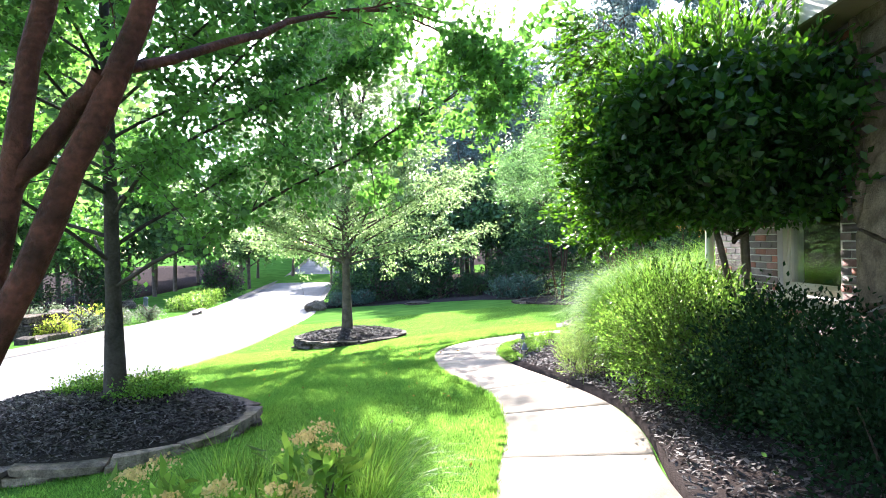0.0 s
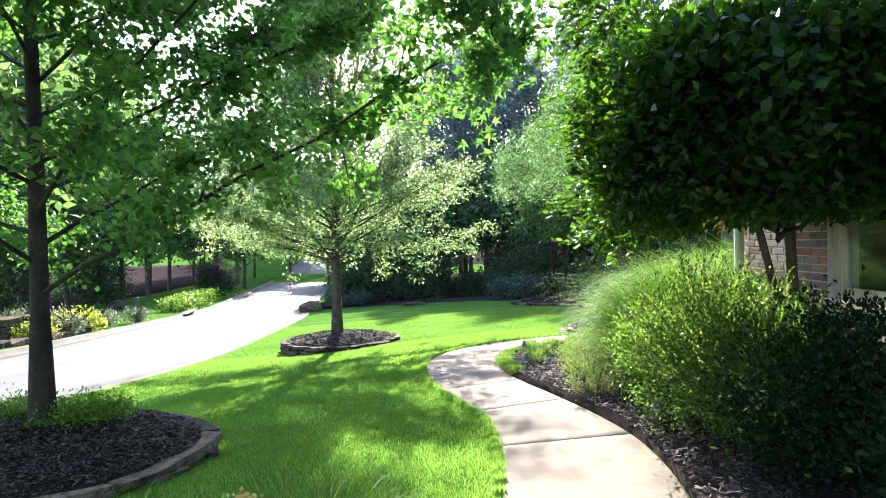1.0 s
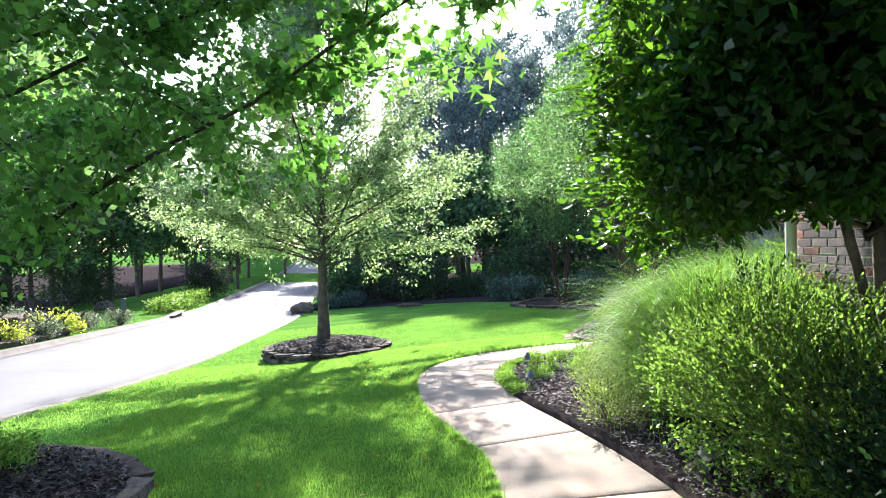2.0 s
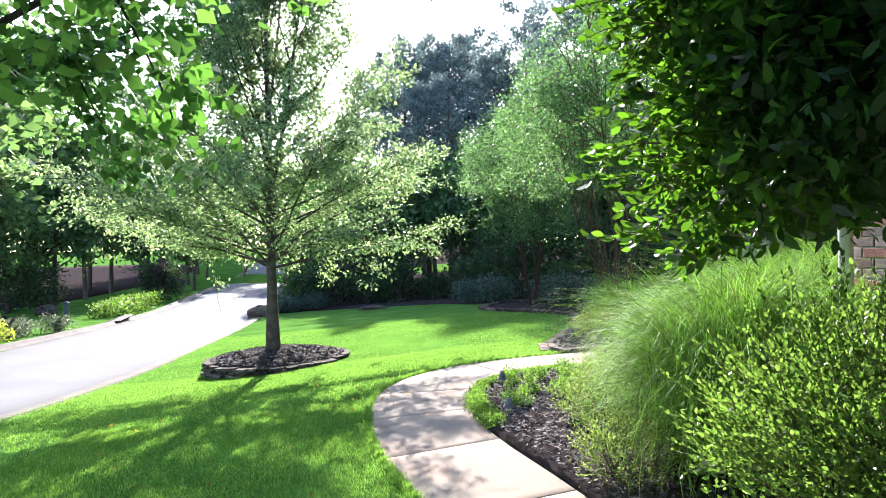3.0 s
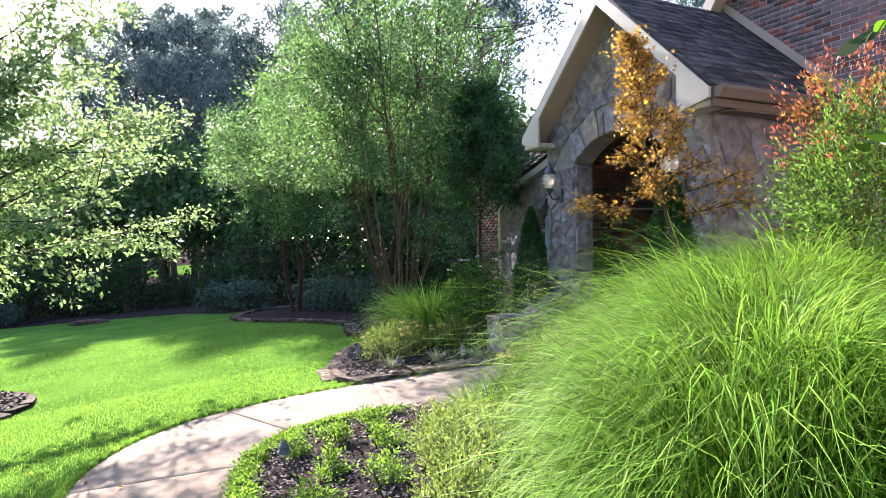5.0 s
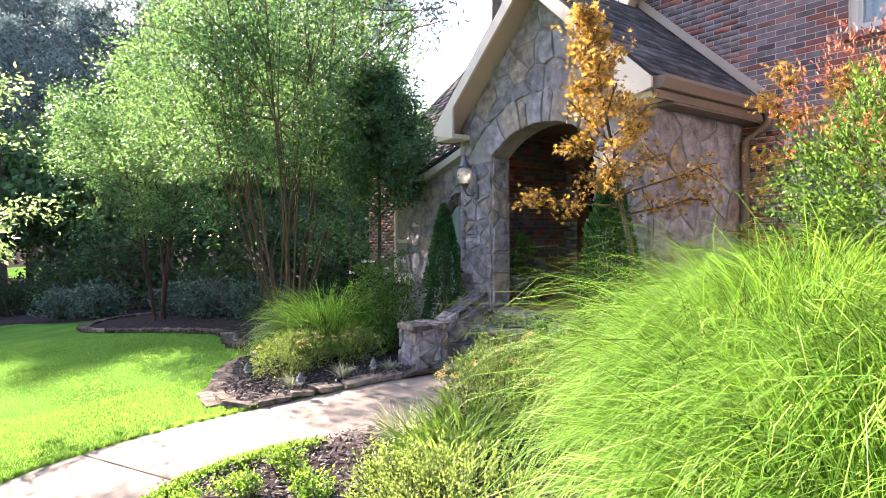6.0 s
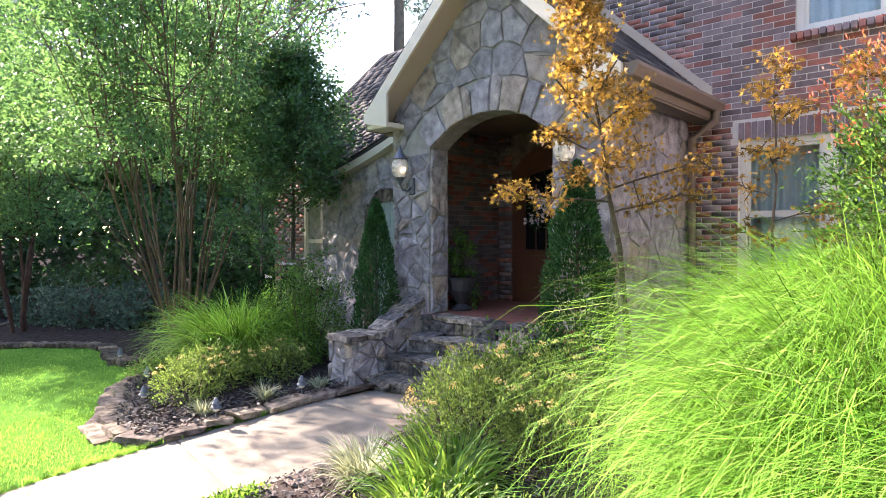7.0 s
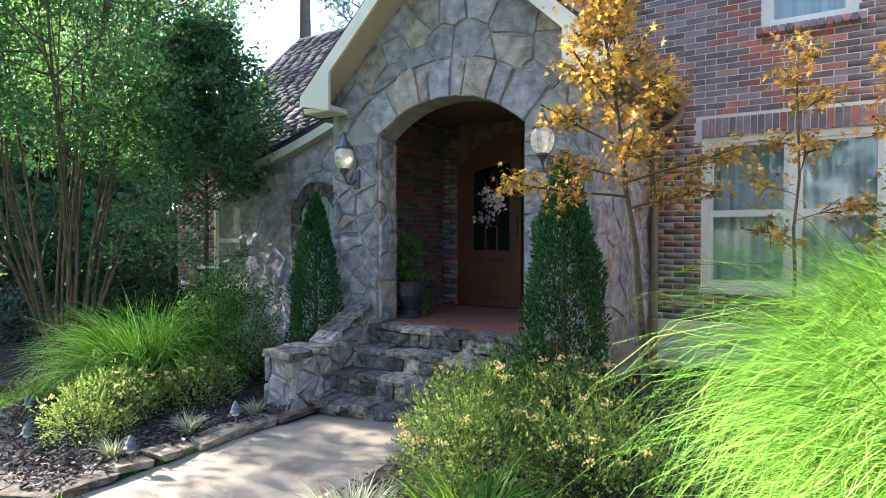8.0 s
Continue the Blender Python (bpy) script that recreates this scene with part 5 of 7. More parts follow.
for k in range(4):
    xa = 5.08 + k * 0.17
    ob = new("cap_stone", TREADS[k])
    ob.parent = cheek
    ob.matrix_basis = pose(xa, 12.97, slope_line(xa) - 0.0, 0, -26, 0) @ Matrix.Diagonal((0.21, 0.30, 0.06, 1))


# lanterns either side of the arch
def wall_lantern(y):
    t = thing("wall_lantern", "dark metal carriage lantern with clear glass on stone pier", "wall lantern", PX - 0.27, y, 2.36, "porch lanterns")
    part("cap", lathe([(0.105, 0.12), (0.11, 0.135), (0.085, 0.17), (0.05, 0.22), (0.025, 0.26), (0.018, 0.29), (0.022, 0.305), (0.006, 0.33)], 12), IRON, t)
    g = part("globe", lathe([(0.055, -0.13), (0.092, -0.09), (0.116, -0.03), (0.12, 0.03), (0.108, 0.085), (0.085, 0.12)], 18), GLINTGLASS, t, "clear seeded glass globe with sun glint in its colour", smooth=True)
    g.visible_shadow = False
    part("base", lathe([(0.01, -0.24), (0.022, -0.21), (0.035, -0.18), (0.06, -0.15), (0.065, -0.125)], 12), IRON, t)
    part("candle", lathe([(0.014, -0.12), (0.014, 0.0), (0.008, 0.03)], 8), WHITE, g)
    for k in range(6):
        a = k * math.pi / 3
        s_ = Soup()
        s_.tube([(0.058 * math.cos(a), 0.058 * math.sin(a), -0.13), (0.122 * math.cos(a), 0.122 * math.sin(a), 0.0), (0.09 * math.cos(a), 0.09 * math.sin(a), 0.125)], [0.004] * 3, 4)
        part("cage_rib", s_.mesh("cage_rib"), IRON, g)
    s_ = Soup()
    s_.tube([(0, 0, -0.22), (0.05, 0, -0.30), (0.14, 0, -0.31), (0.21, 0, -0.25), (0.27, 0, -0.22)], [0.012] * 5, 6)
    part("bracket", s_.mesh("bracket"), IRON, t)
    t.scale = (0.88, 0.86, 0.86)
    t.location.x += 0.03
    part("back_plate", box(0.20, 0.275, -0.05, 0.05, -0.36, -0.12, 0.01), IRON, t)
    return t


wall_lantern(13.05)
wall_lantern(10.78)

# planter inside the porch
planter = thing("planter", "dark urn planter with a small clipped ivy cone", "potted plant", 6.25, 12.74, PORCH_Z)
part("urn", lathe([(0.13, 0.0), (0.14, 0.03), (0.07, 0.08), (0.09, 0.13), (0.17, 0.26), (0.19, 0.38), (0.21, 0.42), (0.18, 0.42), (0.16, 0.38)], 16), POT, planter)
p, o = cloud((0, 0, 0.72), (0.15, 0.15, 0.36), 900, 40, 0.035)
part("ivy", leaf_mesh("ivy", p, 0.045, out=o), SHRUBLEAF, planter)
p = np.column_stack([rng.normal(size=160) * 0.03 + 0.08, rng.normal(size=160) * 0.03 - 0.15, rng.uniform(0.05, 0.5, 160)])
part("trailing_ivy", leaf_mesh("trailing_ivy", p, 0.045, droop=0.8), SHRUBLEAF, planter)

# near wing along the walk
WNX = 3.05
wall_near = tagged(new("wall_near"), "brick wing wall beside the walk, stone toward its end", "brick wall", kind="structure")
NEAR_W = (4.86, 5.80, 1.10, 2.55)
for y0, y1, z0, z1 in ((-6, 4.86, -0.2, 3.4), (5.80, 7.17, -0.2, 3.4), (4.86, 5.80, -0.2, 1.10), (4.86, 5.80, 2.55, 3.4)):
    part("wall_body", box(WNX, WNX + 0.25, y0, y1, z0, z1), BRICK_MORTAR, wall_near)
part("wall_return", box(WNX + 0.25, MAIN_X, 6.92, 7.17, -0.2, 3.4), BRICK_MORTAR, wall_near)
lay_bricks(wall_near, brick_run(4.62, 7.17, 0.3, 3.35, [NEAR_W, (4.8, 5.86, 1.02, 1.10)]), lambda u, v: (WNX + 0.009, u, v), lambda L: (0.03, L, 0.0575), lambda u, v: u > 5.6 and 0.9 < v < 2.5)
# darker stone than the porch's: this wall's shade is in its colour
stone_field(wall_near, 1.0, 4.60, 0.0, 3.35, 0.42, front(WNX - 0.03), flat=0.6, depth=0.04, seed=51, mat=SHADED_BROWNSTONE)
window("window_4", "white sash window in the brick wing beside shrubs", WNX, *NEAR_W, 1, TRIM, 0, False)
near_roof = tagged(new("near_roof"), "shingled roof edge of the near wing with tan fascia", "roof", kind="structure")
roof_plane("slope", (WNX - 0.35, -6, 3.42), (0, 1, 0), (1, 0, 0.9), 13.5, 4.5, near_roof)
part("fascia", box(WNX - 0.37, WNX - 0.33, -6, 7.5, 3.25, 3.42), TRIM, near_roof)
part("eave_soffit", box(WNX - 0.33, WNX, -6, 7.3, 3.25, 3.28), SOFFIT, near_roof)
pipe = thing("downpipe", "pale metal downpipe at the corner of the brick wing", "downpipe")
soup = Soup()
soup.tube([(WNX - 0.10, 7.09, 3.25), (WNX - 0.10, 7.09, 0.1)], [0.045] * 2, 8)
part("pipe", soup.mesh("pipe"), WHITE, pipe)
part("bracket", box(WNX - 0.15, WNX, 7.03, 7.15, 2.0, 2.03), WHITE, pipe)


# ---- trees ----
tree("street_tree", "young maple with dense green crown in a mulch ring", -3.25, 5.7, 0.2, 8.2, 0.078, 58, 3.0, 1.05, DARKBARK, MAPLE, 145000, 0.066, wide=0.8, leaf_floor=1.02, rise=0.36, rise_top=1.1, lift=0.35,
     lift_low=-0.12, shape=1.6, jitter=0.10, clump=7, twigs=9, droop=0.35, level=0.7, tier=0.6)
tree("lawn_tree", "airy young maple with upswept limbs in a stone ring", -2.9, 16.1, -0.65, 10.8, 0.115, 100, 3.6, 1.75, BARK, MAPLE_B, 140000, 0.08, leaf_floor=1.3, reach_bias=(-0.16, 0.08), rise=0.3, rise_top=1.9, crowd=1.35, lift=0.35,
     lift_low=-0.12, shape=1.2, jitter=0.13, clump=8, twigs=12, low_heavy=0.35, droop=0.35, level=0.9, tier=0.42, leaders=((0.3, 1.1, -0.3), (0.36, -0.9, 0.5), (0.46, 0.3, 0.9)))


def multi_stem(name, label, x, y, z, stems, spread, height, fork, reach, mat, leafmat, n, size, girth=0.05, crown_low=0.35, clump=5, bare=0, wide=0.55, dome_at=None, share=0.6):
    """A tree of many stems that fan out from one foot and fork into a rounded crown."""
    t = thing(name, label, "tree", x, y, z)
    pts, outs = [], []
    for i in range(stems):
        soup = Soup()
        a = i * 2.39996 + rng.normal() * 0.2
        r = spread * math.sqrt((i + 0.5) / stems)
        st = bend((0.12 * math.cos(a), 0.12 * math.sin(a), -0.1), (r * math.cos(a), r * math.sin(a), height * 0.75), height * rng.uniform(0.75, 0.95), 0.25, 0.10, 9)
        soup.tube(st, np.linspace(girth, 0.012, 9), 6)
        forks = []
        for k in range(fork):
            g = rng.uniform(crown_low, 1.0)
            b0 = np.array([np.interp(g, np.linspace(0, 1, 9), st[:, j]) for j in range(3)])
            d = np.array([math.cos(a), math.sin(a), 0.6]) * 0.6 + rng.normal(size=3) * np.array([0.8, 0.8, 0.35])
            br = bend(b0, d, reach * rng.uniform(0.5, 1.1), 0.3, 0.2, 6)
            bs = Soup()
            bs.tube(br, np.linspace(0.018, 0.004, 6), 4)
            forks.append(bs.mesh("branch"))
            pts.append(br)
            outs.append(np.repeat([br[-1] - br[0]], 6, 0))
            for w in range(3):
                tw = bend(br[rng.integers(2, 6)], rng.normal(size=3) + np.array([0, 0, 0.3]), reach * 0.4, 0, 0.2, 4)
                pts.append(tw)
                outs.append(np.repeat([tw[-1] - tw[0]], 4, 0))
        for k in range(bare):
            g = rng.uniform(0.2, 0.6)
            b0 = np.array([np.interp(g, np.linspace(0, 1, 9), st[:, j]) for j in range(3)])
            br = bend(b0, st[-1] - st[0] + rng.normal(size=3) * np.array([1.6, 1.6, 0.3]), height * 0.45, 0.3, 0.12, 7)
            bs = Soup()
            bs.tube(br, np.linspace(girth * 0.55, 0.006, 7), 5)
            forks.append(bs.mesh("branch"))
            pts.append(br[4:])
            outs.append(np.repeat([br[-1] - br[0]], 3, 0))
        stem = part("stem", soup.mesh("stem"), mat, t, smooth=True)
        for me in forks:
            part("branch", me, mat, stem)
    P, O = np.concatenate(pts), np.concatenate(outs)
    idx = rng.integers(0, len(P), n // clump)
    c = P[idx] + rng.normal(size=(len(idx), 3)) * 0.16
    p = np.repeat(c, clump, 0) + rng.normal(size=(len(c) * clump, 3)) * size * 0.9
    o = np.repeat(O[idx] / (np.linalg.norm(O[idx], axis=1)[:, None] + 1e-6), clump, 0)
    if dome_at:
        zc, r_out, r_up = dome_at
        k = int(len(p) * (1 - share))
        pd, od = cloud((0, 0, zc), (r_out, r_out, r_up), int(n * share * 1.5), 240, 0.20, shell=0.7)
        up_ = pd[:, 2] > zc - 0.25 * r_up
        inner = (p / np.array([r_out, r_out, r_up]) - np.array([0, 0, zc / r_up]))
        fit_ = ((inner ** 2).sum(1) < 1.1)[:k]
        p, o = np.concatenate([p[:k][fit_], pd[up_]]), np.concatenate([o[:k][fit_], od[up_]])
    part("crown", leaf_mesh("crown", p, size, out=o * 0.7, spread=0.7, wide=wide, level=0.6), leafmat, t)
    return t


multi_stem("crape_myrtle", "tall multi-stemmed crape myrtle with smooth tan stems", 5.2, 18.3, -0.35, 20, 2.3, 8.0, 8, 1.7, TANBARK, CRAPE, 62000, 0.075, 0.024, 0.52, 7, 2, dome_at=(4.0, 2.95, 3.8))
multi_stem("crape_myrtle", "smaller crape myrtle with brown stems at the wood edge", 4.35, 25.3, -0.85, 5, 0.9, 6.6, 9, 1.9, ROSEBARK, CRAPE, 36000, 0.085, 0.045, 0.42, 7, 0, dome_at=(4.7, 2.9, 2.3))

# near leaning tree whose boughs hang over the walk
lean_tree = thing("leaning_tree", "dark red-barked leaning tree with boughs overhead", "tree", -1.85, 1.85, 0.0)


def bough(line, r0, r1, name="bough", sides=9, k=18):
    s = Soup()
    q = spline(line, k)
    q += rng.normal(size=q.shape) * 0.005
    s.tube(q, np.linspace(r0, r1, k) * (1 + rng.normal(size=k) * 0.06), sides)
    part(name, s.mesh(name), REDBARK, lean_tree, smooth=True)
    return q


bough([(0, 0, -0.1), (0.12, 0.02, 0.6), (0.36, 0.06, 1.3), (0.62, 0.1, 1.9), (0.85, 0.12, 2.4), (1.0, 0.2, 3.1), (1.1, 0.5, 4.2), (1.0, 0.9, 5.4)], 0.051, 0.028, "trunk", 12, 34)
bough([(0.0, 0.05, -0.1), (0.2, 0.1, 1.0), (0.38, 0.1, 1.7), (0.47, 0.1, 2.2), (0.6, 0.15, 2.9), (0.5, 0.3, 4.2)], 0.043, 0.028, "trunk", 12, 30)
bough([(0.72, 0.1, 2.2), (0.58, 0.12, 2.05), (0.42, 0.1, 1.85)], 0.03, 0.035, "bough", 7, 10)
b4 = bough([(0.74, 0.1, 2.2), (1.03, 0.65, 2.5), (1.2, 1.35, 2.86), (1.6, 2.3, 3.2), (2.3, 3.4, 3.35)], 0.018, 0.008, "bough", 6, 16)
b5 = bough([(0.95, 0.2, 3.1), (1.3, 1.2, 3.6), (1.5, 1.9, 3.75), (1.45, 2.6, 3.8)], 0.03, 0.008, "bough", 6, 16)
b6 = bough([(0.6, 0.15, 2.9), (0.1, 1.0, 3.5), (-0.4, 2.0, 3.8)], 0.03, 0.008, "bough", 6, 14)
b7 = bough([(1.5, 2.1, 3.15), (1.85, 2.2, 3.0), (2.08, 2.15, 2.8), (2.15, 2.1, 2.6)], 0.008, 0.004, "bough", 5, 12)
pts = []
for b in (b4, b5, b6, b7):
    for k in range(26 if b is not b7 else 16):
        st = b[rng.integers(5, len(b))]
        tw = bend(st, rng.normal(size=3) * np.array([0.7, 0.9, 0.4]) + np.array([0.1, 0.2, -0.05]), rng.uniform(0.4, 1.0) if b is not b7 else rng.uniform(0.15, 0.35), -0.25, 0.25, 6)
        if b is b7 or (tw[:, 2] > 2.1 + 0.43 * tw[:, 1]).all():
            pts.append(tw)
soup = Soup()
for b in pts:
    soup.tube(b, np.linspace(0.007, 0.002, 6), 3)
part("twigwork", soup.mesh("twigwork"), REDBARK, lean_tree)
P = np.concatenate([b[1:] for b in pts])
idx = rng.integers(0, len(P), 1150)
p = np.repeat(P[idx] + rng.normal(size=(1150, 3)) * 0.07, 6, 0) + rng.normal(size=(6900, 3)) * 0.05
part("crown", leaf_mesh("crown", p, 0.062, droop=0.6, spread=0.8, palmate=True, level=0.8), MAPLE, lean_tree)
# unseen crown above and behind the camera, added to block sky light
p, o = cloud((1.0, -1.6, 5.0), (3.4, 2.4, 1.4), 15000, 160, 0.28, shell=0.3)
part("upper_crown", leaf_mesh("upper_crown", p, 0.10, droop=0.4, spread=0.9), MAPLE, lean_tree)
# boughs added to carry that unseen crown
for end in ((0.5, -1.2, 4.6), (2.2, -1.5, 4.9), (-0.8, -1.8, 4.8)):
    bough([(0.95, 0.2, 3.1), ((0.95 + end[0]) / 2, -0.4, 4.0), end], 0.03, 0.01, "bough", 6, 10)


# ---- laurel by the walk ----
laurel = thing("laurel_tree", "glossy dark evergreen clipped to a broad crown on two stems", "tree", 2.55, 5.45, 0.05)
for line, r0 in (([(-0.05, -0.12, -0.1), (-0.06, -0.14, 0.6), (-0.16, -0.1, 1.2), (-0.28, -0.05, 1.9), (-0.2, 0, 2.6)], 0.036), ([(0.25, 0.2, -0.1), (0.22, 0.2, 0.6), (0.12, 0.18, 1.3), (0.1, 0.15, 2.0), (0.1, 0.1, 2.9)], 0.052)):
    s = Soup()
    s.tube(spline(line, 12), np.linspace(r0, r0 * 0.6, 12), 8)
    part("stem", s.mesh("stem"), BARK, laurel, smooth=True)
s = Soup()
for k in range(30):
    a = k * 2.4
    s.tube(bend((-0.05, 0.05, rng.uniform(1.5, 2.5)), (math.cos(a), math.sin(a), rng.uniform(0.1, 0.9)), rng.uniform(0.7, 1.35), 0.2, 0.2, 6), np.linspace(0.016, 0.004, 6), 4)
part("branchwork", s.mesh("branchwork"), BARK, laurel)
p1, o1 = cloud((-0.15, -0.05, 2.6), (1.5, 1.35, 1.08), 36000, 420, 0.09, shell=0.5)
p2, o2 = cloud((-1.0, 0.0, 2.15), (0.66, 0.9, 0.7), 12000, 110, 0.08, shell=0.6)
p4 = rng.normal(size=(26000, 3))
p4 = p4 / np.linalg.norm(p4, axis=1)[:, None] * (rng.uniform(0, 1, 26000) ** 0.4)[:, None] * np.array((1.0, 1.0, 0.85)) + np.array((-0.1, 0, 2.65))
P, O = np.concatenate([p1, p2, p4[:16000]]), np.concatenate([o1, o2, np.tile([0, 0, -0.3], (16000, 1))])
keep = (P[:, 0] > -1.52) & (P[:, 0] < 0.40) & (P[:, 2] > 1.64 - 0.22 * np.clip(-P[:, 0] - 0.6, 0, 0.9)) & (P[:, 2] < np.minimum(3.05, 2.6 + 0.9 * (P[:, 0] + 1.52))) & (P[:, 1] > -0.9)
keep &= P[:, 1] < 0.06 + (P[:, 0] + 1.50) * 1.1
P, O = P[keep], O[keep]
p6, o6 = cloud((-0.15, -0.1, 2.65), (1.4, 1.1, 1.12), 66000, 420, 0.12, shell=0.4)
k6 = (p6[:, 0] > -1.42) & (p6[:, 0] < 0.4) & (p6[:, 2] > 1.72 - 0.25 * np.clip(-p6[:, 0] - 0.6, 0, 0.8)) & (p6[:, 2] < 2.95) & (p6[:, 1] < (p6[:, 0] + 1.46) * 1.1 - 0.06)
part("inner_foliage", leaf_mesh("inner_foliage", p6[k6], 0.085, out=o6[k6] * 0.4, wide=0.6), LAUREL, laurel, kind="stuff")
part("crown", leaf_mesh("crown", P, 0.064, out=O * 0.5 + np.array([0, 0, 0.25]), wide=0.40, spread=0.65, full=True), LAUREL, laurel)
u1 = rng.uniform(-0.2, 1.2, 380)
f1 = np.stack([-1.46 + 0.67 * u1 + rng.uniform(-0.05, 0.14, 380), 0.05 + 0.74 * u1 - rng.uniform(-0.05, 0.14, 380), 1.5 + 2.2 * rng.uniform(0, 1, 380) ** 0.85], 1)
w1 = np.array([-0.62, 0.70, -0.05]) + rng.normal(size=(380, 3)) * np.array([0.4, 0.45, 0.4])
ok_ = f1[:, 1] < 0.3 + (f1[:, 0] + 2.15) * 0.545
shoot, leaves_ = sprig_leaves(f1[ok_], w1[ok_], 0.29, 17, 0.050, 0.50, 0.4)
part("shoot_wood", shoot, BARK, laurel, kind="stuff")
f2, w2 = shoots_on((-0.2, 0.0, 2.72), (1.15, 0.95, 0.5), 300, 0.2, None, 0.95)
ok_ = (f2[:, 0] < 0.3) & (f2[:, 2] > 2.8) & (f2[:, 0] > -1.05 + 0.6 * (f2[:, 2] - 2.8))
shoot2, leaves2 = sprig_leaves(f2[ok_], w2[ok_] + np.array([0, 0, 0.7]), 0.42, 18, 0.058, 0.46, 0.3)
part("shoot_wood", shoot2, BARK, laurel, kind="stuff")
part("young_foliage", leaves2, LAUREL, laurel, kind="stuff")
part("young_foliage", leaves_, LAUREL, laurel, "bright young leaves on long shoots", kind="stuff")

# ---- shrubs along the walk ----
for x, y, z, rx, ry, h, n, k in ((2.0, 5.55, 0.04, 0.74, 0.62, 1.30, 11000, 170), (2.1, 4.95, 0.06, 0.58, 0.5, 1.06, 7000, 110)):
    t = shrub("walk_shrub", "sunlit loose shrub with small bright green leaves", x, y, z, rx, ry, h, SHRUBLEAF, n, 0.031, k, clump_size=0.055)
    f1, w1 = shoots_on((0, 0, h * 0.5), (rx, ry, h * 0.5), int(560 * rx), -0.5, None, 0.62)
    shoot, leaves_ = sprig_leaves(f1, w1 + np.array([0, 0, 0.6]), 0.42, 30, 0.025, 0.5, 0.12, girth=0.0022)
    part("shoot_wood", shoot, BARK, t, kind="stuff")
    part("young_foliage", leaves_, SHRUBLEAF, t, kind="stuff")
shrub("shade_shrub", "dark shaded evergreen shrub below the window", 2.35, 4.25, 0.1, 0.72, 0.75, 1.12, SHADED_LEAF, 16000, 0.038, 220, clump_size=0.08)
shrub("shade_shrub", "dark shaded evergreen shrub below the window", 2.3, 3.1, 0.12, 0.75, 0.75, 1.05, SHADED_LEAF, 15000, 0.038, 220, clump_size=0.08)
shrub("shade_shrub", "dark shaded evergreen shrub below the window", 2.55, 2.2, 0.15, 0.6, 0.7, 1.0, SHADED_LEAF, 11000, 0.038, 180, clump_size=0.08)

# ---- silver grass along the walk ----
def canopy(n, r_out, foot, top, length, width, sag, seg=5):
    """The outer blades of a mound: they leave a rounded form low inside it, arch out and hang over."""
    v, f = blades(n, 0.01, length, width, 0.3, sag, seg, droop=1.35, curl=0.35, short=0.45)
    m = 2 * (seg + 1)
    u = rng.uniform(0, 1, n)
    q = np.sqrt(u)
    mid = v.reshape(n, m, 3)
    a = np.arctan2(mid[:, -1, 1], mid[:, -1, 0]) + rng.normal(size=n) * 0.6
    at = np.stack([r_out * q * np.cos(a), r_out * q * np.sin(a), foot + (top - foot) * np.sqrt(1 - 0.92 * u)], 1)
    return (mid + at[:, None, :]).reshape(-1, 3), f


GRASSES = ((2.3, 7.2, 3000, 0.34, 1.84), (2.98, 7.86, 4300, 0.37, 1.94), (3.7, 8.04, 4600, 0.37, 2.05), (2.85, 7.0, 1500, 0.32, 1.75), (3.6, 7.7, 1400, 0.32, 1.7))
for gx_, gy_, n, rr, ln in GRASSES:
    t = grass_clump("silver_grass", "large arching clump of bright silver grass", gx_, gy_, gz(gx_, gy_), int(n * 0.75), rr, ln, 0.0027, 0.31, 2.75, TALLGRASS, "silver grass along the walk", seg=8, droop=2.2, curl=0.22, short=0.62)
    part("skirt_tuft", mesh_of("skirt_tuft", *blades(int(n * 0.7), rr * 1.2, ln * 0.70, 0.0027, 0.62, 2.3, 6, droop=2.0, curl=0.26, short=0.5)), TALLGRASS, t)
    part("canopy_tuft", mesh_of("canopy_tuft", *canopy(int(n * 1.9), ln * 0.40, 0.12, ln * 0.56, ln * 0.32, 0.0025, 2.7)), TALLGRASS, t)
grass_clump("silver_grass", "smaller arching clump of silver grass beside the steps", 4.4, 14.9, gz(4.4, 14.9), 3400, 0.26, 1.45, 0.0055, 0.62, 1.7, TALLGRASS, seg=7)

# ---- maples and nandina before the house ----
tree("japanese_maple", "golden orange lace-leaf maple in front of the porch", 4.58, 9.62, 0.0, 3.3, 0.03, 26, 0.62, 1.7, BARK, GOLD, 5400, 0.042, palmate=True, level=1.2, low_heavy=0.6, rise=0.35, rise_top=1.1, lift=0.05, lift_low=-0.3,
     lean=(-0.5, 0.26), shape=0.9, jitter=0.045, clump=6, droop=0.45, twigs=5, tier=0.3, leaf_floor=1.55)
for x, y, h, L, n in ((5.05, 8.86, 2.85, 0.38, 900), (4.95, 8.3, 2.7, 0.42, 1200)):
    tree("maple_sapling", "slender young maple with bronze and gold leaves", x, y, 0.0, h, 0.014, 12, L, 1.35, BARK, GOLD, n, 0.044, palmate=True, level=1.2, rise=0.4, lift=0.1, shape=1.2, jitter=0.03, clump=5, droop=0.4, twigs=4, tier=0.4)
nan = shrub("nandina", "tall green nandina with red-tipped young growth", 4.04, 7.82, 0.0, 0.5, 0.52, 2.3, NANDINA, 15000, 0.03, 170, clump_size=0.07, low=1.1, wide=0.35)
p, o = cloud((-0.05, 0.05, 2.2), (0.56, 0.58, 0.5), 1700, 75, 0.045, shell=0.9)
ok_ = p[:, 2] > 1.95
p, o = p[ok_], o[ok_]
f1, w1 = shoots_on((0, 0, 1.72), (0.48, 0.5, 0.66), 300, -0.4)
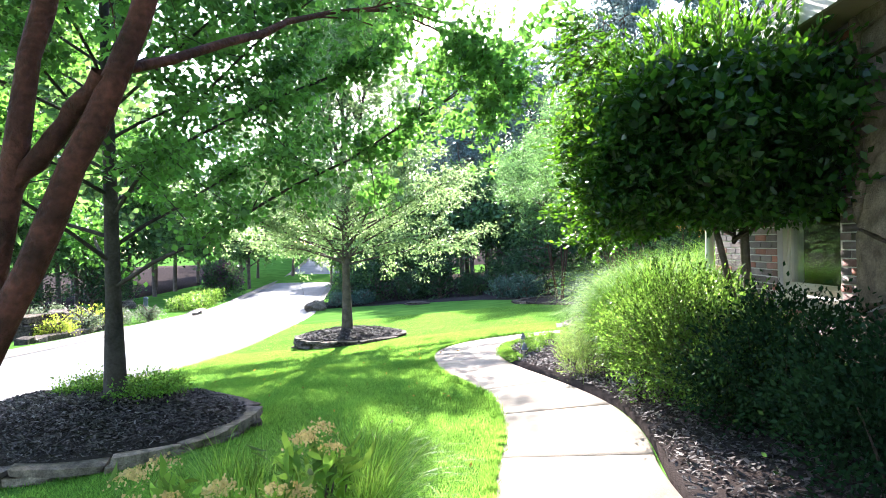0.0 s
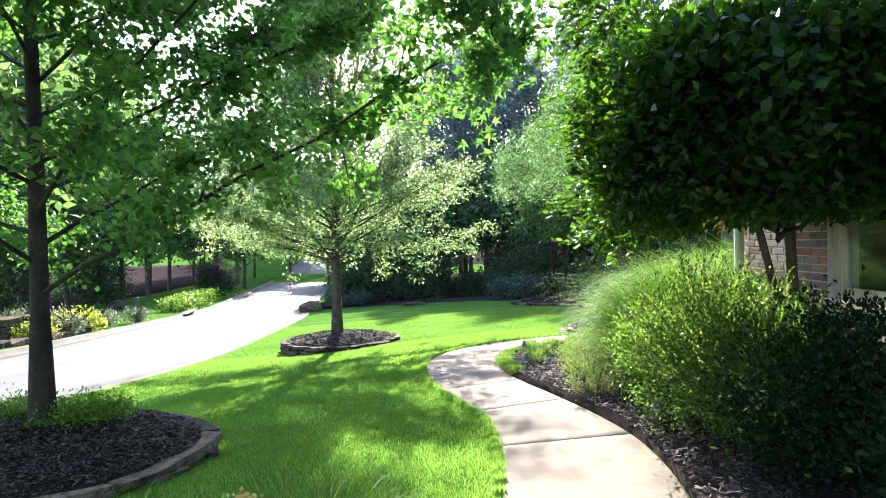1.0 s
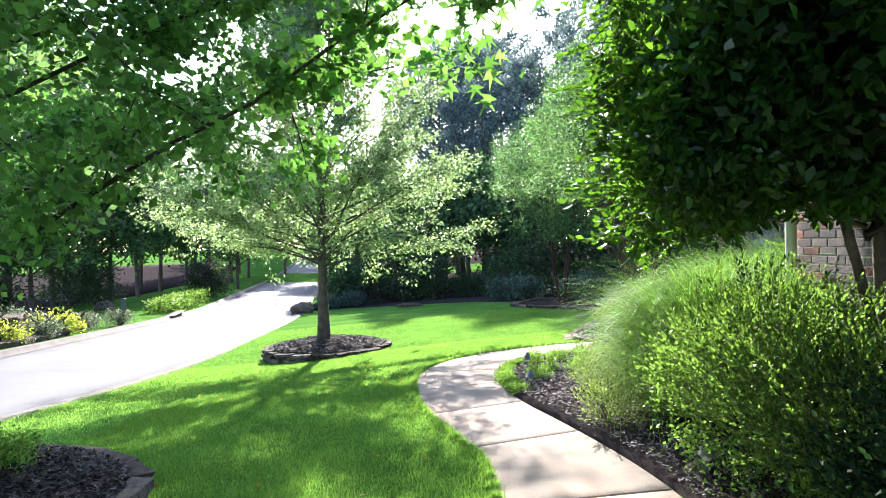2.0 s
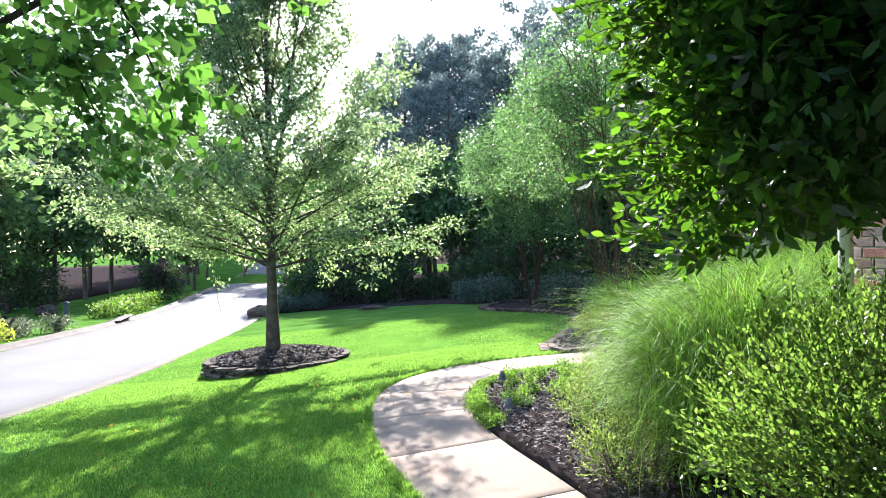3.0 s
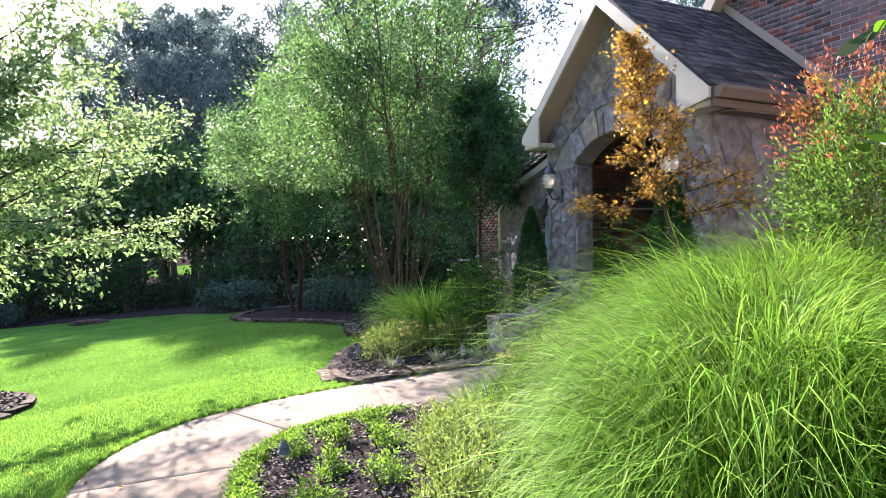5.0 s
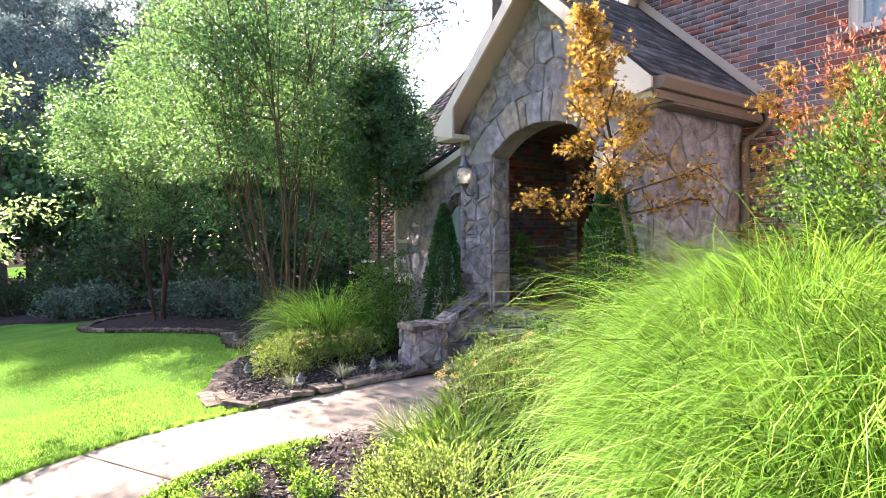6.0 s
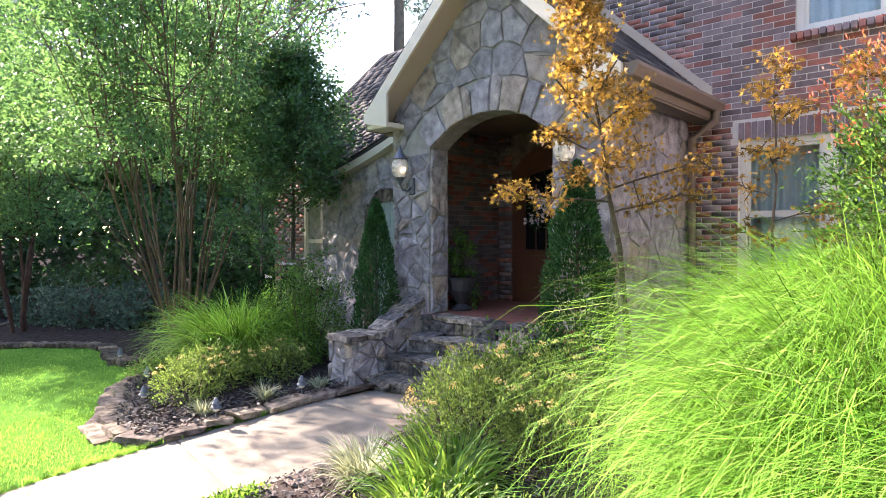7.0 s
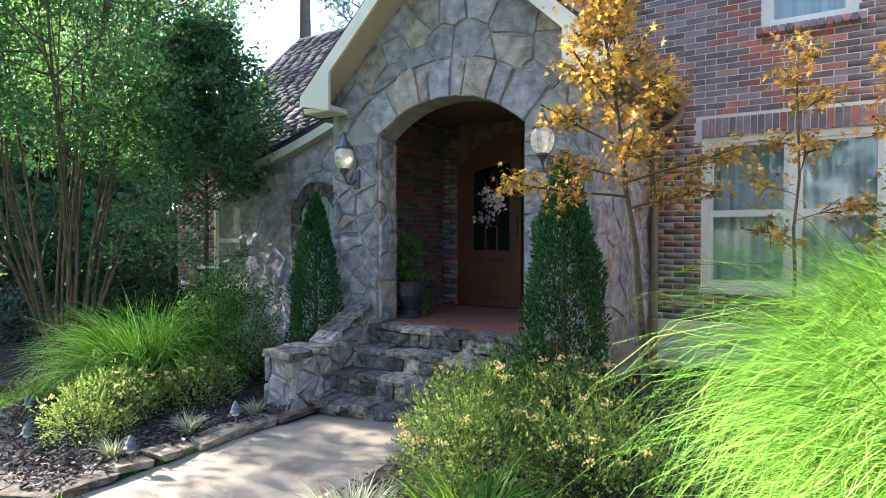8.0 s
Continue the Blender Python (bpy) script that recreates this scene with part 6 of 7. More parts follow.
shoot, leaves_ = sprig_leaves(f1, w1 + np.array([0, 0, 0.5]), 0.22, 19, 0.026, 0.42, 0.2, girth=0.002)
part("shoot_wood", shoot, BARK, nan, kind="stuff")
part("young_foliage", leaves_, NANDINA, nan, kind="stuff")
part("red_growth", leaf_mesh("red_growth", p, 0.03, out=np.array([0, 0, 0.7]) + o * 0.6, wide=0.35, spread=0.4), REDTIP, nan, "red young leaves", kind="stuff")

# ---- steps surroundings ----


def columnar(x, y, z, r_, h, n, label):
    t = thing("columnar_conifer", label, "conifer", x, y, z)
    s_ = Soup()
    s_.tube([(0, 0, -0.1), (0, 0, h * 0.5), (0, 0, h * 0.95)], [0.03, 0.02, 0.004], 6)
    part("trunk", s_.mesh("trunk"), BARK, t)
    q = rng.uniform(0, 1, n) ** 0.8
    a = rng.uniform(0, 2 * np.pi, n)
    lump = 1 + 0.12 * np.sin(a * 5 + q * 14) + 0.08 * np.sin(a * 3 - q * 23)
    rad = r_ * np.minimum(1, 0.55 + q * 2) * (1 - q ** 2.2) ** 0.8 * lump * np.sqrt(rng.uniform(0.45, 1, n))
    p_ = np.stack([rad * np.cos(a), rad * np.sin(a), 0.03 + q * h], 1)
    o_ = np.stack([np.cos(a), np.sin(a), np.full(n, 1.3)], 1)
    part("foliage", leaf_mesh("foliage", p_, 0.042, out=o_, wide=0.4, spread=0.6), CONIFER, t)


def leafy(t, rx, h, n, mat=SPIREA, size=0.021, length=0.18):
    """Upright feathery shoots over a mounded shrub."""
    f_, w_ = shoots_on((0, 0, h * 0.45), (rx, rx, h * 0.5), n, -0.3)
    shoot_, leaves = sprig_leaves(f_, w_ + np.array([0, 0, 0.7]), length, 19, size, 0.45, 0.1, girth=0.0016)
    part("shoot_wood", shoot_, BARK, t, kind="stuff")
    part("young_foliage", leaves, mat, t, kind="stuff")


def blossom(t, rx, h, k, mat=CREAM, size=0.016):
    """Small flat flower heads over the top of a shrub, too small and many to part."""
    a = rng.uniform(0, 2 * np.pi, k)
    r_ = rx * np.sqrt(rng.uniform(0, 1, k)) * 1.05
    top = h * (0.55 + 0.45 * np.sqrt(np.maximum(0, 1 - (r_ / rx / 1.1) ** 2))) + 0.04
    c_ = np.repeat(np.column_stack([r_ * np.cos(a), r_ * np.sin(a), top]), 26, 0)
    p_ = c_ + rng.normal(size=c_.shape) * np.array([0.02, 0.02, 0.008])
    part("blossom", leaf_mesh("blossom", p_, size, out=np.array([0, 0, 0.9]), wide=0.9), mat, t, kind="stuff")


columnar(5.36, 13.36, -0.15, 0.30, 2.1, 13000, "narrow dark green conifer against the porch pier")
columnar(5.15, 10.45, -0.05, 0.36, 2.2, 17000, "dense dark green conifer beside the porch arch")
for x, y, rx, h, n in ((3.5, 10.3, 0.42, 0.66, 3600), (3.95, 10.6, 0.42, 0.72, 3600), (4.3, 10.05, 0.4, 0.7, 3000), (3.72, 9.72, 0.42, 0.62, 2800)):
    t = shrub("spirea", "small mounded spirea with cream flower heads", x, y, gz(x, y), rx, rx, h, SPIREA, int(n * 0.9), 0.028, 110, group="spireas by the steps", clump_size=0.05)
    leafy(t, rx, h, 170)
    blossom(t, rx, h, 9)
shrub("rose_shrub", "small leafy shrub beside the stone steps", 4.6, 10.55, -0.1, 0.45, 0.4, 0.85, SHRUBLEAF, 2600, 0.045, 60, clump_size=0.06)
for x, y, rx, h, n in ((3.25, 13.85, 0.34, 0.5, 2400), (3.6, 14.05, 0.36, 0.55, 2400), (4.2, 13.75, 0.34, 0.5, 2200)):
    t = shrub("spirea", "small mounded spirea with cream flower heads", x, y, gz(x, y) + 0.03, rx, rx, h, SPIREA, int(n * 0.8), 0.028, 80, group="spireas in the door bed", clump_size=0.05)
    leafy(t, rx, h, 130)
    blossom(t, rx, h, 6)
blossom(shrub("abelia", "loose grey-green shrub with small white flowers", 5.0, 14.3, -0.2, 0.62, 0.6, 1.45, NANDINA, 11000, 0.032, 130, clump_size=0.07), 0.6, 1.42, 10, FLOWER, 0.016)
shrub("abelia", "loose shrub filling the back of the door bed", 5.3, 15.6, -0.25, 0.8, 0.7, 1.3, SHADED_LEAF, 5500, 0.05, 90, clump_size=0.08)
shrub("low_shrub", "low pale-leaved shrub at the tip of the bed", 3.9, 15.9, -0.35, 0.5, 0.4, 0.35, SPIREA, 1800, 0.04, 40, clump_size=0.05)
tree("holly_tree", "dark broad evergreen tree beside the wing roof", 6.0, 16.1, -0.3, 4.7, 0.045, 38, 1.2, 2.2, BARK, HOLLY, 19000, 0.075, rise=0.4, lift=0.3, shape=1.7, jitter=0.12, clump=8, leaf_floor=2.35, level=0.5)
tree("dogwood", "slender light-leaved sapling before the holly", 5.35, 15.95, -0.3, 3.5, 0.025, 18, 0.85, 1.2, BARK, CRAPE, 4200, 0.055, rise=0.4, lift=0.2, shape=1.6, jitter=0.06, clump=6, leaf_floor=1.0)
for x, y, s_ in ((3.12, 13.30, 1.0), (3.72, 13.22, 1.1), (4.32, 13.12, 0.8)):
    grass_clump("liriope", "small tuft of striped liriope in mulch", x, y, gz(x, y) + 0.04, 130, 0.03, 0.26 * s_, 0.005, 0.6, 1.2, STRIPED, "liriope tufts", "liriope", 4)
grass_clump("liriope", "striped liriope clump at the edge of the walk", 2.95, 10.75, -0.1, 420, 0.09, 0.42, 0.006, 0.7, 1.3, STRIPED, category="liriope", seg=5)
grass_clump("daylily", "arching strap leaves of a daylily clump", 3.0, 10.05, -0.05, 300, 0.13, 0.62, 0.010, 0.5, 1.6, LILY, category="daylily", seg=6)
grass_clump("daylily", "arching strap leaves of a daylily clump", 2.62, 9.85, -0.07, 260, 0.13, 0.6, 0.010, 0.5, 1.6, LILY, category="daylily", seg=6)


def tufts(name, label, line, n, spread, mat, size, category="ground cover", height=0.1):
    """A band of low leafy ground cover along a plan line."""
    i = rng.integers(0, len(line), n)
    p_ = line[i] + rng.normal(size=(n, 2)) * spread
    z_ = ground_z(p_[:, 0], p_[:, 1]) + 0.03 + rng.uniform(0, height, n)
    return tagged(part(name, leaf_mesh(name, np.column_stack([p_, z_]), size, out=np.array([0, 0, 0.8])), mat), label, category, kind="stuff")


tufts("ground_cover", "bright green low ground cover along the walk", spline([(0.86, 8.75), (0.79, 9.5), (0.80, 10.1), (0.98, 10.75), (1.3, 11.15), (1.8, 11.32), (2.4, 11.2)], 120), 20000, 0.05, COVER, 0.026, height=0.08)
for k, (x, y) in enumerate(((1.15, 9.35), (1.35, 9.9), (1.25, 10.55), (1.6, 10.6), (1.65, 9.5), (1.9, 10.2), (2.0, 10.8))):
    shrub("bedding_plant", "small bright green bedding plant in mulch", x, y, gz(x, y) + 0.05, 0.14, 0.14, 0.2, COVER, 700, 0.028, 20, group="bedding plants", clump_size=0.03, stems=4)
for x, y, rx, h in ((1.55, 7.1, 0.36, 0.55), (1.75, 8.45, 0.32, 0.5), (2.1, 9.0, 0.42, 0.6), (2.2, 9.55, 0.3, 0.42)):
    t = shrub("low_shrub", "yellow-green feathery shrub under silver grass", x, y, -0.1, rx, rx * 1.1, h, SPIREA, 2600, 0.022, 70, clump_size=0.07)
    leafy(t, rx, h, 190)
shrub("ring_plant", "low green seedlings at the foot of tree", -3.0, 5.85, 0.22, 0.45, 0.35, 0.15, COVER, 3600, 0.03, 60, clump_size=0.05, stems=6)
shrub("ring_plant", "low green seedlings at the foot of tree", -3.65, 5.95, 0.22, 0.35, 0.3, 0.12, COVER, 2600, 0.03, 60, clump_size=0.05, stems=6)

# foreground perennials at the start of the walk
for k, (x, y, h) in enumerate(((-1.4, 2.62, 0.60), (-1.15, 2.55, 0.54), (-0.72, 2.95, 0.64), (-0.83, 2.55, 0.5), (-1.9, 2.5, 0.45))):
    t = shrub("sedum", "upright perennial with flat cream flower heads", x, y, gz(x, y), 0.17, 0.17, h * 0.85, LILY, 220, 0.11, 22, group="perennials by the walk", clump_size=0.05, stems=7, category="perennial", wide=0.3, full=True)
    for j in range(4):
        c = rng.normal(size=2) * 0.09
        p_ = np.column_stack([c + rng.normal(size=(130, 2)) * 0.033, h * 0.94 + rng.normal(size=130) * 0.010 + 0.035 * j - 0.09])
        p_[:, 2] -= ((p_[:, :2] - c) ** 2).sum(1) * 5
        part("flower_head", leaf_mesh("flower_head", p_, 0.016, out=np.array([0, 0, 0.9]), wide=0.9), CREAM, t, "cream flower head")
grass_clump("fountain_grass", "loose tuft of fine arching grass at the lawn edge", -0.55, 3.4, gz(-0.55, 3.4), 420, 0.12, 0.75, 0.0028, 0.7, 1.3, LILY, seg=6)
grass_clump("fountain_grass", "loose tuft of fine arching grass at the lawn edge", -1.3, 3.5, gz(-1.3, 3.5), 500, 0.25, 0.55, 0.003, 0.6, 1.2, LILY, seg=6)


# ---- path lights ----
def path_light(x, y, h=0.24, z=None, tiers=2):
    t = thing("path_light", "small pewter tiered path light on a stake", "path light", x, y, gz(x, y) + 0.03 if z is None else z, "path lights")
    s_ = Soup()
    s_.tube([(0, 0, -0.05), (0, 0, h * 0.62)], [0.009, 0.009], 7)
    stake = part("stake", s_.mesh("stake"), PEWTER, t)
    part("lens", lathe([(0.028, h * 0.55), (0.03, h * 0.6), (0.028, h * 0.82)], 10), TRIM, stake)
    for k in range(tiers):
        z0 = h * (0.66 + 0.15 * k)
        r_ = 0.052 - 0.013 * k
        part("shade", lathe([(r_, z0), (r_ * 0.98, z0 + 0.008), (r_ * 0.55, z0 + 0.035), (0.02, z0 + 0.045)], 14), PEWTER, t)
    part("finial", lathe([(0.018, h * 0.96), (0.02, h), (0.006, h * 1.08)], 8), PEWTER, t)


for x, y in ((1.13, 10.32), (0.98, 8.8), (3.09, 13.02), (4.0, 12.98), (2.97, 14.35), (3.45, 15.45), (1.62, 5.62), (3.9, 17.6)):
    path_light(x, y)


# ---- woods and neighbours ----
def pine(label, h, n, seed, bare=0.5):
    t = thing("pine_tree", label, "pine tree", 0, 0, 0, "woodland pines")
    s_ = Soup()
    s_.tube(bend((0, 0, -0.3), (0.02, 0.01, 1), h, 0, 0.03, 9), np.linspace(0.24, 0.05, 9), 8)
    part("trunk", s_.mesh("trunk"), PINEBARK, t)
    s_ = Soup()
    pts_ = []
    for k in range(26):
        f = bare + (1 - bare) * (k + rng.uniform(0, 1)) / 26
        a = k * 2.4
        L = h * 0.19 * (1.15 - f) / (1.15 - bare) + 0.7
        b = bend((0, 0, h * f), (math.cos(a), math.sin(a), 0.35), L, 0.2, 0.2, 6)
        s_.tube(b, np.linspace(0.06, 0.012, 6), 4)
        pts_.append(b[2:])
        for w in range(3):
            pts_.append(bend(b[rng.integers(2, 6)], rng.normal(size=3) * np.array([1, 1, 0.4]), L * 0.35, 0.1, 0.2, 4))
    part("branchwork", s_.mesh("branchwork"), PINEBARK, t)
    P_ = np.concatenate(pts_)
    idx_ = rng.integers(0, len(P_), n // 8)
    p_ = np.repeat(P_[idx_] + rng.normal(size=(len(idx_), 3)) * 0.25, 8, 0) + rng.normal(size=(len(idx_) * 8, 3)) * 0.16
    part("crown", leaf_mesh("crown", p_, 0.29, wide=0.34, spread=0.8, out=np.array([0, 0, 0.35])), HAZY_PINE, t)
    return t


def wood_tree(label, h, r_, n, low=0.25, size=0.30, mat=WOODLEAF, group="woodland trees"):
    t = thing("wood_tree", label, "tree", 0, 0, 0, group)
    s_ = Soup()
    s_.tube(bend((0, 0, -0.3), (0.03, -0.02, 1), h * 0.85, 0, 0.05, 8), np.linspace(0.17, 0.04, 8), 7)
    for k in range(12):
        a = k * 2.4
        s_.tube(bend((0, 0, h * rng.uniform(low, 0.7)), (math.cos(a), math.sin(a), 0.7), r_ * 0.9, 0.2, 0.2, 6), np.linspace(0.06, 0.015, 6), 4)
    part("trunk", s_.mesh("trunk"), PINEBARK, t)
    p_, o_ = cloud((0, 0, h * (1 + low) / 2), (r_, r_, h * (1 - low) / 2), n, 90, r_ * 0.13, shell=0.8)
    part("crown", leaf_mesh("crown", p_, size, out=o_ * 0.5, spread=0.7, wide=0.6), mat, t)
    return t


def scatter(make, spots):
    """Builds one and copies it to the other places, turned and scaled a little."""
    r_ = random.Random(len(spots))
    first = make
    for k, (x, y, s_) in enumerate(spots):
        m = pose(x, y, gz(x, y) - 0.05, 0, 0, r_.uniform(0, 360))
        if k == 0:
            first.matrix_basis = m @ Matrix.Diagonal((s_, s_, s_, 1))
        else:
            keep_scale = first.scale.copy()
            c_ = copy_thing(first, m)
            c_.scale = (s_ * r_.uniform(0.92, 1.08), s_ * r_.uniform(0.92, 1.08), s_)


P1 = pine("tall pine with bare trunk and dark tufted crown", 19, 9000, 1, 0.45)
scatter(P1, [(-1.0, 62, 1.12), (3.2, 60, 1.12), (0.8, 67, 1.25), (5.6, 66, 1.25), (0.5, 82, 1.5), (5, 84, 1.5), (9, 80, 1.45), (-4, 86, 1.45), (-4.5, 60, 0.98), (9, 50, 1.1), (13, 44, 1.15), (18, 40, 1.1), (-24, 62, 1.0), (-33, 52, 1.05)])
P2 = pine("slim pine with open crown at the wood edge", 17, 8000, 2, 0.55)
scatter(P2, [(1.0, 47, 0.85), (6.0, 46, 0.95), (10.5, 39, 1.15), (15.5, 33, 1.2), (19.8, 28, 1.6), (-28, 46, 1.0), (-38, 60, 1.2), (24, 27, 1.1), (12, 57, 1.2)])
W1 = wood_tree("dense dark woodland tree behind the lawn", 8.5, 2.6, 3800, size=0.33)
scatter(W1, [(-3.0, 44, 0.95), (1.2, 42, 1.05), (5.2, 39, 1.1), (8.2, 35, 1.15), (9.5, 30, 1.1), (12.5, 28, 0.8), (-26.5, 42, 1.1), (-29, 37, 1.1), (-20.5, 60, 1.0), (-25, 33, 1.05), 
             (-22.5, 23, 1.1), (-25.5, 38.5, 1.1), (-26, 48, 1.2), (-22.5, 55, 1.1), (-27, 58, 1.3), (-22, 15, 1.1), (-8, 46, 0.8), (-5.5, 47, 0.9), (-1, 47, 1.0), (3.2, 45, 1.1), (6.5, 50, 1.2), (10.5, 33, 1.1), (13.5, 31, 1.2), (-24.5, 75, 1.2), (-13.5, 66, 0.9)])
W2 = wood_tree("broad leafy tree in the wood edge", 10.5, 3.2, 3300, 0.3, 0.38)
scatter(W2, [(-21, 28, 1.6), (-25, 36, 1.8), (-20.5, 21.5, 1.4), (-27, 47, 1.9), (-0.5, 55, 1.0), (4.0, 58, 1.1), (8, 44, 1.15), (12, 36, 1.2), (-21, 78, 1.2), (-30, 70, 1.3), (-23, 27, 1.1), (-27, 24, 1.15), (-22, 19, 1.0), (-10.5, 92, 1.3), (-32, 90, 1.4), (-17, 110, 1.5), (-25, 115, 1.5),
             (-19, 14, 1.1), (-24, 12, 1.3), (-26, 52, 1.2), (-30, 60, 1.4), (-24, 68, 1.2), (-28, 82, 1.5), (-12, 72, 1.1), (-8, 62, 1.0), (-6, 52, 0.95),
             # four at negative y are unseen, added to block sky light from behind
             (-10, 82, 1.3), (-5, 75, 1.3), (2, 70, 1.4), (10, 66, 1.5), (20, 55, 1.6), (-22, 98, 1.5), (-14, 100, 1.5), (-27, 105, 1.6), (-7, -6, 1.3), (-2.5, -8, 1.3), (1.5, -10, 1.3), (-11, -3, 1.3), (-33, 118, 1.8), (-38, 130, 2.0), (-29, 126, 1.8), (30, 34, 1.4)])
B1 = wood_tree("dark understory shrub under the trees", 3.2, 1.7, 3000, 0.02, 0.17, UNDER, "understory shrubs")
scatter(B1, [(-7.0, 41, 0.8), (-5.2, 41.5, 1.1), (-3.0, 39.8, 0.6), (-1.0, 38.8, 1.0), (1.2, 38, 0.55), (3.0, 36.0, 0.75), (5.0, 33.5, 1.1), (6.8, 29.5, 0.6), (7.8, 26, 1.15), (9.0, 23.5, 0.8), (9.6, 21.2, 1.1), (-2.2, 44, 1.3), (3.8, 40, 1.3), (7.5, 33, 1.3), (10.5, 26.5, 1.3),
             (-22.5, 29, 1.0), (-23.5, 26, 0.7), (-24.5, 34, 1.0), (-25.5, 31, 1.1), (-26, 46, 1.1), (-19.5, 50, 1.0), (-26, 43, 1.2), (10.2, 19.5, 1.0), (8.6, 18.7, 0.8)])
H1 = wood_tree("low clipped evergreen shrub at the lawn's edge", 1.1, 0.8, 1500, 0.0, 0.11, BLUELEAF, "edge shrubs")
scatter(H1, [(-7.4, 38.2, 1.0), (-6.0, 39.3, 1.0), (2.6, 31.5, 1.1), (3.4, 30.0, 1.2), (5.3, 27.2, 1.1), (5.6, 25.8, 1.1), (5.6, 24.2, 1.0), (6.2, 22.6, 1.1)])
H2 = wood_tree("rounded garden shrub across the street", 0.95, 0.75, 1300, 0.0, 0.10, GREYLEAF, "neighbour's shrubs")
scatter(H2, [(-14.6, 25.6, 0.8), (-15.6, 27.8, 0.7), (-15.4, 24.4, 0.9), (-14.9, 26.8, 0.7), (-13.9, 22.4, 0.8), (-16.4, 22.8, 1.0), (-17.2, 25.2, 1.1), (-15.6, 19.6, 0.9), (-14.4, 28.2, 0.8), (-17.0, 19.0, 1.1)])
L1 = wood_tree("low lime-green shrub in the neighbour's bank", 0.8, 0.85, 1500, 0.0, 0.10, LIME, "neighbour's lime shrubs")
scatter(L1, [(-14.5, 24.1, 1.1), (-13.8, 20.6, 0.9), (-16.2, 27.2, 0.7)])
BARE = wood_tree("wine-leaved ornamental shrub across the street", 2.6, 1.4, 1800, 0.1, 0.16, leaf("plum_leaf", (0.05, 0.035, 0.04), (0.09, 0.04, 0.05), 0.3), "plum shrubs")
scatter(BARE, [(-19.5, 50.5, 1.2), (-17.4, 23.4, 0.35), (-16.2, 20.8, 0.35)])

# clipped hedge across the street
hedge = thing("hedge", "clipped box hedge across the street", "hedge", -17.9, 42.0, gz(-17.9, 42.0), turn=12)
p_, o_ = rng.uniform((-1.0, -5, 0), (1.0, 5, 0.95), (5200, 3)), None
part("foliage", leaf_mesh("foliage", p_, 0.17, out=np.array([0, 0, 0.3])), SHRUBLEAF, hedge)
s_ = Soup()
for k in range(10):
    s_.tube([(rng.uniform(-0.7, 0.7), -4.5 + 1.0 * k, -0.1), (rng.uniform(-0.7, 0.7), -4.5 + 1.0 * k, 0.8)], [0.03, 0.01], 5)
part("stems", s_.mesh("stems"), BARK, hedge)

# stones at the lawn's far edge, and across the street
def boulder_mesh(seed):
    bm = bmesh.new()
    bmesh.ops.create_icosphere(bm, subdivisions=3, radius=0.5)
    for v in bm.verts:
        q = v.co.normalized()
        v.co = q * (0.5 + 0.16 * noise.noise(q * 1.7 + Vector((seed, 0, 0))) + 0.05 * noise.noise(q * 5 + Vector((seed, 3, 0))))
        v.co.z = max(v.co.z, -0.36)
    me = bpy.data.meshes.new("boulder")
    bm.to_mesh(me)
    bm.free()
    me.materials.append(STONE)
    return me


for k, (x, y, w, d, h, lab) in enumerate(((-8.2, 35.6, 1.3, 0.9, 0.75, "grey boulder at the end of the lawn"), (-2.2, 34.2, 1.3, 0.7, 0.25, "flat pale stepping stone on the lawn's edge"), (-22.5, 41, 1.2, 0.9, 0.75, "pale rounded boulder across the street"),
                           (1.62, 5.75, 0.15, 0.13, 0.15, "small pale stone in the mulch"))):
    ob = tagged(new("boulder", boulder_mesh(k * 7.3)), lab, "stone")
    ob.matrix_basis = pose(x, y, gz(x, y) + h * 0.30, 0, 0, 20) @ Matrix.Diagonal((w, d, h, 1))
rockery = tagged(new("rockery"), "stacked dark ledge stones in the neighbour's bank", "rock wall", kind="structure")
stone_row(rockery, spline([(-14.6, 19.0), (-14.4, 21.5), (-15.6, 23.5)], 20), 0.9, 0.5, 0.28, lambda x, y: gz(x, y), 3, seed=61)
stone_row(rockery, spline([(-13.2, 18.0), (-13.5, 21.0), (-14.2, 24.0)], 20), 0.7, 0.4, 0.2, lambda x, y: gz(x, y), 1, seed=62)
utility = thing("utility_post", "short pale green utility marker on the verge", "utility post", -19.9, 38.6, gz(-19.9, 38.6))
part("post", lathe([(0.14, -0.1), (0.14, 0.75), (0.15, 0.76), (0.15, 0.86), (0.06, 0.93)], 10), PEWTER, utility)
drain = thing("storm_drain", "dark storm drain inlet in the kerb", "storm drain", -15.0, 34.7, gz(-15.0, 34.7), turn=12)
# solid box, its near-black colour stands for shade in the opening
part("inlet", box(-0.35, 0.12, -1.3, 1.3, -0.02, 0.14, 0.02), UNLIT, drain)
part("slab", box(-0.12, 0.3, -1.35, 1.35, 0.14, 0.18, 0.015), KERB, drain)

# ---- lawn blades ----


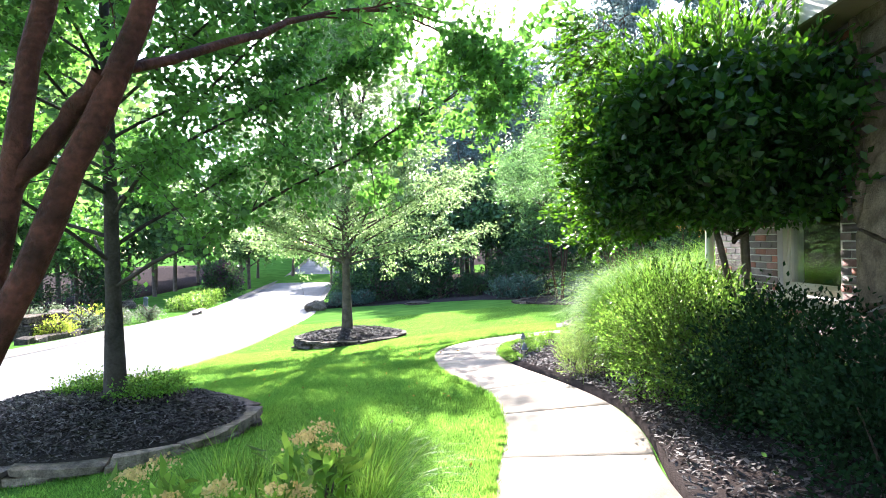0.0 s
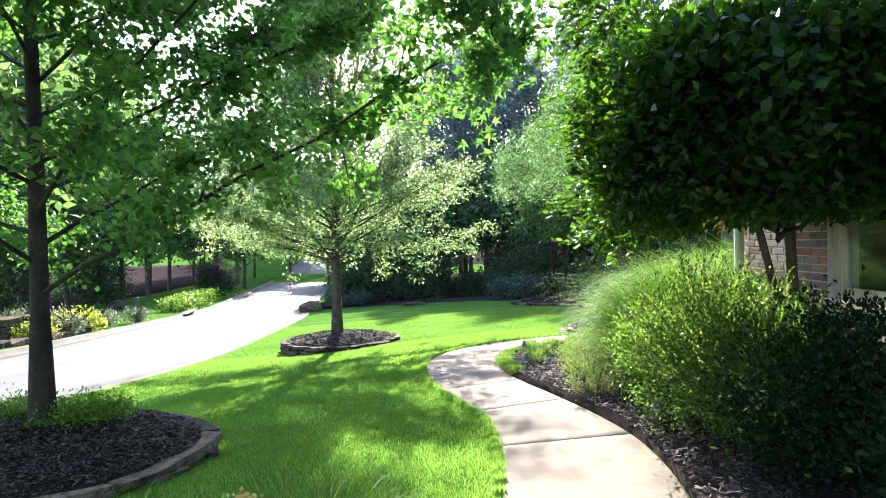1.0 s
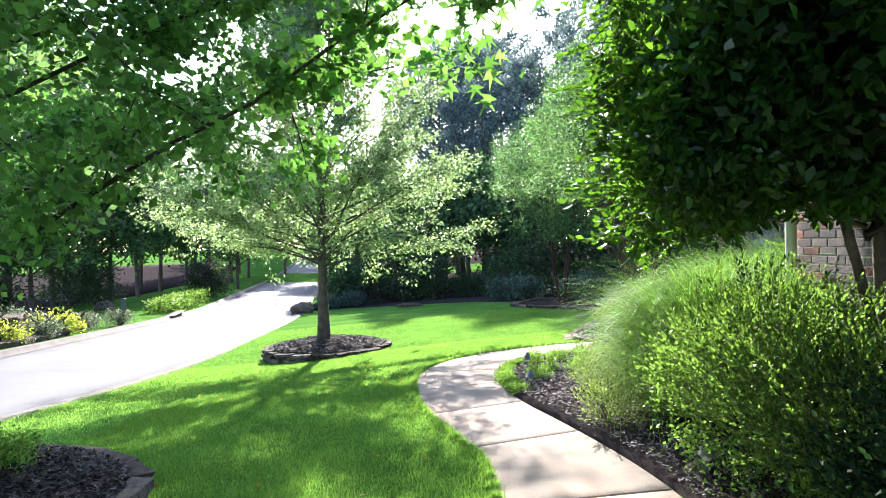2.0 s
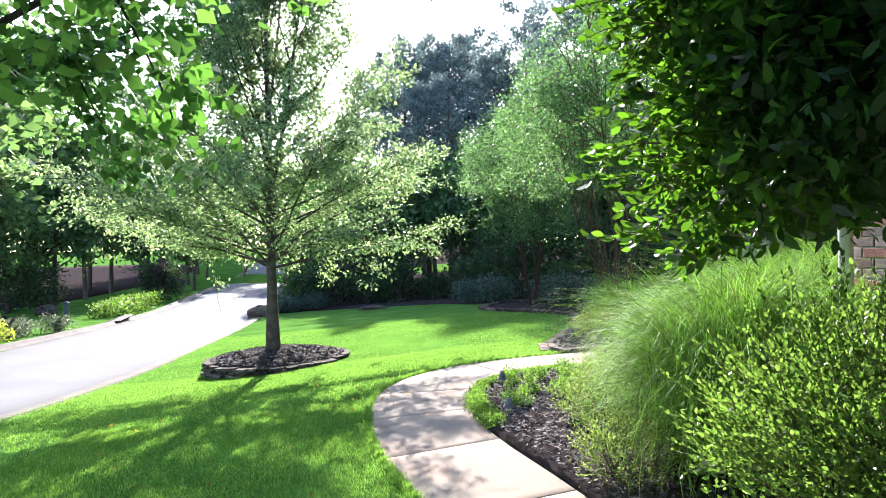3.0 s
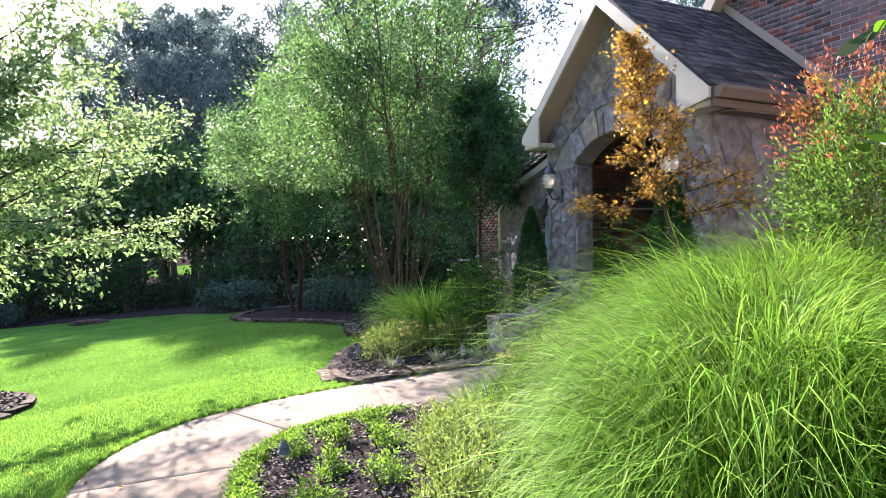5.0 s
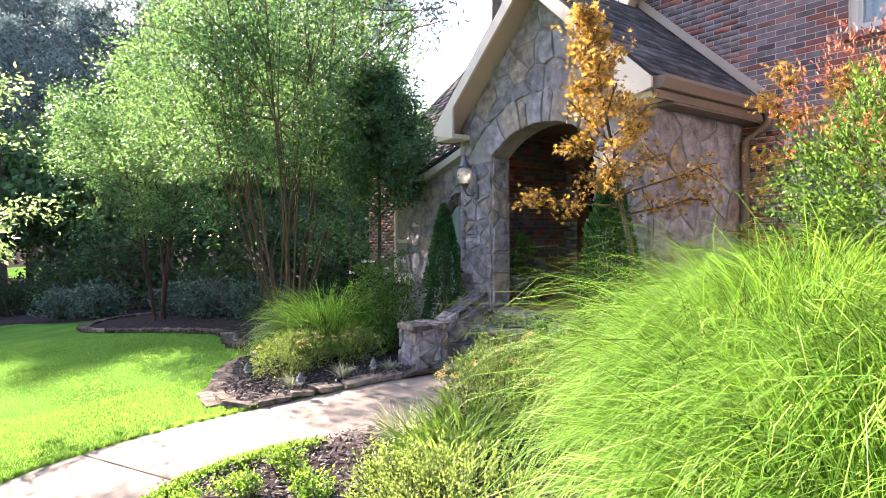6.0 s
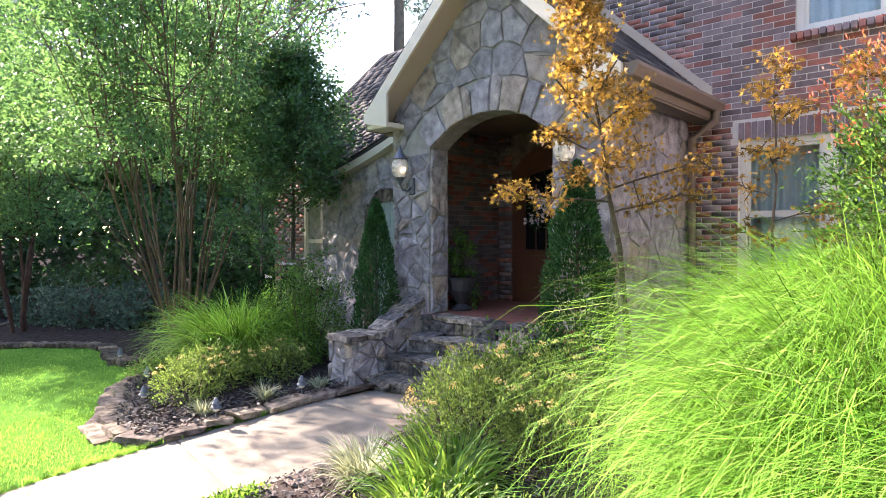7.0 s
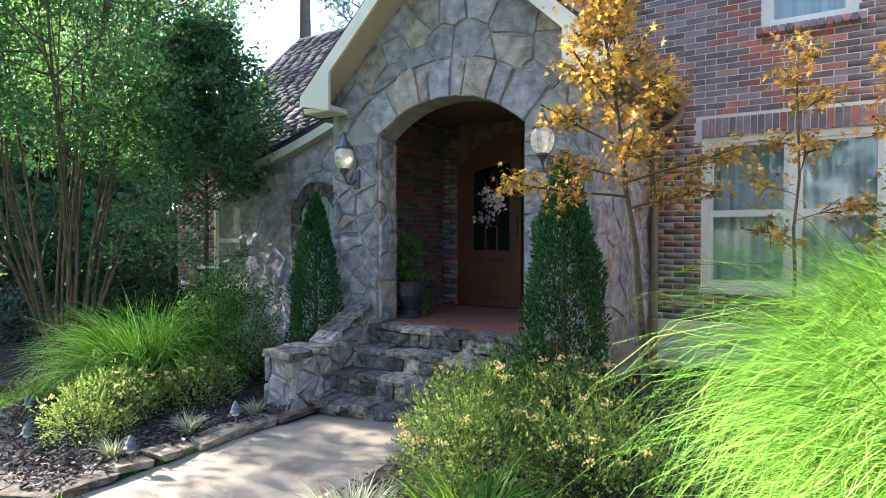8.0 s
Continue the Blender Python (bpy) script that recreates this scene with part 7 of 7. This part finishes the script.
def lawn_blades(n, x0, x1, y0, y1, h, w):
    p_ = rng.uniform((x0, y0), (x1, y1), (n, 2))
    ok = ~inside(p_[:, 0], p_[:, 1], np.concatenate([LEFT_EDGE + np.array([-0.02, 0]), RIGHT_EDGE[::-1]]))
    for poly in (RING_A, RING_B, BED_1, BED_2, BED_3, ROAD_POLY):
        ok &= ~inside(p_[:, 0], p_[:, 1], poly)
    ok &= p_[:, 0] > -6.6
    p_ = p_[ok]
    n = len(p_)
    z_ = ground_z(p_[:, 0], p_[:, 1]) - 0.004
    a = rng.uniform(0, 2 * np.pi, n)
    hh = h * rng.uniform(0.5, 1.25, n)
    side = np.stack([np.cos(a), np.sin(a), np.zeros(n)], 1) * (w * rng.uniform(0.7, 1.3, n))[:, None]
    base = np.column_stack([p_, z_])
    tip = base + np.column_stack([rng.normal(size=(n, 2)) * hh[:, None] * 0.45, hh])
    v = np.stack([base - side, base + side, tip], 1).reshape(-1, 3)
    return v, np.arange(3 * n).reshape(n, 3)


for box_ in ((130000, -3.2, 0.5, 3.2, 7.0, 0.034, 0.0025), (120000, -4.0, 0.5, 7.0, 11.0, 0.032, 0.0032), (110000, -6.6, 2.8, 11.0, 15.5, 0.03, 0.0042), (80000, -6.6, 4.5, 15.5, 24.0, 0.022, 0.006), (40000, -6.6, -3.0, 3.0, 11.0, 0.034, 0.005), (9000, -7.0, 0.4, -1.0, 3.2, 0.05, 0.006)):
    tagged(part("lawn_grass", mesh_of("lawn_grass", *lawn_blades(*box_)), BLADE), "short bright green lawn grass", "grass", kind="stuff")
# a ragged fringe of longer grass along the walk
line = LEFT_EDGE[60:190]
i_ = rng.integers(0, len(line), 14000)
q_ = line[i_] + rng.normal(size=(14000, 2)) * 0.02 + np.array([-0.02, 0.01])
side = np.stack([np.cos(i_ * 1.7), np.sin(i_ * 1.7), np.zeros(14000)], 1) * 0.004
base = np.column_stack([q_, ground_z(q_[:, 0], q_[:, 1])])
tip = base + np.column_stack([rng.normal(size=(14000, 2)) * 0.02, rng.uniform(0.03, 0.075, 14000)])
tagged(part("lawn_fringe", mesh_of("lawn_fringe", np.stack([base - side, base + side, tip], 1).reshape(-1, 3), np.arange(42000).reshape(-1, 3)), BLADE), "longer grass fringe along the walk", "grass", kind="stuff")
# fallen leaves
p_ = rng.uniform((-4, 4), (0.4, 13), (90, 2))
p_ = p_[~inside(p_[:, 0], p_[:, 1], RING_A)]
tagged(part("fallen_leaves", leaf_mesh("fallen_leaves", np.column_stack([p_, ground_z(p_[:, 0], p_[:, 1]) + 0.035]), 0.05, out=np.array([0.5, 0.5, 0])), GOLD), "scattered brown fallen leaves on the lawn", "fallen leaves", kind="stuff")
